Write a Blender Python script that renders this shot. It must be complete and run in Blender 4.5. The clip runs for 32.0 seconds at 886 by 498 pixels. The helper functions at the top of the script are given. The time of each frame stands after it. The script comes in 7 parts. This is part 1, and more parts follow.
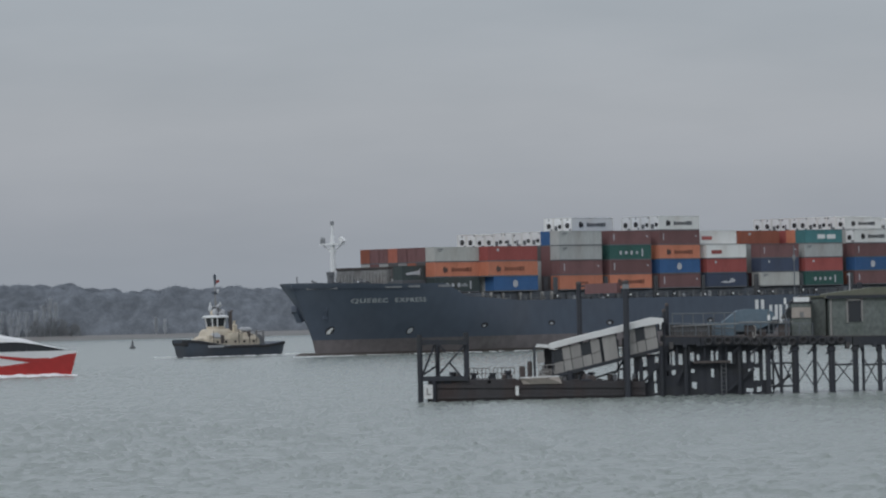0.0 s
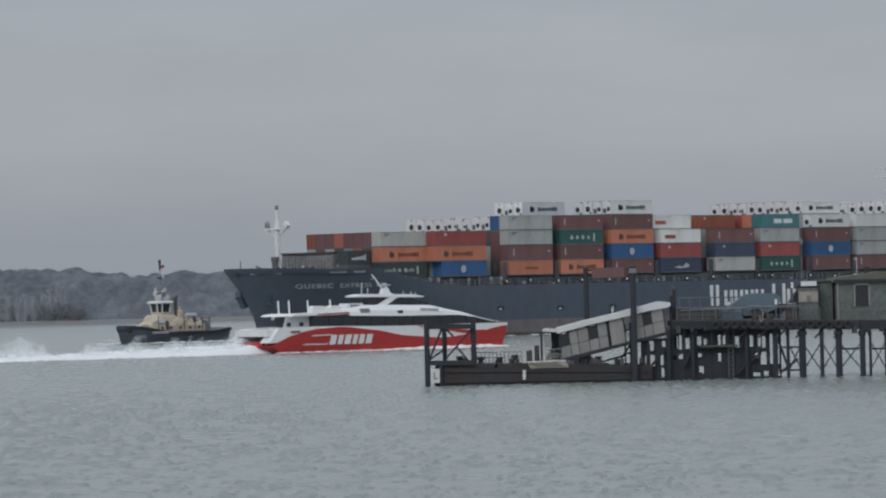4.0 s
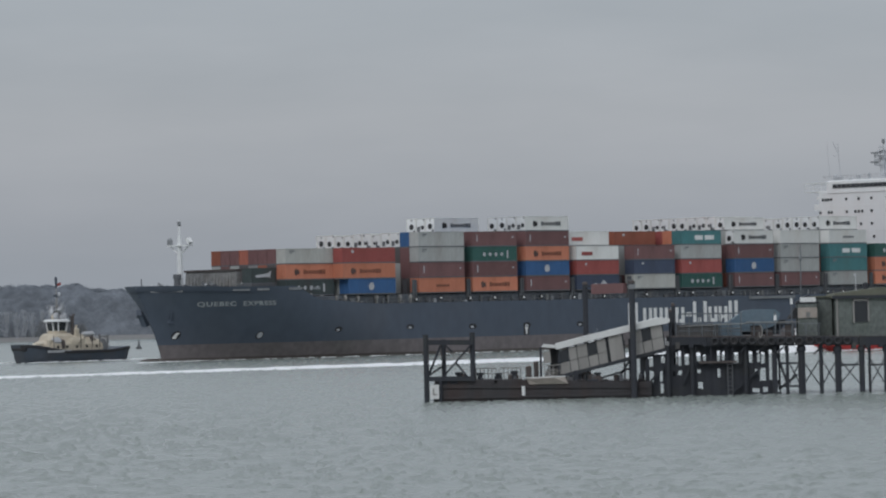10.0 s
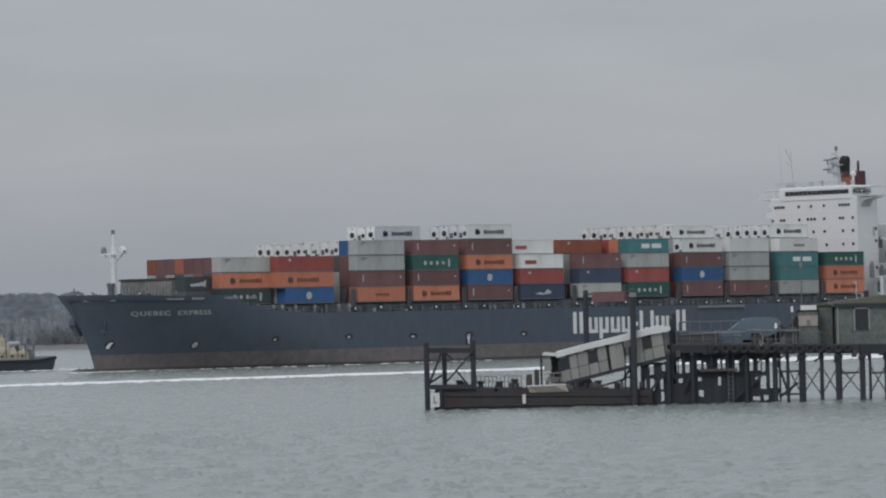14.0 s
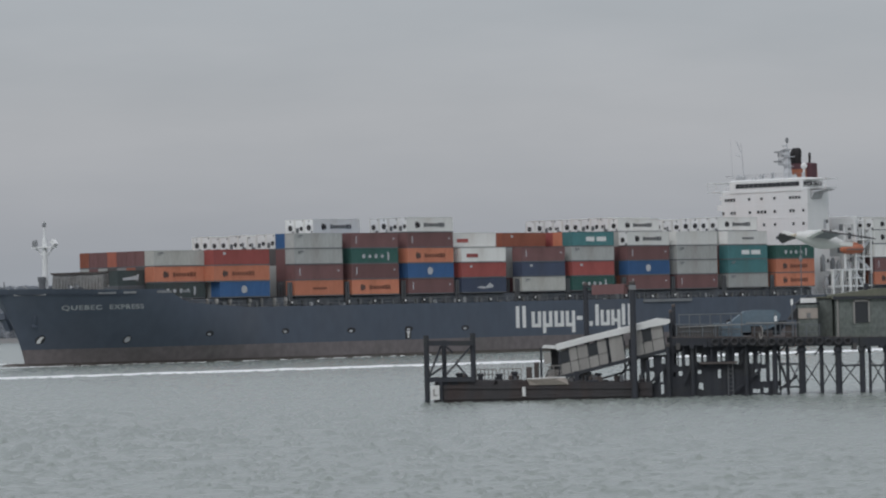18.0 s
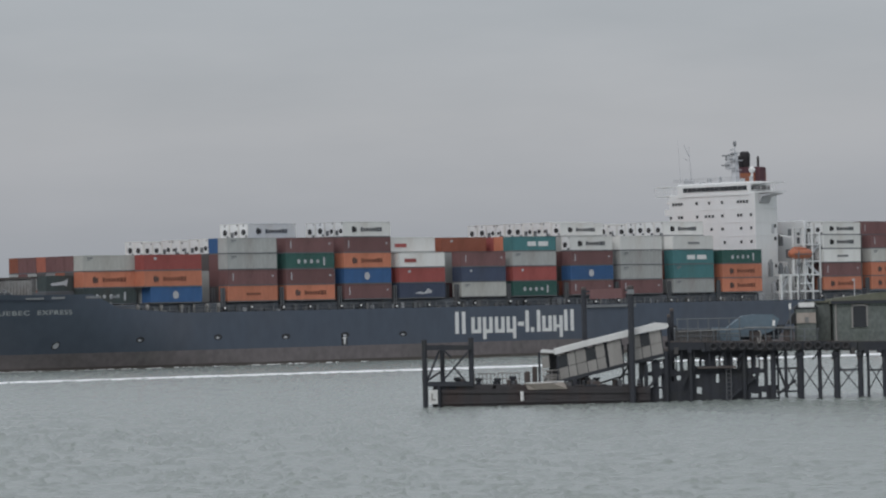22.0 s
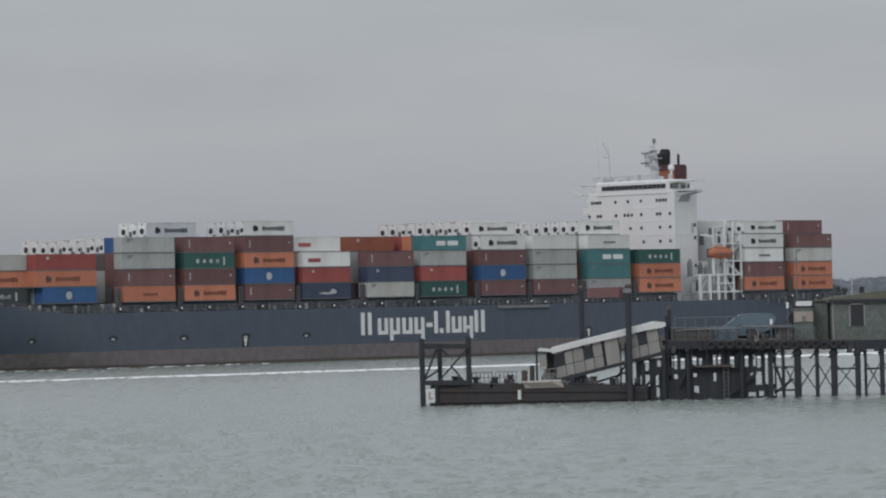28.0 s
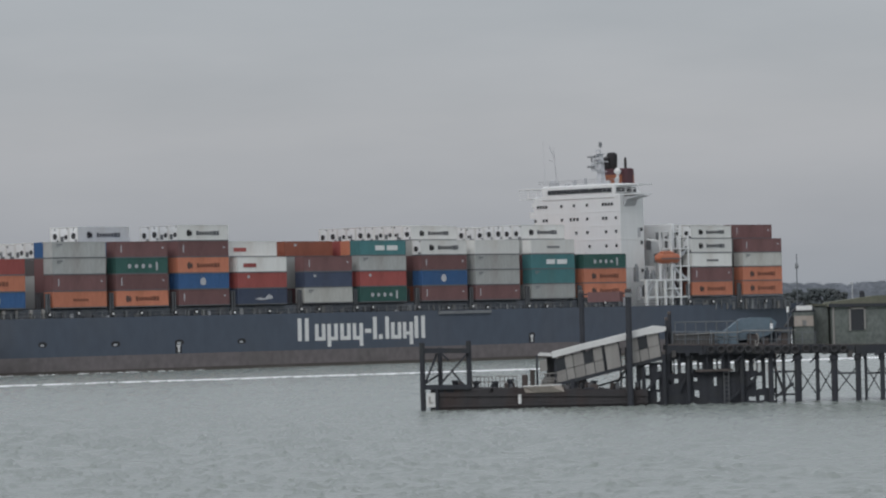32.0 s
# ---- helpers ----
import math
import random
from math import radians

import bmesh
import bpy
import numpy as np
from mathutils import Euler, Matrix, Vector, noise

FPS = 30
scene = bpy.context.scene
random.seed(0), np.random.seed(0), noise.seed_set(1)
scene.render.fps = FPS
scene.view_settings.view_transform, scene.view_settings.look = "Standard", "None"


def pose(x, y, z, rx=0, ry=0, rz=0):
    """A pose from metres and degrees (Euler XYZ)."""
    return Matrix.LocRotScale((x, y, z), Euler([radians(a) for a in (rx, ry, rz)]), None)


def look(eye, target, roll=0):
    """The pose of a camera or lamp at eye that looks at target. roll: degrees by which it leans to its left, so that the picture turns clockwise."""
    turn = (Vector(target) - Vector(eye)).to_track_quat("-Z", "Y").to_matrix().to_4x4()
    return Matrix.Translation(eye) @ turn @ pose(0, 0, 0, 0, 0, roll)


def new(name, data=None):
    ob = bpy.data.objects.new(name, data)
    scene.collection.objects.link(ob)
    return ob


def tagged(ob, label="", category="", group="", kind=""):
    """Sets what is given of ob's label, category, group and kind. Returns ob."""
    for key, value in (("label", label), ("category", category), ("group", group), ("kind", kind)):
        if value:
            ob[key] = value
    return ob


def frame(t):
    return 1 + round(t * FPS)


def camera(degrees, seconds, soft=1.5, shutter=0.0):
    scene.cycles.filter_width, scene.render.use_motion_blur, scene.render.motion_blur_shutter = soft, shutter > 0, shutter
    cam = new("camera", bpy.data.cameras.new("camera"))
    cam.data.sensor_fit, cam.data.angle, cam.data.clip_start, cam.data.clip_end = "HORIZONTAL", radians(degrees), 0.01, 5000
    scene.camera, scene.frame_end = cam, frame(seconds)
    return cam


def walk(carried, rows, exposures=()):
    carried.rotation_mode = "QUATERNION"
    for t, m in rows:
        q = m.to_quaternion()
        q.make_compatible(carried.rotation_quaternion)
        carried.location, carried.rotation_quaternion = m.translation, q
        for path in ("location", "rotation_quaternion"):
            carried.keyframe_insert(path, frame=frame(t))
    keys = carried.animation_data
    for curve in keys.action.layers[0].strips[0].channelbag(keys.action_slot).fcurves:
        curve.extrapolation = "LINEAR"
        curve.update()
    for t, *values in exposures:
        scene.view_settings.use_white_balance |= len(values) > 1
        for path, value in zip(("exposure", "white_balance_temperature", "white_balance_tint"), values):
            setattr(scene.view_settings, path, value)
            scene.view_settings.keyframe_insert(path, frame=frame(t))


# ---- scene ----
# ---------- camera: it stands on the shore, with small unsteady turns ----------
EYE = (0.0, 0.0, 7.5)
ROLL = 1.379
TURNS = [
    (0.0, -0.078, 0.840),
    (0.5, -0.079, 0.812),
    (1.0, -0.025, 0.845),
    (1.5, -0.004, 0.805),
    (2.0, -0.011, 0.721),
    (2.5, 0.004, 0.736),
    (3.0, 0.006, 0.721),
    (3.5, 0.015, 0.652),
    (5.5, 0.012, 0.624),
    (6.0, 0.015, 0.686),
    (6.5, 0.015, 0.673),
    (7.0, 0.020, 0.664),
    (7.5, 0.020, 0.674),
    (8.0, 0.024, 0.756),
    (8.5, 0.025, 0.811),
    (9.0, 0.021, 0.776),
    (9.5, 0.001, 0.748),
    (10.0, 0.004, 0.844),
    (10.5, 0.004, 0.858),
    (11.0, 0.012, 0.890),
    (11.5, 0.012, 0.940),
    (12.0, 0.021, 1.000),
    (12.5, 0.016, 0.973),
    (13.0, 0.009, 1.003),
    (13.5, 0.009, 0.956),
    (14.0, 0.012, 0.949),
    (14.5, 0.010, 0.939),
    (16.5, 0.009, 0.992),
    (17.0, 0.014, 0.941),
    (17.5, 0.009, 0.864),
    (18.0, 0.010, 0.854),
    (18.5, 0.006, 0.860),
    (19.0, 0.000, 0.878),
    (19.5, -0.003, 0.896),
    (20.0, 0.006, 0.914),
    (20.5, -0.003, 0.888),
    (21.0, 0.001, 0.889),
    (21.5, -0.009, 0.893),
    (22.0, -0.014, 0.911),
    (22.5, -0.030, 0.886),
    (23.0, -0.033, 0.899),
    (23.5, -0.026, 0.914),
    (24.0, -0.031, 0.893),
    (24.5, -0.035, 0.891),
    (25.0, -0.034, 0.898),
    (25.5, -0.054, 0.811),
    (27.5, -0.031, 0.963),
    (28.0, -0.048, 0.894),
    (28.5, -0.044, 0.994),
    (29.0, -0.036, 1.038),
    (29.5, -0.039, 0.938),
    (30.0, -0.048, 0.905),
    (30.5, -0.044, 0.955),
    (31.0, -0.044, 0.948),
    (31.5, -0.044, 0.946),
    (32.0, -0.044, 0.951),
]
cam = camera(11.524, 32.0, soft=2.15)
walk(cam, [(t, pose(*EYE, 90 + tilt, ROLL, turn)) for t, turn, tilt in TURNS],
     [(0.0, 0.0, 6150, 9), (10.0, 0.03, 6190, 9), (17.0, 0.08, 6330, 10), (24.0, 0.10, 6370, 10), (32.0, 0.10, 6375, 10)])

# ---------- overcast daylight ----------
SUN_EL, SUN_AZ = 38.0, 205.0
world = bpy.data.worlds.new("overcast_sky")
scene.world = world
world.use_nodes = True
wn, wl = world.node_tree.nodes, world.node_tree.links
wn.clear()
w_out, w_bg = wn.new("ShaderNodeOutputWorld"), wn.new("ShaderNodeBackground")
w_sky = wn.new("ShaderNodeTexSky")
w_sky.sky_type, w_sky.sun_disc = "NISHITA", False
w_sky.sun_elevation, w_sky.sun_rotation = radians(SUN_EL), radians(SUN_AZ)
w_dim = wn.new("ShaderNodeMixRGB")
w_dim.blend_type, w_dim.inputs[0].default_value, w_dim.inputs[2].default_value = "MULTIPLY", 1.0, (0.10, 0.10, 0.10, 1)
w_co, w_sep = wn.new("ShaderNodeTexCoord"), wn.new("ShaderNodeSeparateXYZ")
w_ramp = wn.new("ShaderNodeValToRGB")
els = w_ramp.color_ramp.elements
els[0].position, els[0].color = 0.0, (0.310, 0.336, 0.372, 1)
els[1].position, els[1].color = 1.0, (0.80, 0.83, 0.86, 1)
for pos, col in ((0.022, (0.350, 0.362, 0.392, 1)), (0.045, (0.404, 0.410, 0.428, 1)), (0.075, (0.400, 0.418, 0.438, 1)), (0.25, (0.52, 0.54, 0.57, 1))):
    e = els.new(pos)
    e.color = col
w_map = wn.new("ShaderNodeMapping")
w_map.inputs["Scale"].default_value = (9.0, 9.0, 42.0)
w_noise = wn.new("ShaderNodeTexNoise")
w_noise.inputs["Scale"].default_value, w_noise.inputs["Detail"].default_value, w_noise.inputs["Roughness"].default_value = 1.0, 5.0, 0.55
w_cr = wn.new("ShaderNodeValToRGB")
w_cr.color_ramp.elements[0].position, w_cr.color_ramp.elements[0].color = 0.30, (0.93, 0.935, 0.945, 1)
w_cr.color_ramp.elements[1].position, w_cr.color_ramp.elements[1].color = 0.70, (1.06, 1.05, 1.05, 1)
w_mul, w_mix = wn.new("ShaderNodeMixRGB"), wn.new("ShaderNodeMixRGB")
w_mul.blend_type, w_mul.inputs[0].default_value = "MULTIPLY", 1.0
w_mix.inputs[0].default_value = 0.93
wl.new(w_co.outputs["Generated"], w_sep.inputs[0])
wl.new(w_sep.outputs["Z"], w_ramp.inputs[0])
wl.new(w_co.outputs["Generated"], w_map.inputs[0])
wl.new(w_map.outputs[0], w_noise.inputs["Vector"])
wl.new(w_noise.outputs[0], w_cr.inputs[0])
wl.new(w_ramp.outputs[0], w_mul.inputs[1])
wl.new(w_cr.outputs[0], w_mul.inputs[2])
wl.new(w_sky.outputs[0], w_dim.inputs[1])
wl.new(w_dim.outputs[0], w_mix.inputs[1])
wl.new(w_mul.outputs[0], w_mix.inputs[2])
wl.new(w_mix.outputs[0], w_bg.inputs[0])
wl.new(w_bg.outputs[0], w_out.inputs[0])
w_bg.inputs[1].default_value = 0.92
sun = new("sun", bpy.data.lights.new("sun", "SUN"))
sun.data.energy, sun.data.angle, sun.data.color = 0.7, radians(30), (1.0, 0.97, 0.93)
sun.matrix_basis = look((0, 0, 50), (math.sin(radians(SUN_AZ)) * -40, math.cos(radians(SUN_AZ)) * -40, 50 - 40 * math.tan(radians(SUN_EL))))


# ---------- materials ----------
def nodes_of(name):
    m = bpy.data.materials.new(name)
    m.use_nodes = True
    return m, m.node_tree.nodes, m.node_tree.links, m.node_tree.nodes["Principled BSDF"]


def surface(name, color, rough=0.55, metal=0.0, grain=6.0, stain=0.35, wear=0.18, tint=(0.09, 0.06, 0.045), bump=0.02, streak=1.0, rand=0.10):
    """Paint or plain stuff with fine grain, broad stains (drawn out downwards by streak), and a change from piece to piece."""
    m, n, l, b = nodes_of(name)
    co = n.new("ShaderNodeTexCoord")
    mp = n.new("ShaderNodeMapping")
    mp.inputs["Scale"].default_value = (1, 1, 1.0 / streak)
    fine, broad = n.new("ShaderNodeTexNoise"), n.new("ShaderNodeTexNoise")
    fine.inputs["Scale"].default_value, fine.inputs["Detail"].default_value = grain, 4
    broad.inputs["Scale"].default_value, broad.inputs["Detail"].default_value = grain * 0.13, 5
    info = n.new("ShaderNodeObjectInfo")
    hsv = n.new("ShaderNodeHueSaturation")
    hsv.inputs["Color"].default_value = (*color, 1)
    val = n.new("ShaderNodeMapRange")
    val.inputs["To Min"].default_value, val.inputs["To Max"].default_value = 1 - rand, 1 + rand
    ramp = n.new("ShaderNodeValToRGB")
    ramp.color_ramp.elements[0].position, ramp.color_ramp.elements[1].position = 0.48, 0.72
    ramp.color_ramp.elements[0].color, ramp.color_ramp.elements[1].color = (0, 0, 0, 1), (stain, stain, stain, 1)
    mix, mix2 = n.new("ShaderNodeMixRGB"), n.new("ShaderNodeMixRGB")
    mix.inputs[2].default_value = (*[0.5 * c + 0.5 * t for c, t in zip(color, tint)], 1)
    mix2.blend_type = "OVERLAY"
    mix2.inputs[0].default_value = wear
    bp = n.new("ShaderNodeBump")
    bp.inputs["Strength"].default_value, bp.inputs["Distance"].default_value = 0.5, bump
    rr = n.new("ShaderNodeMapRange")
    rr.inputs["To Min"].default_value, rr.inputs["To Max"].default_value = max(0.05, rough - 0.12), min(1, rough + 0.12)
    l.new(co.outputs["Object"], mp.inputs[0])
    for t in (fine, broad):
        l.new(mp.outputs[0], t.inputs["Vector"])
    l.new(info.outputs["Random"], val.inputs["Value"])
    l.new(val.outputs[0], hsv.inputs["Value"])
    l.new(broad.outputs[0], ramp.inputs[0])
    l.new(ramp.outputs[0], mix.inputs[0])
    l.new(hsv.outputs[0], mix.inputs[1])
    l.new(mix.outputs[0], mix2.inputs[1])
    l.new(fine.outputs[0], mix2.inputs[2])
    l.new(mix2.outputs[0], b.inputs["Base Color"])
    l.new(fine.outputs[0], bp.inputs["Height"])
    l.new(bp.outputs[0], b.inputs["Normal"])
    l.new(broad.outputs[0], rr.inputs["Value"])
    l.new(rr.outputs[0], b.inputs["Roughness"])
    b.inputs["Metallic"].default_value = metal
    b.inputs["Specular IOR Level"].default_value = 0.35
    return m


def glass(name, color=(0.035, 0.038, 0.043)):
    m, n, l, b = nodes_of(name)
    b.inputs["Base Color"].default_value = (*color, 1)
    b.inputs["Roughness"].default_value = 0.08
    return m


M = dict(
    hull=surface("hull_paint", (0.091, 0.110, 0.145), 0.55, grain=0.55, stain=0.5, tint=(0.13, 0.125, 0.13), streak=1.8, bump=0.012),
    boot=surface("boot_paint", (0.205, 0.182, 0.184), 0.8, grain=0.8, stain=0.85, wear=0.4, tint=(0.10, 0.10, 0.09), streak=1.2, bump=0.03),
    steel_dark=surface("dark_steel", (0.130, 0.138, 0.148), 0.6, grain=2, stain=0.5),
    coaming=surface("coaming_paint", (0.125, 0.138, 0.158), 0.7, grain=1.5, stain=0.8, wear=0.5, tint=(0.22, 0.2, 0.19)),
    steel_grey=surface("grey_steel", (0.23, 0.24, 0.25), 0.6, grain=2, stain=0.5),
    steel_white=surface("white_steel", (0.78, 0.79, 0.79), 0.5, grain=1.5, stain=0.30, tint=(0.45, 0.40, 0.34), streak=5, rand=0.04),
    white=surface("white_paint", (0.80, 0.80, 0.79), 0.45, grain=3, stain=0.18, rand=0.03),
    weed=surface("weed_stain", (0.10, 0.088, 0.080), 0.9, grain=1.6, stain=0.8, tint=(0.2, 0.18, 0.17), bump=0.02),
    black=surface("black_rubber", (0.042, 0.043, 0.047), 0.75, grain=4),
    glass=glass("dark_glass"),
    funnel=surface("funnel_orange", (0.36, 0.13, 0.07), 0.55, grain=2),
    soot=surface("funnel_black", (0.028, 0.026, 0.028), 0.7, grain=2),
    maroon_dark=surface("funnel_maroon", (0.10, 0.045, 0.055), 0.6, grain=2),
    lifeboat=surface("lifeboat_orange", (0.46, 0.16, 0.09), 0.45, grain=2),
    foam=surface("foam", (0.88, 0.89, 0.90), 0.9, grain=1.0, stain=0.12, tint=(0.5, 0.56, 0.57), bump=0.2, rand=0.0),
    ferry_red=surface("ferry_red", (0.44, 0.045, 0.042), 0.4, grain=1.5, stain=0.2),
    ferry_white=surface("ferry_white", (0.80, 0.80, 0.80), 0.4, grain=1.5, stain=0.2, tint=(0.4, 0.4, 0.4)),
    ferry_pale=surface("ferry_pale_grey", (0.50, 0.51, 0.53), 0.5, grain=1.5, stain=0.2),
    cream=surface("tug_cream", (0.60, 0.53, 0.42), 0.5, grain=2, stain=0.3, rand=0.05),
    tug_navy=surface("tug_navy", (0.072, 0.086, 0.110), 0.55, grain=2, stain=0.5, tint=(0.12, 0.1, 0.08)),
    timber=surface("wet_dark_timber", (0.045, 0.048, 0.057), 0.85, grain=5, stain=0.5, tint=(0.08, 0.08, 0.06), bump=0.05),
    timber_brown=surface("brown_timber", (0.105, 0.090, 0.086), 0.85, grain=5, stain=0.5, tint=(0.05, 0.05, 0.045), bump=0.04),
    pontoon=surface("rusty_pontoon", (0.058, 0.055, 0.058), 0.8, grain=3, stain=0.7, tint=(0.09, 0.045, 0.03), streak=3, bump=0.04),
    panel=surface("grey_panel", (0.300, 0.288, 0.274), 0.6, grain=3, stain=0.5, tint=(0.16, 0.16, 0.15), streak=4),
    roof_white=surface("pale_roof", (0.66, 0.66, 0.65), 0.55, grain=3, stain=0.4, tint=(0.3, 0.3, 0.28)),
    rail=surface("rail_grey", (0.15, 0.165, 0.18), 0.5, metal=0.2, grain=4),
    tarp=surface("faded_blue_tarp", (0.145, 0.20, 0.245), 0.65, grain=3, stain=0.4, tint=(0.2, 0.22, 0.24), bump=0.06),
    house=surface("grey_green_boards", (0.160, 0.178, 0.168), 0.75, grain=4, stain=0.8, wear=0.5, tint=(0.05, 0.07, 0.045), streak=1.5, bump=0.03),
    moss=surface("mossy_roof", (0.150, 0.152, 0.118), 0.85, grain=3, stain=0.6, tint=(0.05, 0.06, 0.03), bump=0.05),
    beige=surface("beige_board", (0.42, 0.37, 0.33), 0.65, grain=3, stain=0.4),
    sand=surface("shore_sand", (0.215, 0.212, 0.208), 0.9, grain=0.4, stain=0.5, rand=0),
    bark=surface("bare_wood", (0.20, 0.21, 0.22), 0.9, grain=1.5, rand=0.1),
    bark_pale=surface("pale_bare_wood", (0.42, 0.44, 0.47), 0.9, grain=1.5, rand=0.05),
    bulwark=surface("worn_grey_steel", (0.25, 0.25, 0.245), 0.7, grain=2.5, stain=0.9, wear=0.5, tint=(0.12, 0.09, 0.08), streak=2),
    parapet=surface("grey_brown_boards", (0.092, 0.089, 0.089), 0.8, grain=5, stain=0.7, tint=(0.08, 0.07, 0.06)),
    name_paint=surface("name_paint", (0.42, 0.44, 0.45), 0.7, grain=3, stain=0.4, tint=(0.2, 0.2, 0.2)),
    mark=surface("brown_lettering", (0.115, 0.070, 0.062), 0.6, grain=3),
    evergreen=surface("evergreen_foliage", (0.095, 0.108, 0.112), 0.9, grain=1.0, rand=0.1),
    mark_soft=surface("faded_lettering", (0.25, 0.095, 0.062), 0.6, grain=3),
    gull_white=surface("white_feathers", (0.78, 0.78, 0.76), 0.8, grain=40, stain=0.1, bump=0.002),
    gull_grey=surface("grey_feathers", (0.25, 0.26, 0.28), 0.8, grain=40, stain=0.2, bump=0.002),
    gull_dark=surface("dark_feathers", (0.085, 0.085, 0.09), 0.8, grain=40, bump=0.002),
)
BOX = {k: surface("container_" + k, c, 0.6, grain=2.2, stain=0.55, tint=t, streak=3, rand=0.12) for k, c, t in (
    ("maroon", (0.195, 0.104, 0.104), (0.10, 0.06, 0.055)), ("red", (0.36, 0.098, 0.09), (0.16, 0.05, 0.04)),
    ("rust", (0.32, 0.115, 0.075), (0.13, 0.06, 0.04)), ("orange", (0.57, 0.222, 0.138), (0.30, 0.12, 0.06)),
    ("salmon", (0.48, 0.17, 0.12), (0.2, 0.1, 0.07)), ("grey", (0.42, 0.43, 0.42), (0.2, 0.13, 0.11)),
    ("pale", (0.54, 0.54, 0.51), (0.24, 0.2, 0.17)), ("white", (0.74, 0.74, 0.72), (0.42, 0.36, 0.3)),
    ("blue", (0.05, 0.125, 0.28), (0.06, 0.08, 0.12)), ("navy", (0.07, 0.088, 0.14), (0.06, 0.06, 0.06)),
    ("green", (0.045, 0.120, 0.105), (0.05, 0.07, 0.06)), ("teal", (0.080, 0.212, 0.225), (0.1, 0.14, 0.13)),
    ("dark", (0.065, 0.082, 0.082), (0.1, 0.07, 0.06)))}


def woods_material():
    m, n, l, b = nodes_of("hazed_winter_woods")
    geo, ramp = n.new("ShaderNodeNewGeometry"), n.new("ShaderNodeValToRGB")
    # blue-grey base: distance haze is put into the trees' colour
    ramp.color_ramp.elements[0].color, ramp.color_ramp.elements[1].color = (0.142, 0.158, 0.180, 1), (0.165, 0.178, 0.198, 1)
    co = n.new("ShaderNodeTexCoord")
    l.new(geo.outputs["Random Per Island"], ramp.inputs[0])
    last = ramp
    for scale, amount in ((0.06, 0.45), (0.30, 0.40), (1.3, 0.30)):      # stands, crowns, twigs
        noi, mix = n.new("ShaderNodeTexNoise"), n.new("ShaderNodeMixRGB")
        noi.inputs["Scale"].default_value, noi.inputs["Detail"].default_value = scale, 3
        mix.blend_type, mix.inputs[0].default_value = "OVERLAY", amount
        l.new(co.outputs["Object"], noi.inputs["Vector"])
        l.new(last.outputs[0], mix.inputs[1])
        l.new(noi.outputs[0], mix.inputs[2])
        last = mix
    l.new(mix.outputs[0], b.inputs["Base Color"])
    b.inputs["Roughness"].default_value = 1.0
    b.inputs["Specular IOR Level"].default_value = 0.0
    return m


def water_material():
    m, n, l, b = nodes_of("estuary_water")
    b.inputs["Base Color"].default_value = (0.268, 0.301, 0.276, 1)
    b.inputs["Roughness"].default_value = 0.23
    b.inputs["IOR"].default_value = 1.333
    co = n.new("ShaderNodeTexCoord")
    heights = []
    for sx, sy, det, amp, dist in ((2.6, 1.3, 4, 0.020, 0.5), (0.7, 0.4, 3, 0.03, 0.3)):
        mp, t, k = n.new("ShaderNodeMapping"), n.new("ShaderNodeTexNoise"), n.new("ShaderNodeMath")
        mp.inputs["Scale"].default_value = (sx, sy, 1)
        mp.inputs["Rotation"].default_value = (0, 0, radians(12))
        t.inputs["Scale"].default_value, t.inputs["Detail"].default_value, t.inputs["Distortion"].default_value = 1.0, det, dist
        k.operation, k.inputs[1].default_value = "MULTIPLY", amp
        l.new(co.outputs["Object"], mp.inputs[0])
        l.new(mp.outputs[0], t.inputs["Vector"])
        l.new(t.outputs[0], k.inputs[0])
        heights.append(k)
    total = heights[0]
    for k in heights[1:]:
        a = n.new("ShaderNodeMath")
        l.new(total.outputs[0], a.inputs[0])
        l.new(k.outputs[0], a.inputs[1])
        total = a
    bp = n.new("ShaderNodeBump")
    bp.inputs["Strength"].default_value, bp.inputs["Distance"].default_value = 0.6, 1.0
    l.new(total.outputs[0], bp.inputs["Height"])
    l.new(bp.outputs[0], b.inputs["Normal"])
    return m


def mist_material():
    """Torn spray: dense low down, breaking up into wisps towards the sheet's top."""
    m, n, l, b = nodes_of("spray_mist")
    b.inputs["Base Color"].default_value = (0.85, 0.87, 0.88, 1)
    b.inputs["Roughness"].default_value = 1.0
    b.inputs["Specular IOR Level"].default_value = 0.0
    co, noi, sep = n.new("ShaderNodeTexCoord"), n.new("ShaderNodeTexNoise"), n.new("ShaderNodeSeparateXYZ")
    noi.inputs["Scale"].default_value, noi.inputs["Detail"].default_value, noi.inputs["Distortion"].default_value = 0.32, 6, 1.0
    low, add, ramp = n.new("ShaderNodeMath"), n.new("ShaderNodeMath"), n.new("ShaderNodeMapRange")
    low.operation, low.inputs[1].default_value = "MULTIPLY", -0.42
    add.operation = "ADD"
    ramp.inputs["From Min"].default_value, ramp.inputs["From Max"].default_value = 0.20, 0.50
    ramp.inputs["To Min"].default_value, ramp.inputs["To Max"].default_value = 0.0, 0.66
    l.new(co.outputs["Object"], noi.inputs["Vector"])
    l.new(co.outputs["UV"], sep.inputs[0])
    l.new(sep.outputs[1], low.inputs[0])
    l.new(noi.outputs[0], add.inputs[0])
    l.new(low.outputs[0], add.inputs[1])
    l.new(add.outputs[0], ramp.inputs["Value"])
    l.new(ramp.outputs[0], b.inputs["Alpha"])
    return m


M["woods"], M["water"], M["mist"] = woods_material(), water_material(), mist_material()


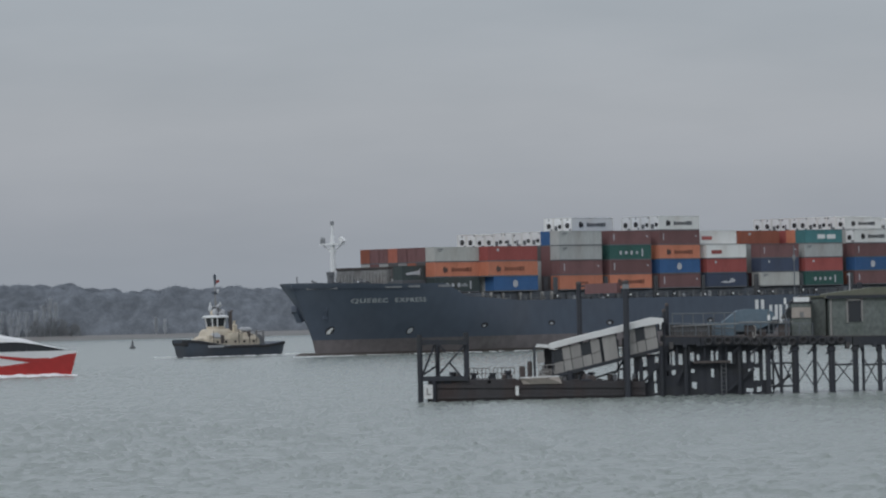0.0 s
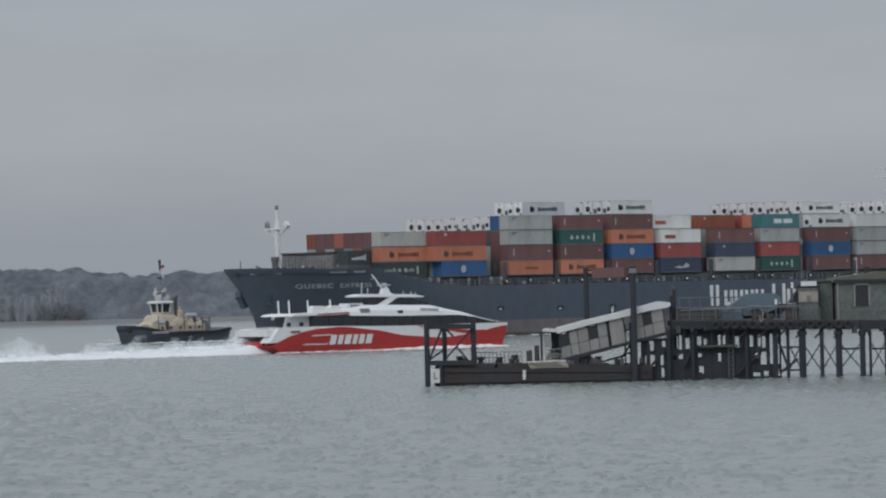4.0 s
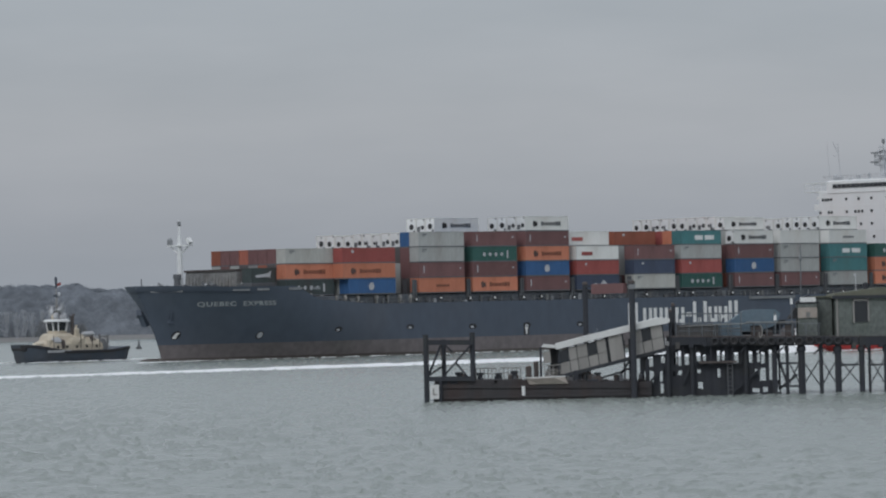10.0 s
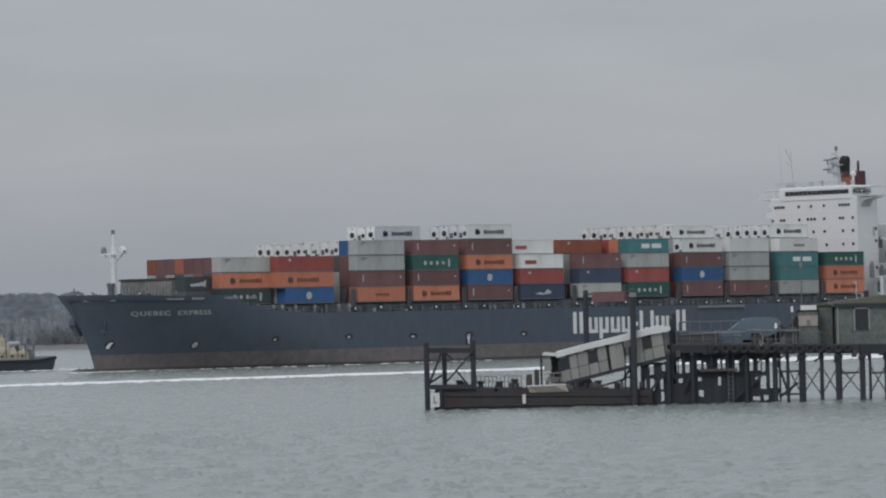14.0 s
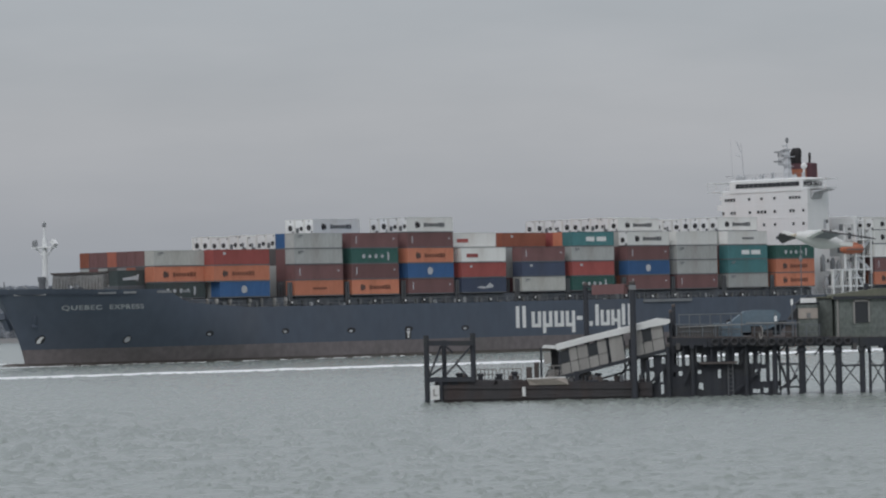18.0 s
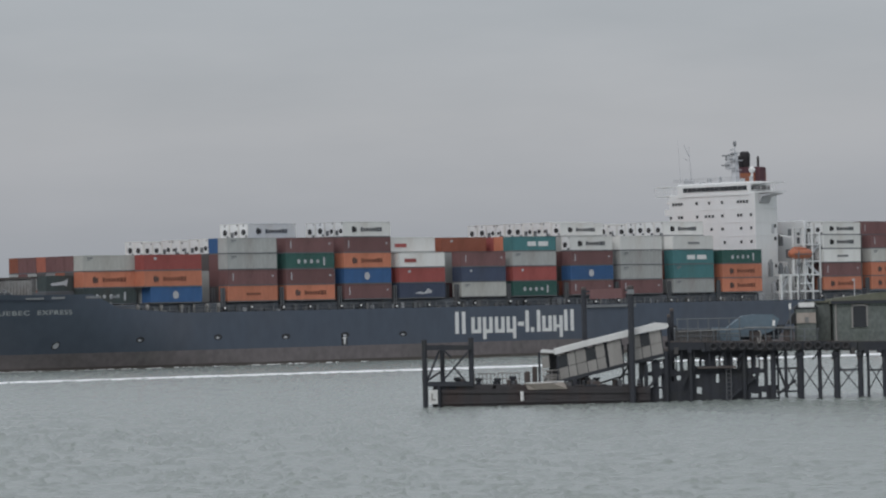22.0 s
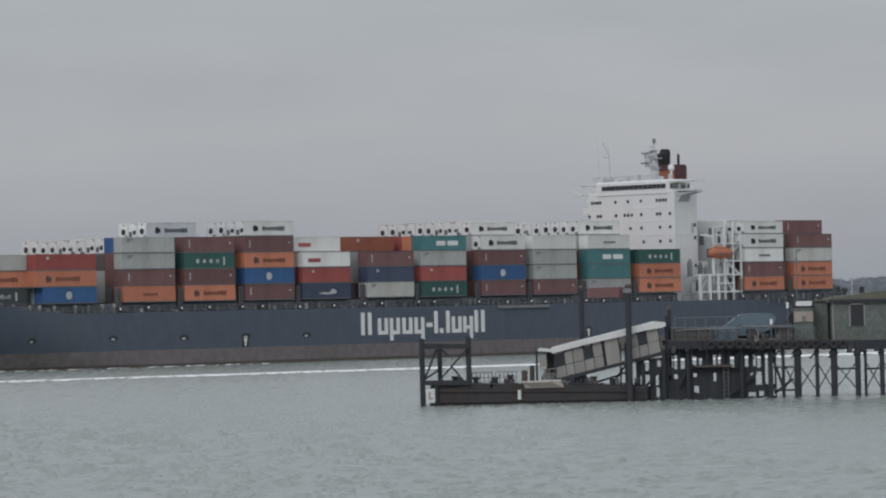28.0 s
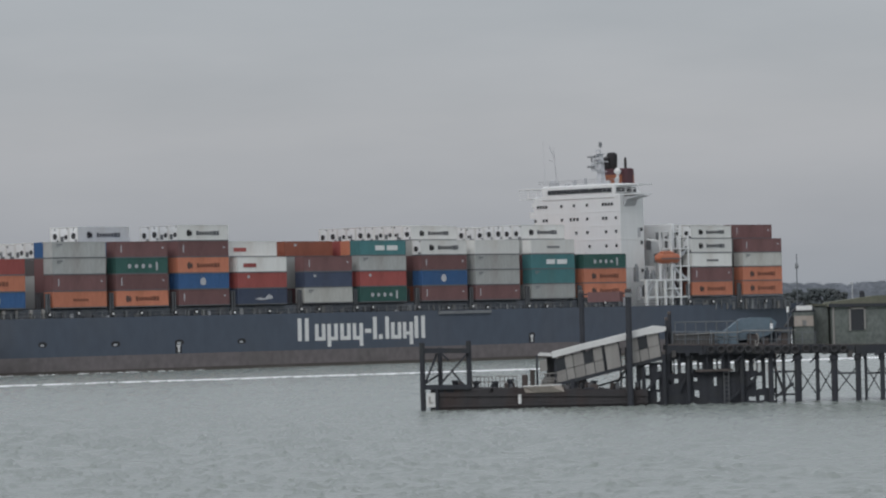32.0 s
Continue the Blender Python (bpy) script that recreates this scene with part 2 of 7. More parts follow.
# ---------- building kit ----------
class Geo:
    """A mesh in the making."""

    def __init__(self):
        self.v, self.f = [], []

    def add(self, verts, faces):
        k = len(self.v)
        self.v += [tuple(p) for p in verts]
        self.f += [tuple(k + i for i in f) for f in faces]
        return self

    def box(self, x0, x1, y0, y1, z0, z1, c=0.0):
        """A box; c: width of its chamfer along the four upright edges and round the top."""
        if not c:
            return self.add([(x, y, z) for z in (z0, z1) for x, y in ((x0, y0), (x1, y0), (x1, y1), (x0, y1))],
                            [(3, 2, 1, 0), (4, 5, 6, 7), (0, 1, 5, 4), (1, 2, 6, 5), (2, 3, 7, 6), (3, 0, 4, 7)])
        ring = lambda d, z: [(x0 + d + c, y0 + d, z), (x1 - d - c, y0 + d, z), (x1 - d, y0 + d + c, z), (x1 - d, y1 - d - c, z),
                             (x1 - d - c, y1 - d, z), (x0 + d + c, y1 - d, z), (x0 + d, y1 - d - c, z), (x0 + d, y0 + d + c, z)]
        return self.loft([ring(0, z0), ring(0, z1 - c), ring(c, z1)])

    def loft(self, rings, closed=True, caps=True):
        k, n = len(self.v), len(rings[0])
        for r in rings:
            self.v += [tuple(p) for p in r]
        for i in range(len(rings) - 1):
            for j in range(n if closed else n - 1):
                a, b = k + i * n + j, k + i * n + (j + 1) % n
                self.f.append((a, b, b + n, a + n))
        if caps and closed:
            self.f.append(tuple(k + j for j in reversed(range(n))))
            self.f.append(tuple(k + (len(rings) - 1) * n + j for j in range(n)))
        return self

    def tube(self, p, q, r, n=8, r2=None):
        p, q = Vector(p), Vector(q)
        turn = (q - p).to_track_quat("Z", "Y").to_matrix()
        ring = lambda c, rad: [c + turn @ Vector((rad * math.cos(6.28319 * i / n), rad * math.sin(6.28319 * i / n), 0)) for i in range(n)]
        return self.loft([ring(p, r), ring(q, r if r2 is None else r2)])

    def beam(self, p, q, w, d):
        """A squared beam from p to q, w wide and d deep."""
        p, q = Vector(p), Vector(q)
        turn = (q - p).to_track_quat("Z", "Y").to_matrix()
        ring = lambda c: [c + turn @ Vector((a * w / 2, b * d / 2, 0)) for a, b in ((-1, -1), (1, -1), (1, 1), (-1, 1))]
        return self.loft([ring(p), ring(q)])

    def turned(self, centre, axis, profile, n=16):
        """A turned shape: profile of (distance along the axis, radius)."""
        c, turn = Vector(centre), Vector(axis).to_track_quat("Z", "Y").to_matrix()
        return self.loft([[c + turn @ Vector((r * math.cos(6.28319 * i / n), r * math.sin(6.28319 * i / n), h)) for i in range(n)] for h, r in profile])

    def prism(self, pts, axis, a, b):
        """An outline pushed along an axis from a to b; pts hold the other two coordinates."""
        put = {"x": lambda p, k: (k, p[0], p[1]), "y": lambda p, k: (p[0], k, p[1]), "z": lambda p, k: (p[0], p[1], k)}[axis]
        return self.loft([[put(p, a) for p in pts], [put(p, b) for p in pts]])

    def lump(self, c, r, rng, squash=(1, 1, 1), rough=0.3):
        """A small uneven clump."""
        k, t = len(self.v), 1.618
        for x, y, z in ((-1, t, 0), (1, t, 0), (-1, -t, 0), (1, -t, 0), (0, -1, t), (0, 1, t), (0, -1, -t), (0, 1, -t), (t, 0, -1), (t, 0, 1), (-t, 0, -1), (-t, 0, 1)):
            s = r / 1.9 * (1 + rng.uniform(-rough, rough))
            self.v.append((c[0] + x * s * squash[0], c[1] + y * s * squash[1], c[2] + z * s * squash[2]))
        self.f += [tuple(k + i for i in f) for f in ((0, 11, 5), (0, 5, 1), (0, 1, 7), (0, 7, 10), (0, 10, 11), (1, 5, 9), (5, 11, 4), (11, 10, 2), (10, 7, 6), (7, 1, 8),
                   (3, 9, 4), (3, 4, 2), (3, 2, 6), (3, 6, 8), (3, 8, 9), (4, 9, 5), (2, 4, 11), (6, 2, 10), (8, 6, 7), (9, 8, 1))]
        return self

    def mesh(self, name, material, smooth=False):
        me = bpy.data.meshes.new(name)
        me.from_pydata(self.v, [], self.f)
        bm = bmesh.new()
        bm.from_mesh(me)
        bmesh.ops.recalc_face_normals(bm, faces=bm.faces)
        bm.to_mesh(me)
        bm.free()
        me.materials.append(material)
        if smooth:
            me.shade_smooth()
            me.set_sharp_from_angle(angle=radians(35))
        return me


def thing(name, label, category, group="", kind="", at=None):
    ob = new(name)
    ob.empty_display_size = 0.5
    if at is not None:
        ob.matrix_basis = at
    return tagged(ob, label, category, group, kind)


def part(name, geo, material, parent, label="", smooth=False):
    """One mesh under a thing or a part."""
    ob = new(name, geo if isinstance(geo, bpy.types.Mesh) else geo.mesh(name, material, smooth))
    ob.parent = parent
    return tagged(ob, label)


def solo(name, geo, material, label, category="", kind="", group="", smooth=False):
    return tagged(new(name, geo.mesh(name, material, smooth)), label, category, group, kind)

# ---------- water and far shore ----------
def spread(start, end, step, grow):
    out = [start]
    while out[-1] < end:
        out.append(out[-1] + step + grow * (out[-1] - start))
    return out


def water_sheet():
    """One sheet to the horizon, with a real chop where it is seen from near."""
    half = spread(0, 130, 0.12, 0.006) + [170, 260, 500, 1200, 3000, 6000]
    xs = np.array([-x for x in half[:0:-1]] + half)
    ys = np.array([-400, 0, 90, 140] + spread(160, 800, 0.25, 0.0030) + [840, 900, 1000, 1200, 1500, 1900, 3000, 6000, 9000])
    X, Y = np.meshgrid(xs, ys)
    Z = np.zeros_like(X)
    rs = np.random.RandomState(4)
    for i in range(70):
        lam = 1.1 * 5.0 ** rs.rand()
        a = math.radians(68) + rs.normal() * 0.6
        k = 6.28319 / lam
        ph = k * (X * math.cos(a) + Y * math.sin(a)) + rs.rand() * 6.28 + 1.2 * np.sin(0.11 * X + 0.05 * Y + i)
        Z += 0.0011 * lam ** 0.85 * (np.sin(ph) + 0.35 * np.sin(2 * ph + 0.5))
    # steeper wavelets that stand out singly
    bumps = np.zeros_like(X)
    for i in range(44):
        kx, ky = rs.choice([-1, 1]) * (3.0 + 5.5 * rs.rand()), 1.3 + 2.4 * rs.rand()
        bumps += np.sin(kx * X + ky * Y + rs.rand() * 6.28)
    Z += 0.19 * np.clip(bumps / 4.7 - 1.3, 0, 0.75)
    bumps = np.zeros_like(X)
    for i in range(36):
        kx, ky = rs.choice([-1, 1]) * (0.9 + 2.6 * rs.rand()), 1.2 + 2.6 * rs.rand()
        bumps += np.sin(kx * X + ky * Y + rs.rand() * 6.28)
    Z += 0.17 * np.clip(bumps / 4.24 - 1.5, 0, 0.75)
    gust = 0.85 + 0.30 * np.sin(0.021 * X + 0.6 * np.sin(0.013 * Y)) * np.sin(0.017 * Y + 0.4) + 0.12 * np.sin(0.13 * X + 0.05 * Y + 2 * np.sin(0.03 * X)) * np.sin(0.06 * Y + 1.5 * np.sin(0.05 * X))
    fade = np.clip((150 - np.abs(X)) / 25, 0, 1) * np.clip((Y - 145) / 20, 0, 1) * np.clip((830 - Y) / 60, 0, 1)
    Z = Z * gust * fade
    ny, nx = X.shape
    idx = np.arange(nx * ny).reshape(ny, nx)
    quads = np.stack([idx[:-1, :-1], idx[:-1, 1:], idx[1:, 1:], idx[1:, :-1]], -1).reshape(-1, 4)
    me = bpy.data.meshes.new("water")
    me.from_pydata(np.stack([X, Y, Z], -1).reshape(-1, 3).tolist(), [], quads.tolist())
    me.materials.append(M["water"])
    me.shade_smooth()
    return tagged(new("water", me), "grey-green choppy estuary water under an overcast sky", "water", "", "structure")


water = water_sheet()

SHORE = 1815.0
rng = random.Random(5)
g = Geo()
edge = [(x, SHORE + 5 * math.sin(x * 0.013) + 3 * math.sin(x * 0.05 + 1)) for x in range(-1500, 1501, 12)]
g.loft([[(x, y - 6, -0.5) for x, y in edge], [(x, y, 0.6) for x, y in edge], [(x, y + 10, 1.2) for x, y in edge], [(x, y + 12, 1.7) for x, y in edge],
        [(x, y + 400, 9) for x, y in edge], [(x, 6000, 12) for x, y in edge]], closed=False)
solo("ground", g, M["sand"], "pale sandy far shore with a low bank", "shore", "structure", smooth=True)

# Woods behind the beach: bare winter crowns with an uneven top
def smooth_step(a):
    a = min(1, max(0, a))
    return a * a * (3 - 2 * a)


def hump(x, c, w):
    return math.exp(-((x - c) / w) ** 2)


def tree_top(x):
    """Height of the skyline: a rise to the west, a few tall stands, a lower wood to the east."""
    z = 20.7 + 3.5 * smooth_step((-x - 128) / 50) + 1.9 * hump(x, -154, 4) + 0.9 * hump(x, -137, 3) + 1.3 * hump(x, -111, 5) + 0.9 * hump(x, -90, 8)
    return z - 0.9 * hump(x, -132, 2.5) - 0.8 * hump(x, -118, 2.5) + EAST * smooth_step((x - 60) / 50) + 0.7 * noise.noise((x * 0.08, 7.7, 0))


def crowns(x, y, size, seed):
    """Height of a closed canopy of rounded crowns."""
    d, _ = noise.voronoi((x / size + 0.4 * noise.noise((x * 0.05, y * 0.05, 3)), y / size, seed))
    return max(0.0, 1 - 1.5 * d[0] * d[0])


def woods():
    """A closed canopy that climbs from the bank to the skyline, each crown a low dome, with a fringe of bare twigs on top."""
    g = Geo()
    cols = [-330 + 0.9 * i for i in range(734)]
    rings = []
    for k in range(30):
        a = k / 29
        ring = []
        for x in cols:
            y = SHORE + 17 + 30 * a
            up = crowns(x, y * 1.4, 6.0, 1.5)
            ring.append((x, y - 1.1 * up, 1.2 + (tree_top(x) - 2.4) * math.sin(1.5708 * a) ** 0.8 + (1.9 * up - 0.5) * min(1, 3 * a)))
        rings.append(ring)
    rings.append([(x, SHORE + 52, 2.0) for x in cols])
    g.loft(rings, closed=False)
    for i in range(5200):
        x, k = rng.uniform(-300, 300), rng.uniform(0.72, 1.0)
        y = SHORE + 17 + 30 * k
        z = 1.2 + (tree_top(x) - 2.4) * math.sin(1.5708 * k) ** 0.8 + 1.9 * crowns(x, y * 1.4, 6.0, 1.5) - 0.5
        g.tube((x, y, z - 1.0), (x + rng.uniform(-0.5, 0.5), y, z + rng.uniform(0.1, 0.8)), 0.13, 3, 0.05)
    return g


EAST = -0.6
solo("far_woods", woods(), M["woods"], "grey winter woodland along the far shore, distance haze in its colour", "woods", "stuff", smooth=True)
# Paler bare trees standing before the woods: slender stems that fan out into fine twigs
for x, base, h, w in ((-192, 3.0, 12.0, 3.0), (-187, 3.0, 12.6, 3.2), (-182, 3.0, 13.0, 3.0), (-177.5, 3.0, 13.0, 2.4), (-174.2, 3.0, 13.4, 2.0), (-171.0, 2.5, 12.6, 2.0),
                      (-166.8, 7.0, 13.0, 1.8), (-163.5, 8.0, 15.2, 1.8), (-161.0, 8.0, 18.2, 1.7), (-158.6, 8.0, 16.2, 1.5), (-117, 3.0, 9.0, 1.2), (-113.4, 3.0, 8.0, 1.0), (151, 3.0, 12, 1.8)):
    tr = thing("birch_tree", "pale bare slender tree before the far woods", "tree", "pale trees on the far shore")
    y = SHORE + 12.5
    part("trunk", Geo().tube((x, y, 1.2), (x + rng.uniform(-0.3, 0.3), y, h - 1), 0.24, 6, 0.06), M["bark_pale"], tr)
    crown = Geo()
    for i in range(100):
        z = base - 1.0 + (h - base) * rng.random() ** 1.3
        dx = rng.gauss(0, 0.5) * w
        up = rng.uniform(1.2, 3.2) * (1 - 0.25 * abs(dx) / w)
        crown.tube((x + dx * 0.45, y + rng.uniform(-0.6, 0.6), z), (x + dx, y + rng.uniform(-0.9, 0.9), min(h + rng.uniform(-0.4, 0.2), z + up)), 0.12, 3, 0.05)
    part("crown", crown, M["bark_pale"], tr, "pale fanning crown of bare wood")
# Dark low scrub before the pale trees
for x, h, w in ((-166.5, 7.5, 3.2), (-160.5, 8.6, 2.8), (-155.5, 7.5, 2.6), (-150.5, 5.5, 2.4)):
    tr = thing("thorn_bush", "dark rounded winter scrub on the far shore", "bush", "scrub on the far shore")
    crown = Geo()
    for i in range(260):      # a dome of fine bare twigs
        a, b = rng.uniform(0.0, 3.1416), rng.uniform(0.25, 0.95)
        p = Vector((x + w * b * math.cos(a), SHORE + 10.5 + rng.uniform(-1.2, 1.2), 1.2 + h * b * math.sin(a)))
        crown.tube(p, p + Vector((0.9 * math.cos(a) + rng.uniform(-0.4, 0.4), rng.uniform(-0.4, 0.4), 0.9 * math.sin(a) + rng.uniform(-0.2, 0.5))), 0.16, 3, 0.06)
    part("crown", crown, M["bark"], tr)
    part("trunk", Geo().tube((x, SHORE + 10.5, 1.0), (x, SHORE + 10.5, 1.0 + h * 0.5), 0.2, 6, 0.1), M["bark"], tr)
for x, h, w in ((141.5, 15.0, 2.2), (145.4, 15.9, 2.2), (149.0, 17.4, 2.2), (152.6, 15.8, 2.0), (156.6, 17.4, 2.6), (161.3, 17.3, 2.6), (165.2, 16.6, 2.2), (168.0, 15.4, 1.6)):
    tr = thing("evergreen_tree", "dark evergreen tree on the far shore", "tree", "dark trees on the far shore")
    y = SHORE + 14.0
    part("trunk", Geo().tube((x, y, 1.2), (x, y, h - 2), 0.4, 6, 0.12), M["bark"], tr)
    crown_ = Geo()
    for i in range(220):
        a = rng.random()
        crown_.lump((x + rng.gauss(0, 0.45) * w, y + rng.gauss(0, 1.0), 5.0 + (h - 5.0) * a), rng.uniform(0.3, 0.8), rng, (1.1, 1, 1), 0.4)
    part("crown", crown_, M["evergreen"], tr, "", True)
buoy = thing("navigation_buoy", "dark channel buoy afloat off the far shore", "buoy")
part("float", Geo().turned((-82.0, 1180, -0.3), (0, 0, 1), [(0, 0.8), (0.8, 0.85), (1.0, 0.4)], 12), M["steel_dark"], buoy)
part("tower", Geo().turned((-82.0, 1180, 0.65), (0, 0, 1), [(0, 0.45), (0.9, 0.25), (1.3, 0.25), (1.6, 0.1)], 8), M["steel_dark"], buoy)

# ---------- container ship ----------
ALPHA = 0.79642
SHIP_Y0 = 824.92
SHIP = []          # everything that travels with the ship, with its pose on board


def ship_pose(t):
    d = 4.06573 * t - 0.002335 * t * t + 0.00005 * t ** 3
    return Matrix.Translation((-d * math.cos(ALPHA), SHIP_Y0 - d * math.sin(ALPHA), 0)) @ Matrix.Rotation(ALPHA, 4, "Z")


def aboard(ob, m=None):
    SHIP.append((ob, m or Matrix.Identity(4)))
    return ob


BEAM = 32.2
MID = BEAM / 2


def smooth01(a):
    a = min(1, max(0, a))
    return a * a * (3 - 2 * a)


def top_edge(s):
    """Height of the hull's upper edge: high bow, slope down, long low side."""
    if s < 2.6:
        return 13.25 + 0.5 * smooth01((-6 - s) / 18)
    return 13.25 - 2.7 * min(1, max(0, (s - 2.6) / 6.0)) - 0.85 * smooth01((s - 8.6) / 16)


def half_breadth(s, z):
    """Half the hull's width: a sharp raked stem with flare, full sides, a narrowing stern."""
    zz = min(1, max(0, z / 13.5))
    stem = -16.4 - 6.0 * zz ** 1.35
    full = 42 - 34 * zz ** 0.8
    a = min(1, max(0, (s - stem) / (full - stem)))
    b = (1 - (1 - a) ** (2.0 + 0.5 * zz)) ** (1.0 - 0.35 * zz) if a > 0 else 0
    aft = min(1, max(0, (s - 185) / 58))
    b *= 1 - (0.62 - 0.50 * zz ** 0.6) * aft ** 2.2
    return max(0.02, MID * b)


def hull_strip(z_lo, z_hi, rows):
    st = sorted(set([-24.3 + 0.5 * i for i in range(30)] + [-9 + 1.0 * i for i in range(24)] + [16 + 2.0 * i for i in range(28)] + [71 + 8.0 * i for i in range(15)] + [185 + 4.5 * i for i in range(13)]))
    g = Geo()
    for side in (-1, 1):
        rings = []
        for s in st:
            hi = top_edge(s) if z_hi is None else z_hi
            ring = []
            for j in range(rows + 1):
                z = z_lo + (hi - z_lo) * j / rows
                zz = min(1, max(0, z / 13.5))
                ss = max(s, -16.4 - 6.0 * zz ** 1.35)
                ring.append((ss, MID + side * half_breadth(ss, z), z))
            rings.append(ring)
        g.loft(rings, closed=False)
    s = st[-1]
    zs = [z_lo + ((top_edge(s) if z_hi is None else z_hi) - z_lo) * j / rows for j in range(rows + 1)]
    for a, b in zip(zs, zs[1:]):
        p, q = half_breadth(s, a), half_breadth(s, b)
        g.add([(s, MID - p, a), (s, MID + p, a), (s, MID + q, b), (s, MID - q, b)], [(0, 1, 2, 3)])
    return g


ship = aboard(thing("container_ship", "dark navy container ship under way with a brown boot-topping", "container ship"))
part("hull", hull_strip(3.0, None, 12), M["hull"], ship, "dark navy-black painted steel plating", True)
part("weed_line", hull_strip(-1.5, 0.55, 3), M["weed"], ship, "dark weed-stained strip at the waterline", True)
part("boot_topping", hull_strip(0.55, 3.0, 4), M["boot"], ship, "dull brown worn antifouling paint", True)
g = Geo()
st = [-22.5 + 2.5 * i for i in range(106)]
g.loft([[(s, MID - half_breadth(s, 13) * 0.985 + 0.05, top_edge(s) - 1.05), (s, MID + half_breadth(s, 13) * 0.985 - 0.05, top_edge(s) - 1.05)] for s in st], closed=False)
part("deck", g, M["steel_dark"], ship, "dark deck plating")
for s0, s1 in ((-21, -17.5), (-10, -7), (-5.6, -3.2), (1, 4), (6.5, 8.5)):
    part("fairlead", Geo().beam((s0, MID - half_breadth(s0, 12.7) - 0.03, 12.72), (s1, MID - half_breadth(s1, 12.7) - 0.03, 12.70), 0.12, 0.42), M["steel_grey"], ship, "pale grey mooring opening in the bulwark")
part("bulb", Geo().turned((-22.4, MID, -1.05), (1, 0, 0), [(0, 0.2), (0.4, 0.95), (1.3, 1.5), (2.4, 1.7), (6.0, 1.7)], 18), M["weed"], ship, "dark weed-stained bulb breaking the surface", True)
# Anchors on their bolsters either side of the stem
part("anchor", Geo().beam((-18.6, MID + 2.8, 9.0), (-17.3, MID + 2.8, 6.6), 1.3, 1.1).beam((-19.3, MID + 2.5, 9.0), (-18.0, MID + 3.8, 8.5), 1.0, 1.1).beam((-18.2, MID + 0.4, 9.6), (-18.2, MID + 2.8, 8.6), 0.9, 0.9), M["hull"], ship, "dark stockless anchor housed at the bow")
ay = [MID - half_breadth(s, z) - 0.06 for s, z in ((-17.2, 9.0), (-16.6, 7.2))]
part("anchor", Geo().beam((-17.2, ay[0], 9.0), (-16.6, ay[1], 7.2), 0.3, 0.4).beam((-17.3, ay[1] - 0.05, 7.25), (-15.9, ay[1] - 0.15, 7.15), 0.3, 0.6), M["hull"], ship, "dark stockless anchor housed at the bow")


def hull_mark(name, s, z, outline, material, label="", out=0.06):
    """A plate of paint on the port side, following the plating."""
    g = Geo()
    pts = [(s + a, MID - half_breadth(s + a, z + b) - out, z + b) for a, b in outline]
    back = [(x, y + 0.04, zz) for x, y, zz in pts]
    g.loft([pts, back])
    return part(name, g, material, ship, label)


def oval(w, h, n=12):
    return [(w / 2 * math.cos(6.28319 * i / n), h / 2 * math.sin(6.28319 * i / n)) for i in range(n)]


for s, z, w in ((13.8, 5.1, 1.2), (31.6, 5.2, 1.5), (48.3, 5.0, 1.7), (63.3, 5.0, 1.7), (78.4, 4.9, 1.6), (154.7, 4.6, 1.2)):
    hull_mark("hull_port", s, z, oval(w + 0.5, 1.05), M["black"], "dark recessed side port", 0.05)
    hull_mark("port_lining", s - 0.12, z - 0.12, oval(w * 0.55, 0.42), M["ferry_pale"], "pale lining of a side port", 0.09)
for s in (63.3, 154.7):
    hull_mark("mark_panel", s - 0.2, 4.05, [(-0.75, -0.95), (0.75, -0.95), (0.75, 0.75), (-0.75, 0.75)], M["black"], "dark panel behind the painted mark", 0.045)
    hull_mark("draught_mark", s - 0.2, 4.0, [(-0.18, -0.75), (0.18, -0.75), (0.22, 0.1), (0.5, 0.45), (0.4, 0.6), (-0.4, 0.6), (-0.5, 0.45), (-0.22, 0.1)], M["white"], "white painted mark", 0.10)
hull_mark("mark_panel", -15.1, 4.72, oval(1.35, 1.6), M["black"], "dark panel behind the bow mark", 0.07)
hull_mark("bow_mark", -15.2, 4.7, [(-0.3, -0.6), (0.25, -0.6), (0.25, 0.05), (0.42, 0.3), (0.42, 0.5), (0.0, 0.5), (-0.3, -0.1)], M["white"], "white bulb warning mark", 0.12)
hull_mark("mark_panel", -1.6, 4.4, oval(1.4, 1.45), M["black"], "dark panel behind the thruster mark", 0.07)
hull_mark("thruster_mark", -1.6, 4.4, oval(0.95, 1.05), M["ferry_pale"], "pale round thruster mark", 0.12)
# Ship's name on the bow
curve = bpy.data.curves.new("name_text", "FONT")
curve.body, curve.size, curve.extrude, curve.offset, curve.space_character = "QUEBEC  EXPRESS", 1.9, 0.03, 0.05, 1.18
tmp = new("name_text", curve)
bpy.context.view_layer.update()
me = bpy.data.meshes.new_from_object(tmp.evaluated_get(bpy.context.evaluated_depsgraph_get()))
bpy.data.objects.remove(tmp)
xs = [v.co.x for v in me.vertices]
ys = [v.co.y for v in me.vertices]
for v in me.vertices:
    z = 9.65 + 0.98 * (v.co.y - min(ys)) / (max(ys) - min(ys))
    s = -14.3 + 13.3 * (v.co.x - min(xs)) / (max(xs) - min(xs)) - 0.45 * (z - 10.1)
    v.co = (s, MID - half_breadth(s, z) - 0.07 + v.co.z, z)
bm = bmesh.new()
bm.from_mesh(me)
left = set(bm.verts)
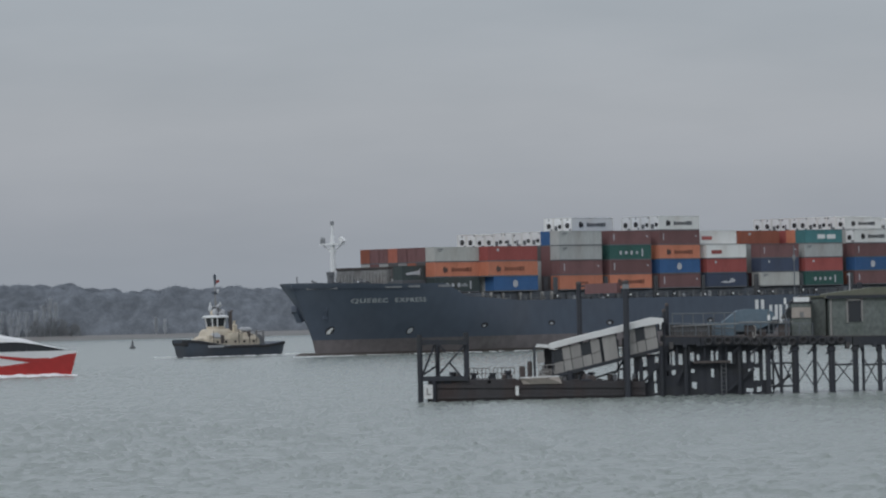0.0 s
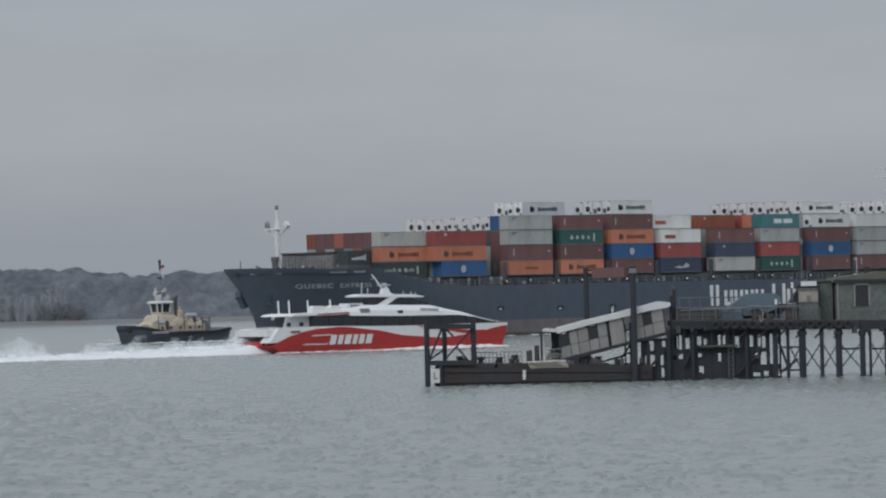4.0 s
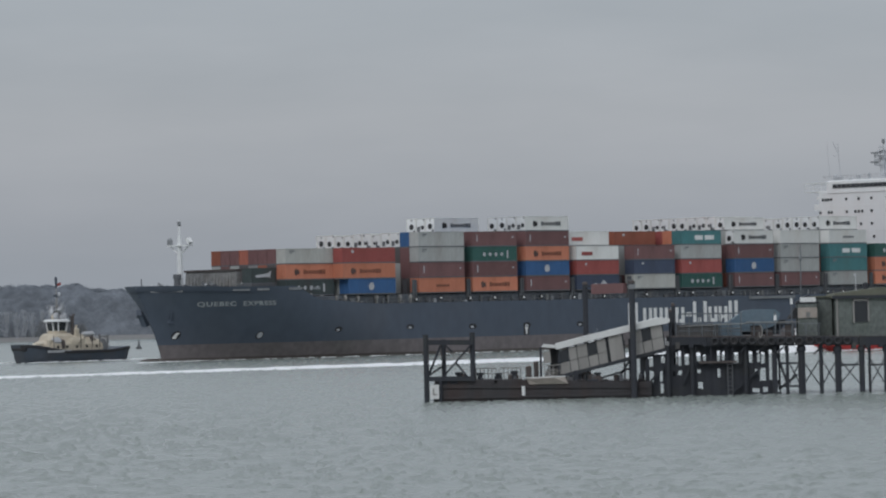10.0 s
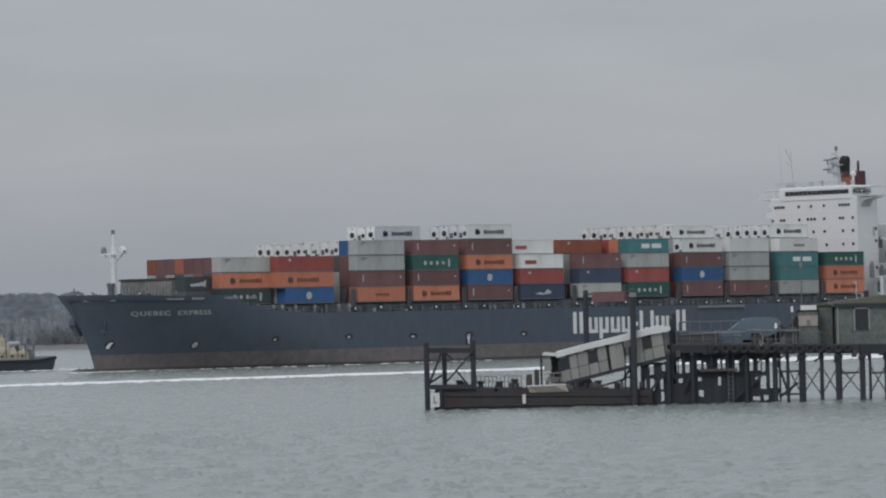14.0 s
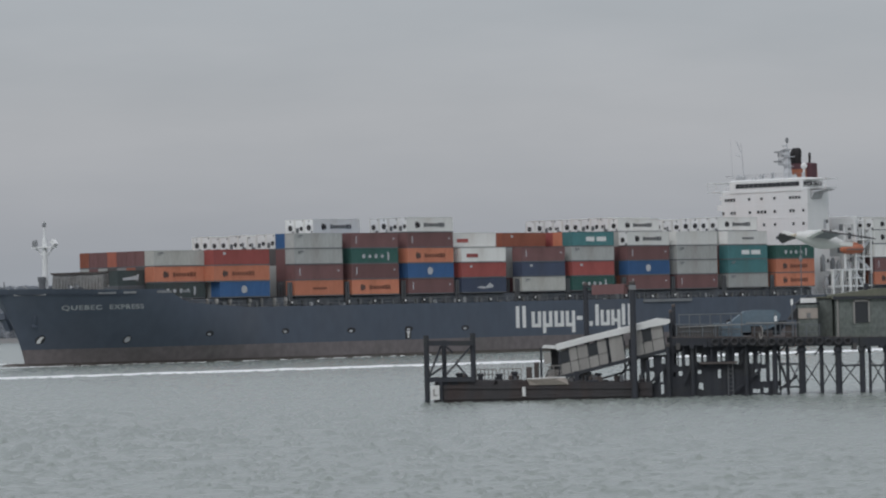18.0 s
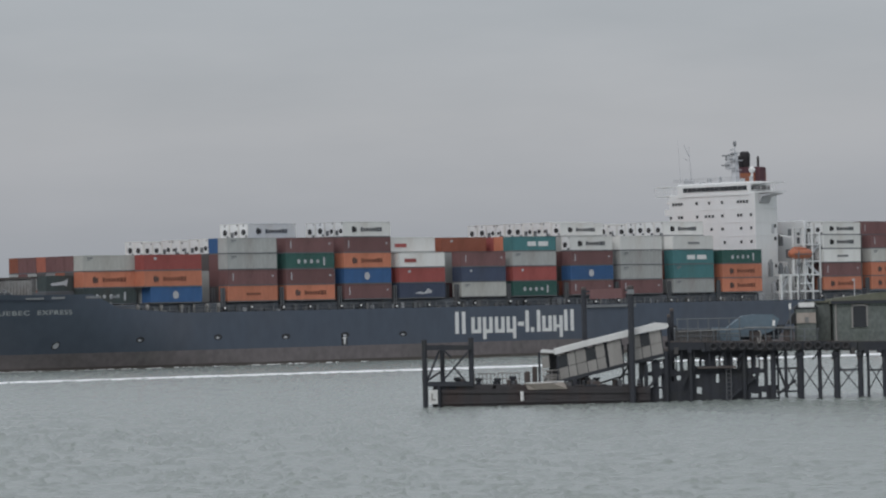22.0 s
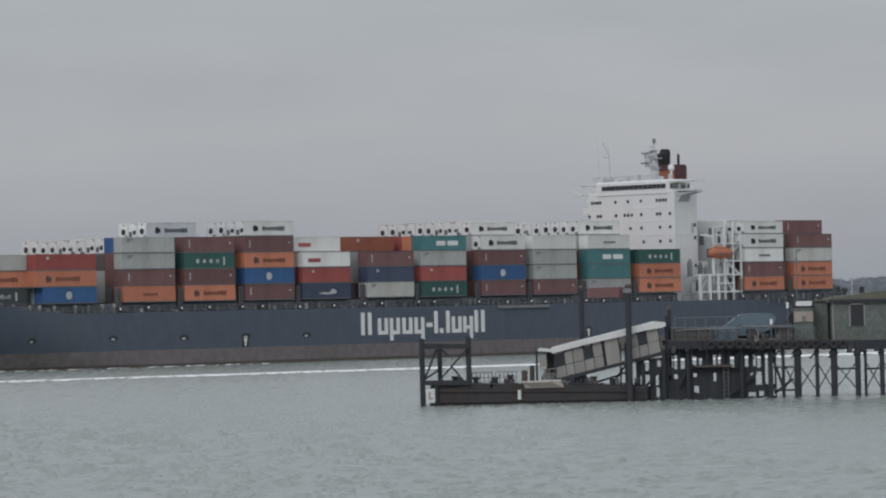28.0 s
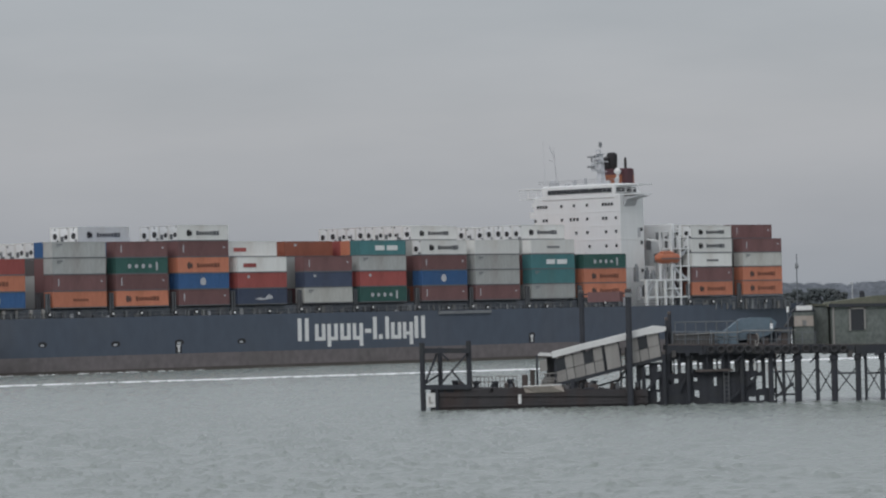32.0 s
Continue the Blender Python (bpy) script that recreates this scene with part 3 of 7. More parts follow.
while left:      # one part for each letter
    heap, island = [left.pop()], set()
    while heap:
        v = heap.pop()
        island.add(v)
        for e in v.link_edges:
            w = e.other_vert(v)
            if w in left:
                left.discard(w)
                heap.append(w)
    order = {v: k for k, v in enumerate(island)}
    glyph = Geo()
    glyph.add([tuple(v.co) for v in order], [tuple(order[v] for v in f.verts) for f in bm.faces if f.verts[0] in island])
    part("letter", glyph, M["name_paint"], ship, "pale raised letter of the ship's name")
bm.free()
# Owner's mark on the side: plain white strokes
u, strokes = 92.4, [(0, 4, 2), (4.35, 3, 1), (7.5, 3, 0), (10.8, 3, 1), (14.0, 3, 0), (17.2, 0, 3), (19.3, 4, 2), (22.5, 4, 1), (24.0, 3, 1), (27.1, 3, 0), (30.2, 4, 1)]
for a, kind, tail in strokes:
    g = Geo()
    y0, y1 = -0.05, 0.02
    if kind == 4:
        w = (0.95, 2.75) if (a == 0 or a == 30.2) else ((0.95, 2.4) if a == 19.3 else (0.95, 0.95))
        g.box(u + a, u + a + 0.95, y0, y1, 4.6, 8.75)
        if w[1] > 1:
            g.box(u + a + w[1] - 0.95, u + a + w[1], y0, y1, 4.6, 8.75 if a in (0, 30.2) else 5.5)
    elif kind == 3:
        lo = 4.6 if tail else 3.45
        g.box(u + a, u + a + 0.9, y0, y1, lo if a == 7.5 else 4.6, 7.65)
        g.box(u + a + 1.75, u + a + 2.65, y0, y1, 3.45 if (not tail and a != 7.5) else 4.6, 7.65)
        g.box(u + a + 0.9, u + a + 1.75, y0 + 0.01, y1, 4.6 if a != 27.1 else 5.3, 5.3 if a != 27.1 else 5.9)
    else:
        g.box(u + a, u + a + 1.6, y0, y1, 5.8, 6.6)
    part("owner_mark", g, M["white"], ship, "white painted block of the owner's side marking")

# Deck edge: hatch coaming, rail posts, side lights
g = Geo().box(8, 182, 0.85, BEAM - 0.85, 8.6, 11.25, 0.1)
part("hatch_coaming", g, M["coaming"], ship, "dark steel hatch coaming under the containers")
part("hatch_coaming", Geo().box(199, 231, 0.85, BEAM - 0.85, 8.6, 11.25, 0.1), M["coaming"], ship)
g = Geo()
for i in range(80):
    s = 12 + 2.8 * i
    g.beam((s, 0.25, 9.5), (s, 0.25, 10.75), 0.10, 0.10)
for z in (10.15, 10.72):
    g.beam((10, 0.25, z), (236, 0.25, z), 0.06, 0.06)
part("deck_rail", g, M["steel_grey"], ship, "grey deck-edge rail")
for s, r in ((13.2, 0.4), (15.4, 0.45), (18.6, 0.5), (23.4, 0.55), (26.4, 0.4), (29.6, 0.5), (32.4, 0.45)):
    part("lashing_stand", Geo().turned((s, 0.55, 8.9), (0, 0, 1), [(0, r), (0.5, r), (0.7, r * 0.55), (1.5, r * 0.5), (1.7, r * 0.8), (2.25, r * 0.7), (2.4, r * 0.3)], 12), M["panel"], ship, "pale grey steel pedestal at the deck edge", True)
for k, (s, y, w, h) in enumerate(((3.6, 3.4, 0.5, 2.4), (4.6, 2.6, 0.9, 1.2), (5.8, 2.2, 0.4, 2.8), (6.6, 2.0, 0.8, 1.4), (7.8, 1.6, 0.4, 2.2), (8.6, 1.4, 1.0, 1.0), (10.2, 1.3, 0.4, 2.2), (11.2, 1.2, 0.8, 1.5))):
    z = top_edge(s) - 1.1
    part("deck_fitting", Geo().box(s, s + w, y, y + 0.6, z, z + 1.0 + 0.45 * h, 0.1), (M["bulwark"], M["steel_grey"], M["panel"])[k % 3], ship, "pale grey fitting on the side deck")
rng = random.Random(11)
bays = [2.3, 15.8, 34.3, 48.8, 63.5, 77.8, 94.4, 108.6, 124.9, 139.4, 155.0, 169.9, 201.9, 217.5]
for s in bays[2:]:
    g = Geo()
    for ds in (-1.2, -0.6):
        g.beam((s + ds, 0.5, 9.0), (s + ds, 0.5, 14.0), 0.22, 0.5)
        for k in range(5):
            g.beam((s + ds, 3 + 6.4 * k, 9.0), (s + ds, 3 + 6.4 * k, 14.0), 0.2, 0.3)
    g.box(s - 1.35, s - 0.45, 0.4, BEAM - 0.4, 11.35, 11.5)
    part("lashing_bridge", g, M["steel_dark"], ship, "dark lashing bridge between the bays")
    for ds in (-0.9, rng.uniform(3, 9)):
        z = 10.25 + rng.uniform(-0.2, 0.3)
        lamp = part("deck_lamp", Geo().turned((s + ds, 0.12, z), (0, -1, 0), [(0, 0.5), (0.10, 0.5), (0.12, 0.34)], 10), M["black"], ship, "round dark deck-side lamp housing")
        part("lens", Geo().turned((s + ds, 0.0, z), (0, -1, 0), [(0, 0.22), (0.10, 0.22), (0.15, 0.14)], 10), M["white"], lamp, "small white lamp")

ladder = part("accommodation_ladder", Geo().box(129.0, 143.2, -0.35, -0.05, 9.0, 9.55), M["steel_grey"], ship, "stowed grey accommodation ladder")
part("ladder_rail", Geo().box(129.2, 143.0, -0.33, -0.28, 9.95, 10.02).box(129.2, 129.3, -0.33, -0.28, 9.55, 10.0).box(142.9, 143.0, -0.33, -0.28, 9.55, 10.0), M["steel_grey"], ladder)
# Clutter on the side deck: lockers, vents, turnbuckle racks
for i in range(110):
    s = 12 + 222 * (i + rng.random()) / 110
    w, h = rng.uniform(0.25, 0.9), rng.uniform(0.4, 1.5)
    if 183 < s < 201:
        continue
    part("deck_fitting", Geo().box(s, s + w, 0.45, 0.45 + rng.uniform(0.3, 0.6), 8.7, 9.4 + h, 0.06), rng.choice((M["steel_grey"], M["steel_dark"], M["bulwark"], M["ferry_pale"] if rng.random() < 0.4 else M["steel_dark"])), ship)

# Foredeck: mast, breakwater, winches
mast = part("foremast", Geo().tube((-11.3, MID, 12), (-11.3, MID, 22.6), 0.62, 10, 0.40).tube((-11.3, MID, 22.6), (-11.3, MID, 25.6), 0.22, 8), M["steel_white"], ship, "white foremast")
g = Geo().box(-12.0, -10.5, MID - 2.7, MID + 2.7, 20.9, 21.15).beam((-11.3, MID - 3.0, 21.4), (-11.3, MID - 2.2, 22.2), 0.8, 0.7).tube((-11.3, MID, 19.2), (-11.3, MID + 2.4, 20.9), 0.12).tube((-11.3, MID, 19.2), (-11.3, MID - 2.4, 20.9), 0.12)
part("crosstree", g, M["steel_white"], mast)
part("mast_light", Geo().turned((-11.3, MID, 24.6), (0, 0, 1), [(0, 0.25), (0.2, 0.34), (0.7, 0.34), (1.0, 0.1)], 10), M["steel_grey"], mast)
part("mast_light", Geo().turned((-11.3, MID + 2.6, 21.1), (0, 0, 1), [(0, 0.5), (0.9, 0.5), (1.3, 0.3)], 10), M["steel_grey"], mast)
wall = part("breakwater", Geo().box(-4.3, -3.1, 8.7, 22.4, 11.8, 16.2, 0.1), M["bulwark"], ship, "pale grey stiffened breakwater across the foredeck")
for i in range(16):
    y = 8.95 + 0.88 * i
    part("stiffener", Geo().prism([(-4.7, 11.9), (-4.3, 11.9), (-4.3, 15.6), (-4.36, 15.6)], "y", y, y + 0.12), M["bulwark"], wall)
part("breakwater_cap", Geo().box(-4.6, -2.9, 8.6, 22.5, 16.2, 16.55), M["timber_brown"], ship, "brownish capping")
for k, (x, y, w, h) in enumerate(((-8.2, 10.4, 1.6, 1.3), (-7.0, 12.5, 1.2, 1.6), (-9.5, 11.0, 0.8, 1.2), (-12.8, 11.2, 1.8, 1.0), (-17.0, 13.0, 1.2, 1.0), (-20.2, 13.6, 1.0, 1.0), (-14.9, 17.5, 1.4, 1.5), (-6.6, 15.0, 1.0, 1.5), (-18.6, 17.0, 1.5, 1.0))):
    part("deck_gear", Geo().box(x, x + w, y, y + w, 11.7, 12.3 + h, 0.2).tube((x + w / 2, y + 0.1, 12.2 + h), (x + w / 2, y + w, 12.7 + h), 0.2, 6), (M["steel_grey"], M["steel_dark"], M["ferry_pale"])[k % 3], ship)
for x, y, r in ((-14.5, 12.0, 0.9), (-18.4, 15.0, 0.8), (-10, 9.2, 0.9), (-19.8, 15.5, 0.5)):
    part("winch", Geo().turned((x, y - 0.9, 13.0), (0, 1, 0), [(0, r), (0.2, r), (0.2, r * 0.6), (1.6, r * 0.6), (1.6, r), (1.8, r)], 12).box(x - 0.8, x + 0.8, y - 1, y + 1, 12.0, 12.6), M["steel_dark"], ship, "dark mooring winch")
part("jackstaff", Geo().tube((-20.8, MID, 12.0), (-20.8, MID, 15.0), 0.12, 6), M["steel_grey"], ship, "thin jackstaff at the stem")
part("vent", Geo().tube((-12.6, MID - 0.6, 12), (-12.6, MID - 0.6, 15.0), 0.6, 10).tube((-12.6, MID - 0.6, 15.0), (-12.6, MID - 0.6, 15.8), 0.75, 10), M["steel_dark"], ship, "dark mushroom ventilator")

# Superstructure
HS, HE, HP, HB = 185.5, 192.6, 4.3, 27.7
house = part("accommodation_block", Geo().box(HS, HE, HP, HB, 9.0, 32.0, 0.15), M["steel_white"], ship, "white multi-storey accommodation block")
g = Geo()
for z in (14.6, 17.4, 20.2, 23.0, 25.8, 28.6):
    g.box(HS - 0.06, HS + 0.01, HP, HB, z, z + 0.12)
    g.box(HS, HE, HP - 0.06, HP + 0.01, z, z + 0.12)
part("storey_seam", g, M["steel_white"], house)
for z, row in ((29.75, ((25.3, 1.5), (20.0, 0.3), (16.6, 0.45), (13.1, 0.25), (7.6, 1.6))), (27.0, ((27.2, 0.25), (24.5, 0.8), (19.9, 0.3), (16.6, 1.4), (13.1, 0.28), (8.4, 0.8), (5.4, 0.25))),
               (24.3, ((16.1, 0.28), (13.1, 0.28), (8.1, 0.28), (5.4, 0.28))), (21.5, ((8.1, 0.28), (5.4, 0.28), (12.6, 0.28))), (18.7, ((8.1, 0.28), (5.4, 0.28))), (15.9, ((8.1, 0.28), (5.4, 0.28)))):
    for y, w in row:
        n = max(1, round(w / 0.4))
        for i in range(n):
            c = y + (2 * w / n) * (i - (n - 1) / 2)
            part("window", Geo().box(HS - 0.10, HS - 0.02, c - min(w, 0.27), c + min(w, 0.27), z, z + 0.58), M["glass"], house)
for z in (24.6, 22.0, 16.4):
    part("window", Geo().box(191.4, 191.95, HP - 0.10, HP - 0.02, z, z + 0.7), M["glass"], house)
part("side_door", Geo().box(190.6, 191.3, HP - 0.12, HP - 0.02, 23.4, 25.3), M["ferry_pale"], house, "pale grey door")
bridge = part("wheelhouse", Geo().box(HS - 0.2, HS + 7.0, HP + 1.2, HB - 2.3, 31.4, 34.15, 0.3), M["steel_white"], ship, "white wheelhouse with a band of dark windows")
for i in range(14):
    y = HP + 1.9 + i * 1.24
    part("bridge_window", Geo().box(HS - 0.30, HS - 0.19, y, y + 1.12, 32.4, 33.3), M["glass"], bridge)
for i in range(4):
    part("bridge_window", Geo().box(HS + 0.4 + 1.5 * i, HS + 1.7 + 1.5 * i, HP + 1.08, HP + 1.22, 32.4, 33.3), M["glass"], bridge)
for y0, y1 in ((-0.2, HP + 1.2), (HB - 2.3, BEAM + 0.2)):
    part("bridge_wing", Geo().box(HS + 1.0, HS + 4.6, y0, y1, 31.75, 31.95).box(HS + 1.0, HS + 1.06, y0, y1, 32.85, 32.93).box(HS + 1.0, HS + 1.06, y0, y1, 32.4, 32.45), M["steel_white"], bridge)
    for k in range(4):
        y = y0 + 0.1 + (y1 - y0 - 0.2) * k / 3
        part("wing_stanchion", Geo().box(HS + 1.0, HS + 1.08, y - 0.04, y + 0.04, 31.95, 33.7), M["steel_white"], bridge)
    part("wing_roof", Geo().box(HS + 0.8, HS + 4.8, y0, y1, 33.65, 33.85), M["steel_white"], bridge)
part("side_platform", Geo().box(HS + 0.5, HS + 3.0, HB, HB + 1.6, 27.9, 28.1).box(HS + 0.5, HS + 0.6, HB, HB + 1.6, 28.1, 29.1).box(HS + 0.5, HS + 3.0, HB, HB + 0.9, 30.2, 30.9), M["steel_white"], house, "small white platform on the block's side")
part("monkey_deck_rail", Geo().box(HS, HS + 0.08, HP + 1.4, HB - 1.4, 35.05, 35.11).box(HS, HS + 0.06, HP + 1.4, HB - 1.4, 34.65, 34.69), M["steel_grey"], bridge)
MY = 12.3
g = Geo().loft([[(HS + 3.5 + x * k, MY + y * k, z) for x, y in ((-0.7, -0.7), (0.7, -0.7), (0.7, 0.7), (-0.7, 0.7))] for z, k in ((34.0, 1.0), (40.2, 0.5))]).tube((HS + 3.5, MY, 40.2), (HS + 3.5, MY, 42.4), 0.14, 6, 0.08)
rm = part("radar_mast", g, M["ferry_pale"], bridge, "pale grey tapered radar mast")
for z, w in ((36.6, 0.9), (38.6, 1.3), (40.2, 0.6)):
    part("mast_platform", Geo().box(HS + 2.6, HS + 4.4, MY - w, MY + w, z, z + 0.14).box(HS + 2.6, HS + 2.68, MY - w, MY + w, z + 0.5, z + 0.9), M["ferry_pale"], rm)
part("mast_cabinet", Geo().box(HS + 2.7, HS + 4.0, MY + 0.5, MY + 2.1, 36.9, 38.5, 0.15).box(HS + 2.9, HS + 3.8, MY + 0.7, MY + 1.5, 38.7, 40.3, 0.15), M["ferry_pale"], rm)
part("radar_scanner", Geo().box(HS + 2.5, HS + 3.0, MY + 0.9, MY + 2.7, 39.6, 39.9).tube((HS + 2.8, MY + 1.8, 38.7), (HS + 2.8, MY + 1.8, 39.6), 0.18, 8), M["steel_grey"], rm)
part("radar_scanner", Geo().box(HS + 2.4, HS + 2.9, MY + 0.8, MY + 2.8, 37.6, 37.9), M["steel_grey"], rm)
part("signal_light", Geo().turned((HS + 3.5, MY, 41.6), (0, 0, 1), [(0, 0.2), (0.3, 0.34), (0.9, 0.34), (1.1, 0.1)], 8), M["steel_grey"], rm)
part("radome", Geo().turned((HS + 3.2, 7.6, 34.1), (0, 0, 1), [(0, 0.28), (1.9, 0.22), (2.0, 0.5), (2.4, 0.7), (2.8, 0.62), (3.15, 0.28)], 14), M["white"], bridge, "white satellite dome")
for x, y, w, h in ((1.0, 22.0, 2.4, 0.9), (1.4, 19.4, 1.2, 0.5), (1.0, 17.2, 0.9, 1.1), (2.0, 24.2, 0.8, 1.3), (1.2, 14.6, 0.5, 1.4), (2.4, 9.4, 1.0, 0.8), (1.0, 6.0, 0.6, 1.2)):
    part("roof_fitting", Geo().box(HS + x, HS + x + 0.8, y, y + w, 34.1, 34.1 + h, 0.15), M["ferry_pale"], bridge, "pale grey roof locker")
part("signal_mast", Geo().tube((HS + 2.0, 23.0, 34.1), (HS + 2.0, 23.6, 42.0), 0.10, 6, 0.05).tube((HS + 2.0, 23.6, 40.0), (HS + 2.0, 24.9, 42.4), 0.10, 6).tube((HS + 2.0, 23.9, 39.2), (HS + 2.0, 25.0, 39.6), 0.09, 6), M["ferry_pale"], bridge, "thin pale signal mast with aerials")
part("wing_bracket", Geo().prism([(0.2, 31.5), (4.2, 31.5), (4.2, 29.6), (3.4, 30.9)], "x", HS + 1.2, HS + 4.4), M["ferry_pale"], bridge, "pale grey bracket under the bridge wing")
part("whip_antenna", Geo().tube((HS + 2.5, 26.5, 34.5), (HS + 2.5, 27.0, 43.5), 0.06, 6, 0.02), M["ferry_pale"], bridge)
def funnel_ring(k, z):
    return [(197.5 + 4.0 * k * math.cos(6.28319 * i / 20), 15.6 + 2.9 * k * math.sin(6.28319 * i / 20), z) for i in range(20)]


funnel = part("funnel", Geo().loft([funnel_ring(1.03, 9), funnel_ring(1.0, 34), funnel_ring(0.99, 36.2)]), M["funnel"], ship, "orange funnel", True)
part("funnel_band", Geo().loft([funnel_ring(0.99, 36.2), funnel_ring(0.97, 37.4)]), M["maroon_dark"], funnel, "dark maroon funnel band", True)
part("funnel_housing", Geo().box(196.0, 198.2, 11.8, 14.8, 32.9, 37.5, 0.2), M["maroon_dark"], funnel, "dark maroon uptake housing")
for x, y, r, z in ((195.8, 16.9, 0.8, 40.0), (197.0, 16.5, 1.15, 40.9), (198.2, 17.2, 0.8, 40.4), (197.0, 12.9, 0.28, 39.8)):
    part("exhaust_pipe", Geo().turned((x, y, 37.5), (0, 0, 1), [(0, r * 0.9), (z - 38.6, r), (z - 37.9, r * 0.9), (z - 37.6, r * 0.6)], 12), M["soot"], funnel, "sooty black exhaust pipe")
part("engine_casing", Geo().box(192.6, 198.8, 10.4, 24.7, 9, 33.0, 0.2), M["steel_white"], ship, "white engine casing behind the accommodation")

part("lower_deckhouse", Geo().box(192.62, 196.0, 4.6, 10.38, 9.0, 17.6, 0.1), M["steel_white"], ship, "white lower deckhouse by the boat deck")
part("deck_store", Geo().box(200.5, 201.2, 3.9, 13.0, 9.0, 26.0, 0.1), M["steel_white"], ship, "white steel store house abaft the funnel")
for k, (y, z, w, h) in enumerate(((4.6, 21.0, 1.2, 2.6), (6.6, 23.0, 1.6, 1.4), (4.5, 16.5, 0.9, 2.0), (7.4, 18.4, 1.4, 1.8), (5.4, 12.4, 1.2, 2.2), (9.6, 21.0, 1.2, 2.4))):
    part("store_opening", Geo().box(200.38, 200.52, y, y + w, z, z + h), M["steel_grey"] if k % 2 else M["steel_dark"], ship, "dark opening in the store house")

# Lifeboat and its davit frame on the port side
boat = aboard(thing("lifeboat", "bright orange enclosed lifeboat hung in white davits", "lifeboat"))
part("hull", Geo().turned((192.0, 0.9, 19.1), (1, 0, 0), [(0, 0.3), (0.5, 0.85), (1.5, 1.1), (5.0, 1.1), (6.2, 0.95), (6.7, 0.35)], 14), M["lifeboat"], boat, "", True)
part("canopy", Geo().box(193.4, 197.0, 0.2, 1.7, 19.8, 20.5, 0.25), M["lifeboat"], boat)
part("fender_strip", Geo().box(192.4, 198.4, -0.30, -0.17, 18.9, 19.1), M["steel_dark"], boat)
dav = aboard(thing("davit_frame", "white steel davit and stair frame beside the deckhouse", "davit"))
for s, top in ((196.2, 24.6), (198.8, 24.6), (201.3, 23.4)):
    for y in (0.5, 3.4):
        part("post", Geo().beam((s, y, 9.4), (s, y, top), 0.36, 0.36), M["steel_white"], dav)
for z in (17.4, 20.9, 24.3):
    part("landing", Geo().box(196.0, 201.5 if z < 24 else 199.0, 0.4, 3.6, z, z + 0.26), M["steel_white"], dav)
# lower platform: heavy white frame below the boat
for s in (188.4, 191.4, 194.0):
    part("post", Geo().beam((s, 0.4, 9.4), (s, 0.4, 14.9), 0.5, 0.5), M["steel_white"], dav)
for z in (11.2, 14.6):
    part("landing", Geo().box(188.2, 201.5, 0.3, 1.6, z, z + 0.34), M["steel_white"], dav)
part("landing", Geo().box(194.0, 199.0, 0.3, 1.6, 12.9, 13.15), M["steel_white"], dav)
for a, b in (((188.6, 11.4), (191.2, 14.4)), ((198.8, 11.4), (196.4, 14.4)), ((196.4, 17.6), (201.0, 20.8)), ((201.0, 14.9), (196.8, 17.4))):
    part("stair", Geo().beam((a[0], 0.8, a[1]), (b[0], 0.8, b[1]), 0.3, 0.6), M["ferry_pale"], dav)
for s in (193.2, 197.4):
    part("davit_arm", Geo().beam((s, 0.9, 14.9), (s, 0.9, 18.2), 0.4, 0.4).beam((s, 0.9, 22.4), (s, 4.2, 23.0), 0.35, 0.35).beam((s, 0.9, 20.2), (s, 0.9, 22.4), 0.1, 0.1), M["steel_white"], dav)
# winches, vents and lockers on the side deck by the boat
for k, (x, z, h) in enumerate(((187.0, 14.9, 2.6), (187.9, 11.5, 1.6), (190.2, 14.9, 1.9), (192.0, 15.0, 1.3), (195.2, 15.0, 1.4), (189.3, 11.5, 1.9), (200.0, 15.0, 1.8))):
    part("boat_deck_gear", Geo().box(x, x + 0.8, 1.7, 2.6, z - 0.4, z + h, 0.12).tube((x + 0.4, 2.1, z + h), (x + 0.4, 2.1, z + h + 0.5), 0.3, 8), (M["steel_grey"], M["ferry_pale"], M["steel_dark"])[k % 3], dav, "winches and lockers by the lifeboat")


# ---------- containers ----------
CW, CH = 2.44, 2.86
box_meshes = {}


def corrugated(length):
    g = Geo()
    pts, n = [], round((length - 0.4) / 0.278)
    p = (length - 0.4) / n
    for i in range(n):
        x = 0.2 + i * p
        pts += [(x, 0.03), (x + p * 0.26, 0.03), (x + p * 0.5, 0.075), (x + p * 0.76, 0.075)]
    pts.append((length - 0.2, 0.03))
    pts += [(length - 0.06, CW - 0.06), (0.12, CW - 0.06)]
    g.prism(pts, "z", 0.10, CH - 0.05)
    return g


def framework(length):
    g = Geo()
    for x in (0, length - 0.18):
        for y in (0, CW - 0.16):
            g.box(x, x + 0.18, y, y + 0.16, 0.2, CH)
    for y in (0.005, CW - 0.105):
        g.box(0.18, length - 0.18, y, y + 0.10, CH - 0.12, CH)
    for x in (0.005, length - 0.135):
        g.box(x, x + 0.13, 0.16, CW - 0.16, CH - 0.12, CH)
    return g


def base_rails(length):
    """Bottom rails and corner castings, dark with dirt and painted-in shade between tiers."""
    g = Geo().box(0.02, length - 0.02, 0.02, CW - 0.02, 0.0, 0.20)
    for x in (-0.005, length - 0.20):
        for y in (-0.01, CW - 0.17):
            g.box(x, x + 0.205, y, y + 0.18, -0.02, 0.20)
    return g


def door_end():
    g = Geo().box(0.05, 0.10, 0.16, CW - 0.16, 0.16, CH - 0.12)
    for y in (0.45, 0.95, 1.5, 2.0):
        g.tube((0.03, y, 0.2), (0.03, y, CH - 0.16), 0.03, 5)
    g.box(0.02, 0.06, 1.20, 1.24, 0.16, CH - 0.12)
    return g


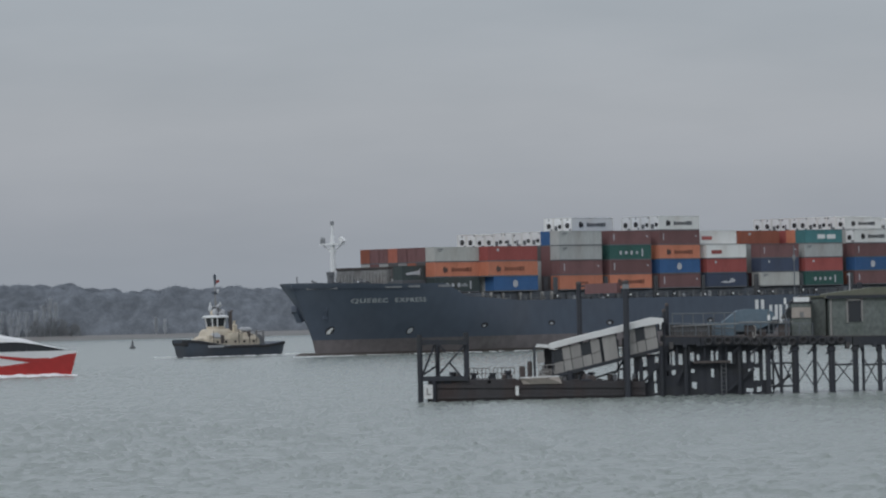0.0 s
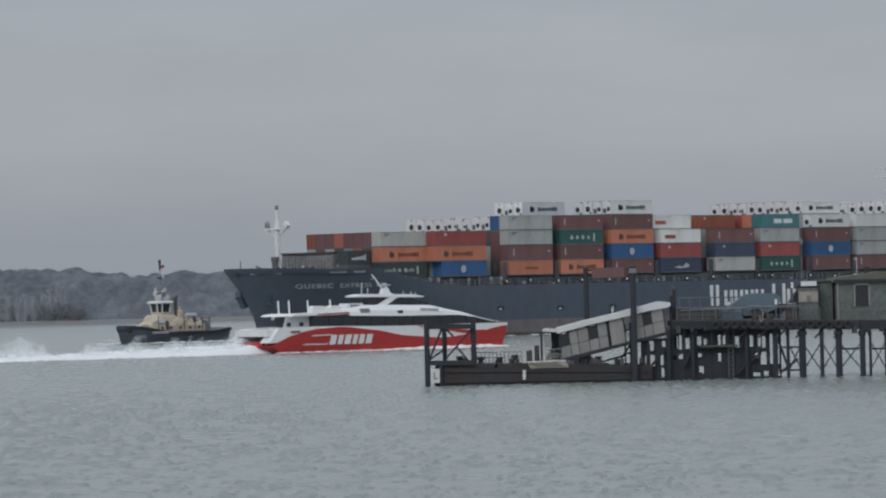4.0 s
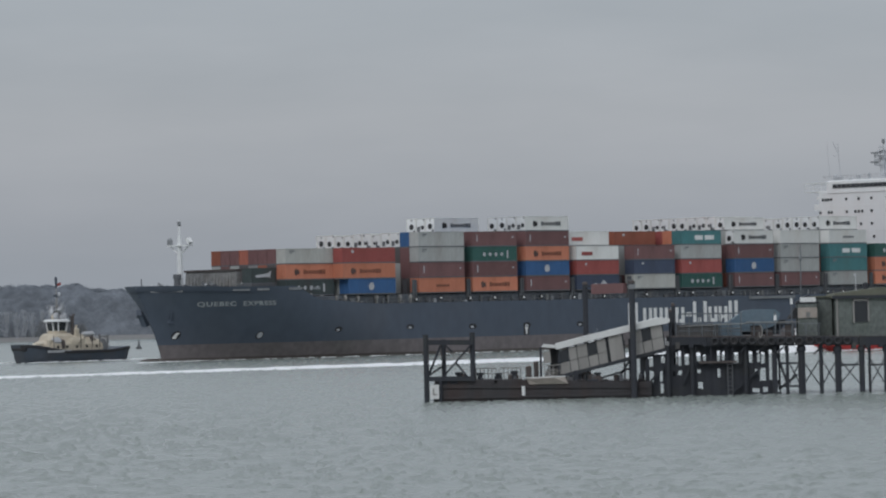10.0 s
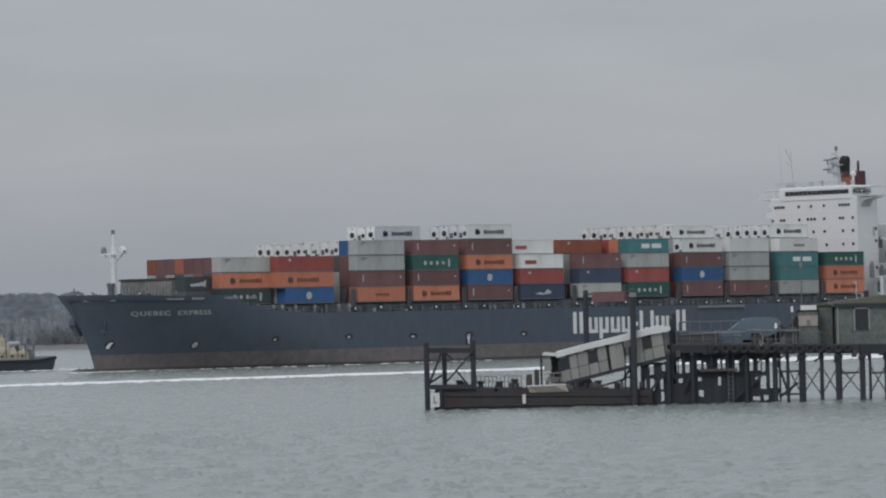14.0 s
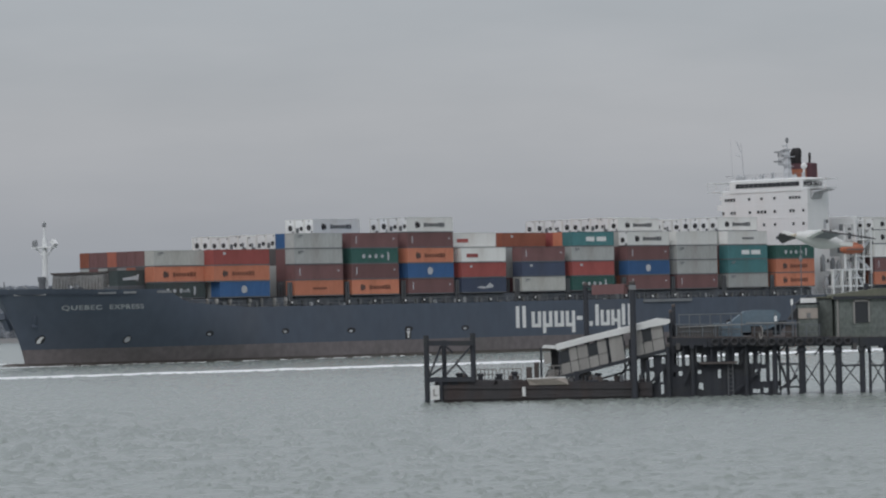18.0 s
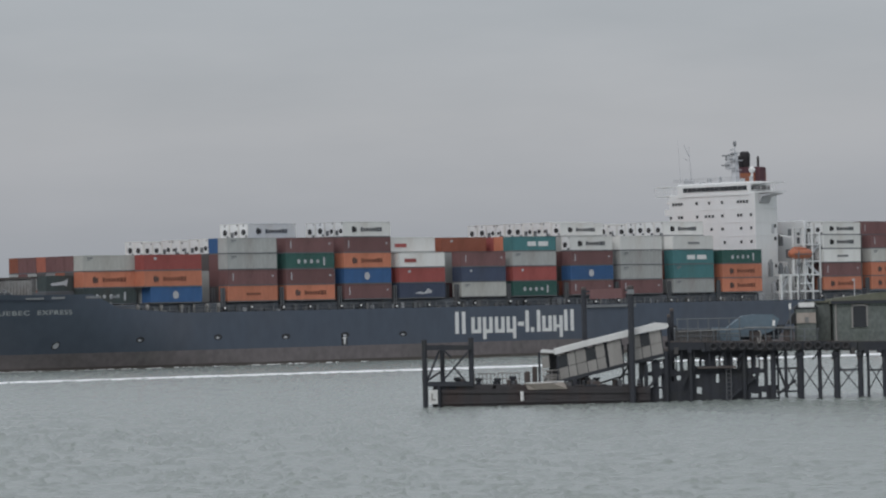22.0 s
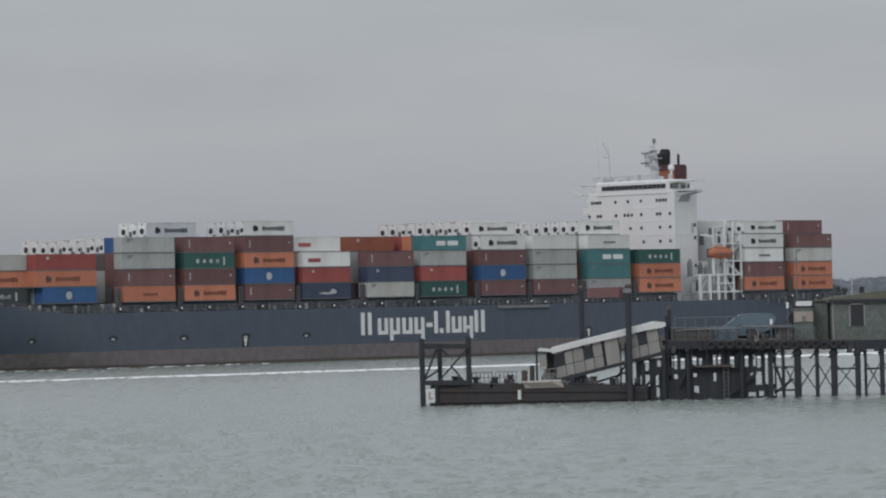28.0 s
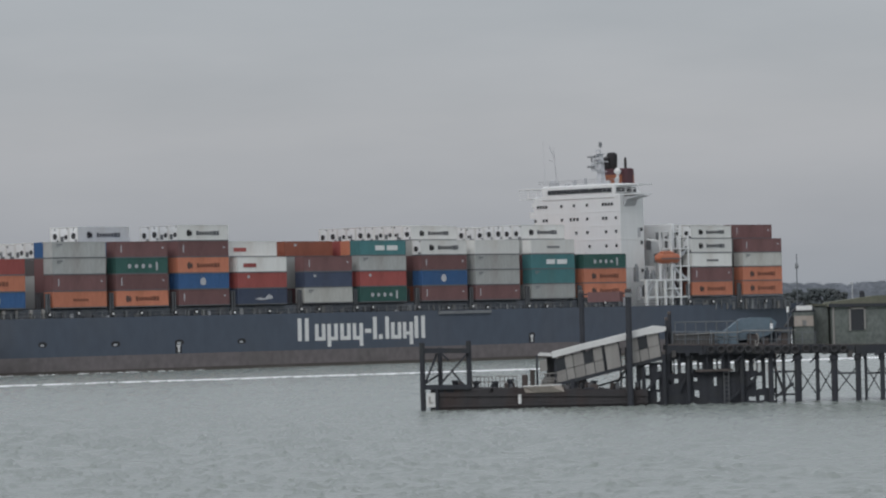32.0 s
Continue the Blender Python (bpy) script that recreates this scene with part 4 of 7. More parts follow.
def cooler_end():
    g = Geo().box(0.10, 0.16, 0.16, CW - 0.16, 0.16, CH - 0.12)
    return g.box(0.03, 0.10, 0.22, CW - 0.22, 1.75, CH - 0.2)


COOL_FACES = (      # recess, fan (across, height, radius)
    (((0.25, 0.9, 0.25, 0.6), (0.2, 0.55, 2.45, 2.7)), (1.45, 1.22, 0.52)),
    (((1.0, 1.35, 0.25, 1.5), (0.35, 1.2, 0.25, 0.62), (1.85, 2.2, 2.4, 2.7)), (1.75, 1.1, 0.3)),
    (((0.3, 0.7, 0.3, 0.7), (1.0, 1.25, 2.3, 2.7)), (1.2, 1.3, 0.56)),
    (((1.4, 2.15, 0.4, 1.3), (0.2, 0.5, 2.45, 2.7)), (0.75, 1.15, 0.42)),
)


def shared(key, make, mat):
    key = (key, mat.name)
    if key not in box_meshes:
        box_meshes[key] = make().mesh(key[0], mat)
    return box_meshes[key]


def word_bars():
    g, x = Geo(), 4.5
    for w, lo, hi in ((0.55, 1.05, 1.85), (0.5, 1.12, 1.7), (0.6, 1.12, 1.7), (0.5, 1.12, 1.7), (0.55, 1.12, 1.7), (0.6, 1.12, 1.75), (0.8, 1.05, 1.85), (0.5, 1.05, 1.85)):
        g.box(x, x + w, -0.01, 0.028, lo, hi)
        x += w + 0.12
    return g


COLOUR_WORDS = {"maroon": "dull maroon", "red": "faded red", "rust": "rusty red", "orange": "bright orange", "salmon": "salmon red", "grey": "mid grey", "pale": "pale grey",
                "white": "white", "blue": "bright blue", "navy": "dark navy", "green": "dark green", "teal": "teal green", "dark": "near-black green"}


def container(colour, s, y, z, length=12.19, kind="dry", mark="", end=None):
    words = COLOUR_WORDS[colour] + (" refrigerated container with its cooling unit forward" if kind == "cool" else " corrugated steel shipping container stacked on deck")
    ob = aboard(thing("container", words, "shipping container", "containers on the ship"), Matrix.Translation((s, y, z)))
    mat = BOX[colour]
    L = "%.2f" % length
    part("body", shared("wall_shell" + L, lambda: corrugated(length), mat), None, ob)
    part("frame", shared("frame" + L, lambda: framework(length), mat), None, ob)
    part("base_rail", shared("base" + L, lambda: base_rails(length), M["steel_dark"]), None, ob, "dark dirty bottom rails, shade between tiers painted in")
    if kind == "cool":
        face = rng.randrange(4)
        holes, (across, up, rad) = COOL_FACES[face]
        unit = part("cooling_unit", shared("cooling_unit", cooler_end, M["steel_white"]), None, ob, "white cooling unit")
        for k, (a, b, lo, hi) in enumerate(holes):
            part("recess", shared("recess%d%d" % (face, k), lambda: Geo().box(0.02, 0.12, a, b, lo, hi), M["steel_dark"]), None, unit, "dark compressor recess")
        part("fan", shared("fan%d" % face, lambda: Geo().turned((0.09, across, up), (-1, 0, 0), [(0, rad), (0.06, rad), (0.07, rad * 0.8)], 14), M["black"]), None, unit, "round black fan opening")
        if z > 20 and rng.random() < 0.35:
            ob.scale.z = 0.91      # an older, lower type
    else:
        part("door_end", shared("door_end", door_end, BOX[end] if end else mat), None, ob, "" if not end else "salmon door end")
    plain = not mark and kind == "dry"
    if plain and colour in ("grey", "pale", "teal"):
        part("marking", shared("owner_tag", lambda: Geo().box(1.0, 2.3, -0.01, 0.028, 2.28, 2.52).box(1.0, 1.8, -0.01, 0.028, 2.0, 2.14), M["steel_grey"]), None, ob, "small dark tag of lettering")
    if plain and colour == "maroon":
        part("marking", shared("data_bar", lambda: Geo().box(1.2, 1.42, -0.01, 0.028, 0.9, 2.25), M["ferry_pale"]), None, ob, "pale upright bar of lettering")
        part("marking", shared("data_tag", lambda: Geo().box(10.9, 11.3, -0.01, 0.028, 1.6, 1.9), M["ferry_pale"]), None, ob, "small pale tag")
    if plain and colour in ("red", "rust", "navy"):
        part("marking", shared("small_sign", lambda: Geo().box(2.4, 3.0, -0.01, 0.028, 1.95, 2.4), M["ferry_pale"]), None, ob, "small pale square sign")
    if mark:
        dark, light = M["steel_dark"], M["steel_white"]
        soft = M["steel_dark"] if colour == "white" else M["mark_soft"]
        ink = M["soot"] if colour == "white" else M["mark"]
        if mark == "line":      # a roundish sign and a long word, in dark paint
            part("marking", shared("sign_a", lambda: Geo().prism([(2.6 + a, 1.45 + b) for a, b in oval(0.9, 1.25, 10)], "y", -0.01, 0.028).prism([(3.2 + a, 1.4 + b) for a, b in oval(0.5, 1.0, 8)], "y", -0.011, 0.030), ink), None, ob, "dark brown round sign")
            part("marking", shared("word_a", word_bars, soft), None, ob, "dark brown bars of lettering")
        if mark == "star":
            part("marking", shared("sign_b", lambda: Geo().prism([(5.9 + a, 1.45 + b) for a, b in oval(1.45, 1.45, 8)], "y", -0.01, 0.028), M["ferry_pale"]), None, ob, "pale star-shaped sign")
        if mark == "letters":
            for i in range(5):
                part("marking", shared("letter%d" % i, lambda: Geo().prism([(3.2 + 1.6 * i + a, 1.4 + b) for a, b in (oval(0.8, 0.85 - 0.15 * (i % 2), 8) if i < 4 else [(-0.2, -0.75), (0.2, -0.75), (0.2, 0.75), (-0.2, 0.75)])], "y", -0.01, 0.028), M["ferry_pale"]), None, ob, "white block of lettering")
        if mark == "bars":
            part("marking", shared("bar_a", lambda: Geo().box(4.2, 6.6, -0.01, 0.028, 1.0, 1.9), light), None, ob, "white bar of lettering")
            part("marking", shared("bar_b", lambda: Geo().box(7.2, 10.0, -0.01, 0.028, 1.0, 1.9), light), None, ob, "white bar of lettering")
        if mark == "redword":
            part("marking", shared("word_r", lambda: Geo().box(1.5, 4.6, -0.01, 0.028, 1.0, 1.7), BOX["red"]), None, ob, "red bar of lettering")
        if mark == "word":
            part("marking", shared("word_w", lambda: Geo().box(4.5, 8.0, -0.01, 0.028, 1.2, 1.6), soft if colour == "orange" else M["steel_grey"]), None, ob, "bar of lettering")
        if mark == "wave":
            part("marking", shared("wave", lambda: Geo().prism([(4.0, 1.0), (5.4, 1.3), (6.6, 1.1), (7.6, 1.9), (8.6, 1.4), (8.4, 1.0), (6.0, 0.8)], "y", -0.01, 0.028), M["ferry_pale"]), None, ob, "pale wave-shaped sign")
        if mark == "sign":
            part("marking", shared("sign_c", lambda: Geo().prism([(1.0, 1.5), (4.2, 1.9), (4.9, 2.3), (4.7, 1.0), (4.0, 1.2), (1.2, 1.1)], "y", -0.01, 0.028), M["ferry_pale"]), None, ob, "pale sign")
        if mark == "square":
            part("marking", shared("square", lambda: Geo().box(3.3, 5.2, -0.01, 0.028, 0.25, 2.6), BOX["salmon"]), None, ob, "salmon painted square")
    return ob


T0, TH = 11.42, 2.875
PITCH = 2.5


def tier(k):
    return T0 + TH * (k - 1)


# bay: start, then the outer column from the bottom up: (colour, marking)
OUTER = [
    (2.3, 2.5, [("dark", "letters"), ("orange", "line"), ("pale", "")]),
    (15.8, 0.0, [("blue", "star"), ("orange", "line"), ("red", "")]),
    (34.3, 0.0, [("orange", "word"), ("maroon", ""), ("grey", ""), ("grey", "")]),
    (48.8, 0.0, [("orange", "line"), ("maroon", ""), ("green", "letters"), ("maroon", "")]),
    (63.5, 0.0, [("maroon", ""), ("blue", "star"), ("orange", "line"), ("maroon", ""), ("white*", "line")]),
    (77.8, 0.0, [("navy", "wave"), ("red", ""), ("white", "redword")]),
    (94.4, 0.0, [("pale", ""), ("navy", ""), ("maroon", "")]),
    (108.6, 0.0, [("green", "letters"), ("red", ""), ("grey", ""), ("teal", "bars")]),
    (124.9, 0.0, [("maroon", ""), ("blue", "star"), ("maroon", ""), ("white*", "line")]),
    (139.4, 0.0, [("maroon", ""), ("grey", ""), ("grey", ""), ("white", "")]),
    (155.0, 0.0, [("grey", ""), ("teal", ""), ("teal", "bars"), ("white", "word")]),
    (169.9, 0.0, [("orange", "line"), ("orange", "line"), ("green", "letters")]),
    (201.9, 0.0, [("orange", "line"), ("maroon", ""), ("white", "word"), ("white*", "line"), ("white*", "line")]),
    (217.5, 0.0, [("orange", "line"), ("orange", "line"), ("pale", ""), ("maroon", "")]),
]
# further columns on top: start -> list of (tier, columns, colour, marking on the first)
INNER = {
    2.3: [(3, [1, 2, 3, 5, 6], "maroon", ""), (3, [4], "salmon", ""), (3, [7], "rust", "")],
    15.8: [(3, range(1, 11), "mix", "")],
    34.3: [(4, [1], "blue", ""), (4, range(2, 11), "white*", "")],
    48.8: [(4, range(1, 12), "mix", ""), (5, range(4, 7), "white*", "line")],
    63.5: [(5, range(1, 4), "white*", ""), (4, range(4, 12), "mix", "")],
    77.8: [(4, [1], "white", "redword"), (4, range(2, 12), "mix", "")],
    94.4: [(4, [2], "rust", ""), (4, range(3, 12), "mix", "")],
    108.6: [(4, [1], "orange", ""), (4, range(2, 12), "mix", "")],
    124.9: [(5, [1], "white*", "line"), (5, range(2, 11), "white*", "")],
    139.4: [(4, range(1, 12), "mix", "")],
    155.0: [(5, [1], "white*", "line"), (5, range(2, 8), "white*", "")],
    169.9: [(3, range(1, 12), "mix", "")],
    201.9: [(5, range(1, 6), "white*", "")],
    217.5: [(5, [1], "maroon", ""), (4, range(2, 12), "mix", "")],
}
rng = random.Random(3)


def put_box(spec, s, y, k, mark, length=12.19):
    colour, cool = spec.rstrip("*"), spec.endswith("*")
    if colour == "mix":
        colour = rng.choice(["maroon", "maroon", "grey", "orange", "red", "pale", "blue", "rust"])
    container(colour, s, y, tier(k), length, "cool" if cool else "dry", mark)


stack = Geo()
for s, inset, boxes in OUTER:
    for k, (colour, mark) in enumerate(boxes, 1):
        long_box = s == 15.8 and k > 1
        put_box(colour, s - (1.5 if long_box else 0), inset, k, mark, 13.69 if long_box else 12.19)
    lowest = {}
    for k, cols, colour, mark in INNER.get(s, []):
        for i, c in enumerate(cols):
            y = inset + PITCH * c
            if y + CW > BEAM - inset + 0.2:
                continue
            put_box(colour, s, y, k, mark if i == 0 else "")
            lowest[c] = min(k, lowest.get(c, 9))
    for c, k in lowest.items():
        y = inset + PITCH * c
        for j in range(1, k):
            stack.box(s + 0.02, s + 12.17, y, y + CW, tier(j), tier(j) + CH)
mm, mn, ml, mb = nodes_of("mixed_containers")
mg, mr = mn.new("ShaderNodeNewGeometry"), mn.new("ShaderNodeValToRGB")
mr.color_ramp.interpolation = "CONSTANT"
for i, c in enumerate(((0.17, 0.086, 0.086), (0.38, 0.39, 0.38), (0.10, 0.09, 0.09), (0.25, 0.25, 0.25), (0.32, 0.115, 0.075))):
    e = mr.color_ramp.elements[0] if i == 0 else mr.color_ramp.elements.new(i / 5)
    e.position, e.color = i / 5, (*c, 1)
ml.new(mg.outputs["Random Per Island"], mr.inputs[0])
ml.new(mr.outputs[0], mb.inputs["Base Color"])
mb.inputs["Roughness"].default_value = 0.6
aboard(solo("container_stack", stack, mm, "inner stacks of mixed coloured shipping containers", "shipping containers", "stuff"))
# Foremost bay, higher on the foredeck
container("dark", -4.0, 5.0, 13.75, 6.06, "dry", "sign")
part("hatch_cover", Geo().box(-4.2, 2.2, 4.8, 26.0, 11.3, 13.74), M["steel_dark"], ship, "dark raised hatch cover behind the breakwater")

# ---------- fast catamaran ferry, in a slow turn to port ----------
FH, FX, FY, FV, FW = radians(31.404), -70.94, 601.69, 18.344, radians(1.10736)
FR = FV / FW
FERRY, SPRAY = [], []


def ferry_pose(t):
    b = FH + FW * t
    return Matrix.Translation((FX + FR * (math.sin(b) - math.sin(FH)), FY - FR * (math.cos(b) - math.cos(FH)), 0)) @ Matrix.Rotation(b, 4, "Z")


ferry = thing("catamaran_ferry", "red and white high-speed passenger catamaran at full speed", "ferry")
FERRY.append(ferry)
FB = 10.6


def curve_at(pts, s):
    """A smooth line through points of (s, height)."""
    if s <= pts[0][0]:
        return pts[0][1]
    for (a, za), (b, zb) in zip(pts, pts[1:]):
        if s <= b:
            k = (s - a) / (b - a)
            return za + (zb - za) * (0.5 * k + 0.5 * k * k * (3 - 2 * k))
    return pts[-1][1]


RED_TOP = [(-18.4, 1.0), (-17.6, 1.5), (-16.6, 2.05), (-14.8, 2.65), (-12.5, 3.15), (-10.6, 3.45), (-6.0, 3.66), (-0.4, 3.04), (5.2, 2.09), (11.8, 1.6), (17.6, 2.11), (23.4, 3.11), (24.6, 3.2)]
SHOULDER_TOP = [(-17.4, 3.63), (-11.2, 3.79), (5.5, 3.54), (15, 3.60), (24.7, 3.60)]


def side_y(s):
    """How far the outer side is drawn in towards the bow."""
    return 1.25 * max(0, (s - 6) / 18.6) ** 2.2


def cat_hull(far):
    g, rings = Geo(), []
    for i in range(33):
        a = i / 32
        s = -18.4 + 42.8 * a
        top = curve_at(RED_TOP, s)
        w = 2.6 - side_y(s) * 2.0
        rake = 1.3 * smooth01((a - 0.92) / 0.08) - 1.9 * smooth01((0.05 - a) / 0.05)
        y = side_y(s)
        ring = [(s - rake, y + 0.5 * min(1, w), -0.7), (s - rake * 0.5, y + 0.08, 0.45), (s + rake * 0.1, y, top), (s + rake * 0.1, y + w, top), (s - rake * 0.5, y + w - 0.1, 0.45), (s - rake, y + w * 0.6, -0.7)]
        rings.append([(x, FB - yy if far else yy, z) for x, yy, z in ring])
    return g.loft(rings)


part("hull", cat_hull(False), M["ferry_red"], ferry, "glossy red catamaran hull", True)
part("hull", cat_hull(True), M["ferry_red"], ferry, "glossy red catamaran hull", True)
for far in (False, True):
    g, rings = Geo(), []
    for i in range(41):
        s = -17.2 + 41.8 * i / 40
        y, lo, hi = side_y(s) + 0.02, curve_at(RED_TOP, s) - 0.05, curve_at(SHOULDER_TOP, s)
        slant = 0.1 + 1.4 * max(0, (-15 - s) / 2.2)
        ring = [(s, y, lo), (s + slant, y + 0.05, hi), (s + slant, y + 0.6, hi), (s, y + 0.6, lo)]
        rings.append([(x, FB - yy if far else yy, z) for x, yy, z in ring])
    part("shoulder", g.loft(rings), M["ferry_white"], ferry, "white sweeping hull shoulder", True)
part("bow_stripe", Geo().loft([[(s, side_y(s) - 0.03, z0), (s, side_y(s) - 0.03, z1), (s, side_y(s) + 0.05, z1), (s, side_y(s) + 0.05, z0)] for s, z0, z1 in ((7.5, 3.38, 3.54), (11, 2.9, 3.2), (14.5, 2.4, 2.85), (17.5, 1.95, 2.6), (20.0, 2.1, 2.62))]), M["ferry_red"], ferry, "red stripe sweeping down from the foredeck")
part("stern_quarter", Geo().prism([(-18.9, 1.55), (-15.5, 1.6), (-13.5, 2.7), (-10.6, 3.5), (-10.6, 3.75), (-17.2, 3.63)], "y", 0.10, 2.7), M["ferry_white"], ferry, "white stern quarter")
part("stern_quarter", Geo().prism([(-18.9, 1.55), (-15.5, 1.6), (-13.5, 2.7), (-10.6, 3.5), (-10.6, 3.75), (-17.2, 3.63)], "y", FB - 2.7, FB - 0.10), M["ferry_white"], ferry, "white stern quarter")
part("bridging_deck", Geo().box(-18.6, 21, 1.0, FB - 1.0, 2.5, 3.5), M["ferry_white"], ferry)
part("transom", Geo().box(-18.5, -18.2, 2.5, FB - 2.5, 0.7, 1.75).box(-18.8, -18.5, 2.9, FB - 2.9, 0.9, 1.2), M["ferry_red"], ferry, "red transom between the hulls")


def ferry_prism(name, pts, y0, y1, mat, label="", parent=None, smooth=False):
    return part(name, Geo().prism(pts, "y", y0, y1), mat, parent or ferry, label, smooth)


def band_top(s):
    return curve_at([(-11, 5.36), (5.6, 5.0), (15.1, 4.94), (18.0, 4.6), (20.8, 4.05), (23, 3.7)], s)


g = Geo()
for far in (False, True):
    rings = []
    for i in range(30):
        s = -11.0 + 33.5 * i / 29
        y = side_y(s) * 0.9 + 0.32
        ring = [(s, y, 3.5), (s, y + 0.02, band_top(s)), (s, FB / 2, band_top(s)), (s, FB / 2, 3.5)]
        rings.append([(x, FB - yy if far else yy, z) for x, yy, z in ring])
    g.loft(rings)
part("saloon", g, M["black"], ferry, "dark saloon side behind the windows")
for i in range(13):
    s0, s1 = -10.9 + 2.5 * i, -8.55 + 2.5 * i
    part("saloon_window", Geo().loft([[(s, side_y(s) * 0.9 + 0.26, 3.68), (s, side_y(s) * 0.9 + 0.26, max(3.75, band_top(s) - 0.1)), (s, side_y(s) * 0.9 + 0.31, max(3.75, band_top(s) - 0.1)), (s, side_y(s) * 0.9 + 0.31, 3.68)] for s in (s0, s1)]), M["glass"], ferry, "dark tinted saloon window")
ferry_prism("after_roof", [(-14.8, 5.30), (-4.6, 5.42), (-4.6, 5.85), (-10.0, 5.66), (-13.0, 5.74), (-14.3, 5.60)], 0.5, FB - 2.0, M["ferry_white"], "white roof over the after deck")
g = Geo()
rings = []
for i in range(24):
    s = -4.6 + 28.0 * i / 23
    top = curve_at([(-4.6, 6.1), (-3.9, 6.42), (-0.7, 6.72), (10.2, 6.5), (15.4, 5.57), (21.2, 4.22), (23.4, 3.68)], s)
    y = side_y(s) * 0.9 + 0.12
    lo = band_top(s)
    rings.append([(s, y, lo - 0.02), (s, y + 0.25, (lo + top) / 2), (s, y + 1.3, top), (s, FB - y - 1.3, top), (s, FB - y - 0.25, (lo + top) / 2), (s, FB - y, lo - 0.02)])
part("saloon_roof", g.loft(rings), M["ferry_white"], ferry, "white streamlined cabin roof", True)
ferry_prism("side_vent", [(-2.7, 5.52), (-1.1, 5.52), (-1.1, 6.1), (-1.3, 6.2), (-2.5, 6.2), (-2.7, 6.1)], 0.26, 0.8, M["steel_grey"], "grey louvred vent in the cabin side")
ferry_prism("side_vent", [(3.9, 5.35), (4.8, 5.35), (4.8, 5.8), (3.9, 5.8)], 0.22, 0.8, M["black"], "small dark opening in the cabin side")
ferry_prism("roof_mark", [(8.0, 5.72), (11.4, 5.62), (11.2, 5.95), (8.2, 6.05)], 0.30, 0.9, M["ferry_pale"], "pale grey bar of lettering on the cabin side")
ferry_prism("red_stripe", [(-10.5, 5.46), (-5.0, 5.52), (-4.9, 5.75), (-10.5, 5.60)], 0.04, 0.12, M["ferry_red"])
ferry_prism("wheelhouse", [(-0.3, 6.5), (13.4, 6.2), (8.6, 7.7), (-0.3, 7.8)], 4.0, FB - 4.0, M["black"], "dark wheelhouse side")
for s0, s1, s2, s3 in ((-0.2, 0.4, 0.4, -0.2), (0.6, 2.6, 4.8, 0.6), (4.0, 7.2, 7.0, 6.4), (7.4, 12.4, 9.0, 7.2)):
    ferry_prism("wheelhouse_window", [(s0, 6.72), (s1, 6.62), (s2, 7.65), (s3, 7.65)], 3.94, 4.0, M["glass"], "dark wheelhouse window")
ferry_prism("wheelhouse_roof", [(-0.8, 7.9), (10.6, 7.66), (11.2, 7.78), (9.5, 8.12), (0.6, 8.32), (-0.8, 8.1)], 3.6, FB - 3.6, M["ferry_white"], "white overhanging wheelhouse roof")
ferry_prism("wheelhouse_arch", [(2.4, 6.5), (4.2, 6.5), (6.6, 7.8), (5.0, 7.8)], 3.8, 3.94, M["ferry_white"])
ferry_prism("roof_box", [(-4.2, 5.8), (-1.4, 6.2), (-1.4, 7.0), (-4.0, 7.0)], 1.6, 4.0, M["ferry_white"])
ferry_prism("roof_box_vent", [(-3.6, 6.2), (-2.0, 6.2), (-2.0, 6.8), (-3.6, 6.8)], 1.55, 1.62, M["steel_grey"])
ferry_prism("life_raft_box", [(-10.4, 5.6), (-8.2, 5.6), (-8.2, 6.6), (-8.5, 6.75), (-10.0, 6.75), (-10.4, 6.5)], 1.4, 2.6, M["ferry_white"])
ferry_prism("life_raft_box", [(-7.4, 5.6), (-5.4, 5.6), (-5.4, 6.6), (-5.7, 6.75), (-7.0, 6.75), (-7.4, 6.5)], 1.4, 2.6, M["ferry_white"])
ferry_prism("cabin_side", [(-15.6, 3.55), (-10.8, 3.7), (-10.8, 5.45), (-14.9, 5.4)], 1.5, 1.7, M["ferry_pale"], "pale grey after deck screen")
for s in (-14.6, -12.4):
    part("deck_opening", Geo().prism([(s + a, 4.15 + b) for a, b in oval(0.8, 0.65, 10)], "y", 1.42, 1.5), M["glass"], ferry)
ferry_prism("small_mark", [(-15.2, 2.9), (-13.6, 2.95), (-13.6, 3.25), (-15.2, 3.2)], -0.03, 0.05, M["mark_soft"], "faded red bar of lettering")
for s, y in ((-13.6, 5.5), (-12.4, 4.5), (-9.1, 4.5), (-4.8, 5)):
    part("flagstaff", Geo().tube((s, y, 5.6), (s - 0.1, y, 7.6), 0.13, 6), M["ferry_white"], ferry)
fm = part("radar_mast", Geo().prism([(4.3, 8.1), (7.0, 8.0), (5.9, 8.45), (5.6, 9.1), (5.1, 9.5), (4.8, 9.4)], "y", 4.9, 5.7).tube((4.6, 5.3, 9.2), (2.9, 5.3, 11.2), 0.13, 8, 0.08), M["ferry_white"], ferry, "white raked radar mast")
part("scanner", Geo().box(4.2, 5.8, 4.6, 6.0, 9.5, 9.65).box(4.7, 5.4, 5.1, 5.5, 9.65, 9.9), M["ferry_pale"], fm)
part("cross_spar", Geo().beam((3.4, 4.5, 10.5), (3.4, 6.1, 10.5), 0.10, 0.10), M["ferry_pale"], fm)
for s, z in ((0.1, 10.0), (1.2, 9.2), (9.0, 8.5), (9.8, 8.4), (7.6, 8.6)):
    part("aerial", Geo().tube((s, 4.0, 7.9), (s, 4.0, z), 0.10, 6), M["ferry_pale"], ferry)
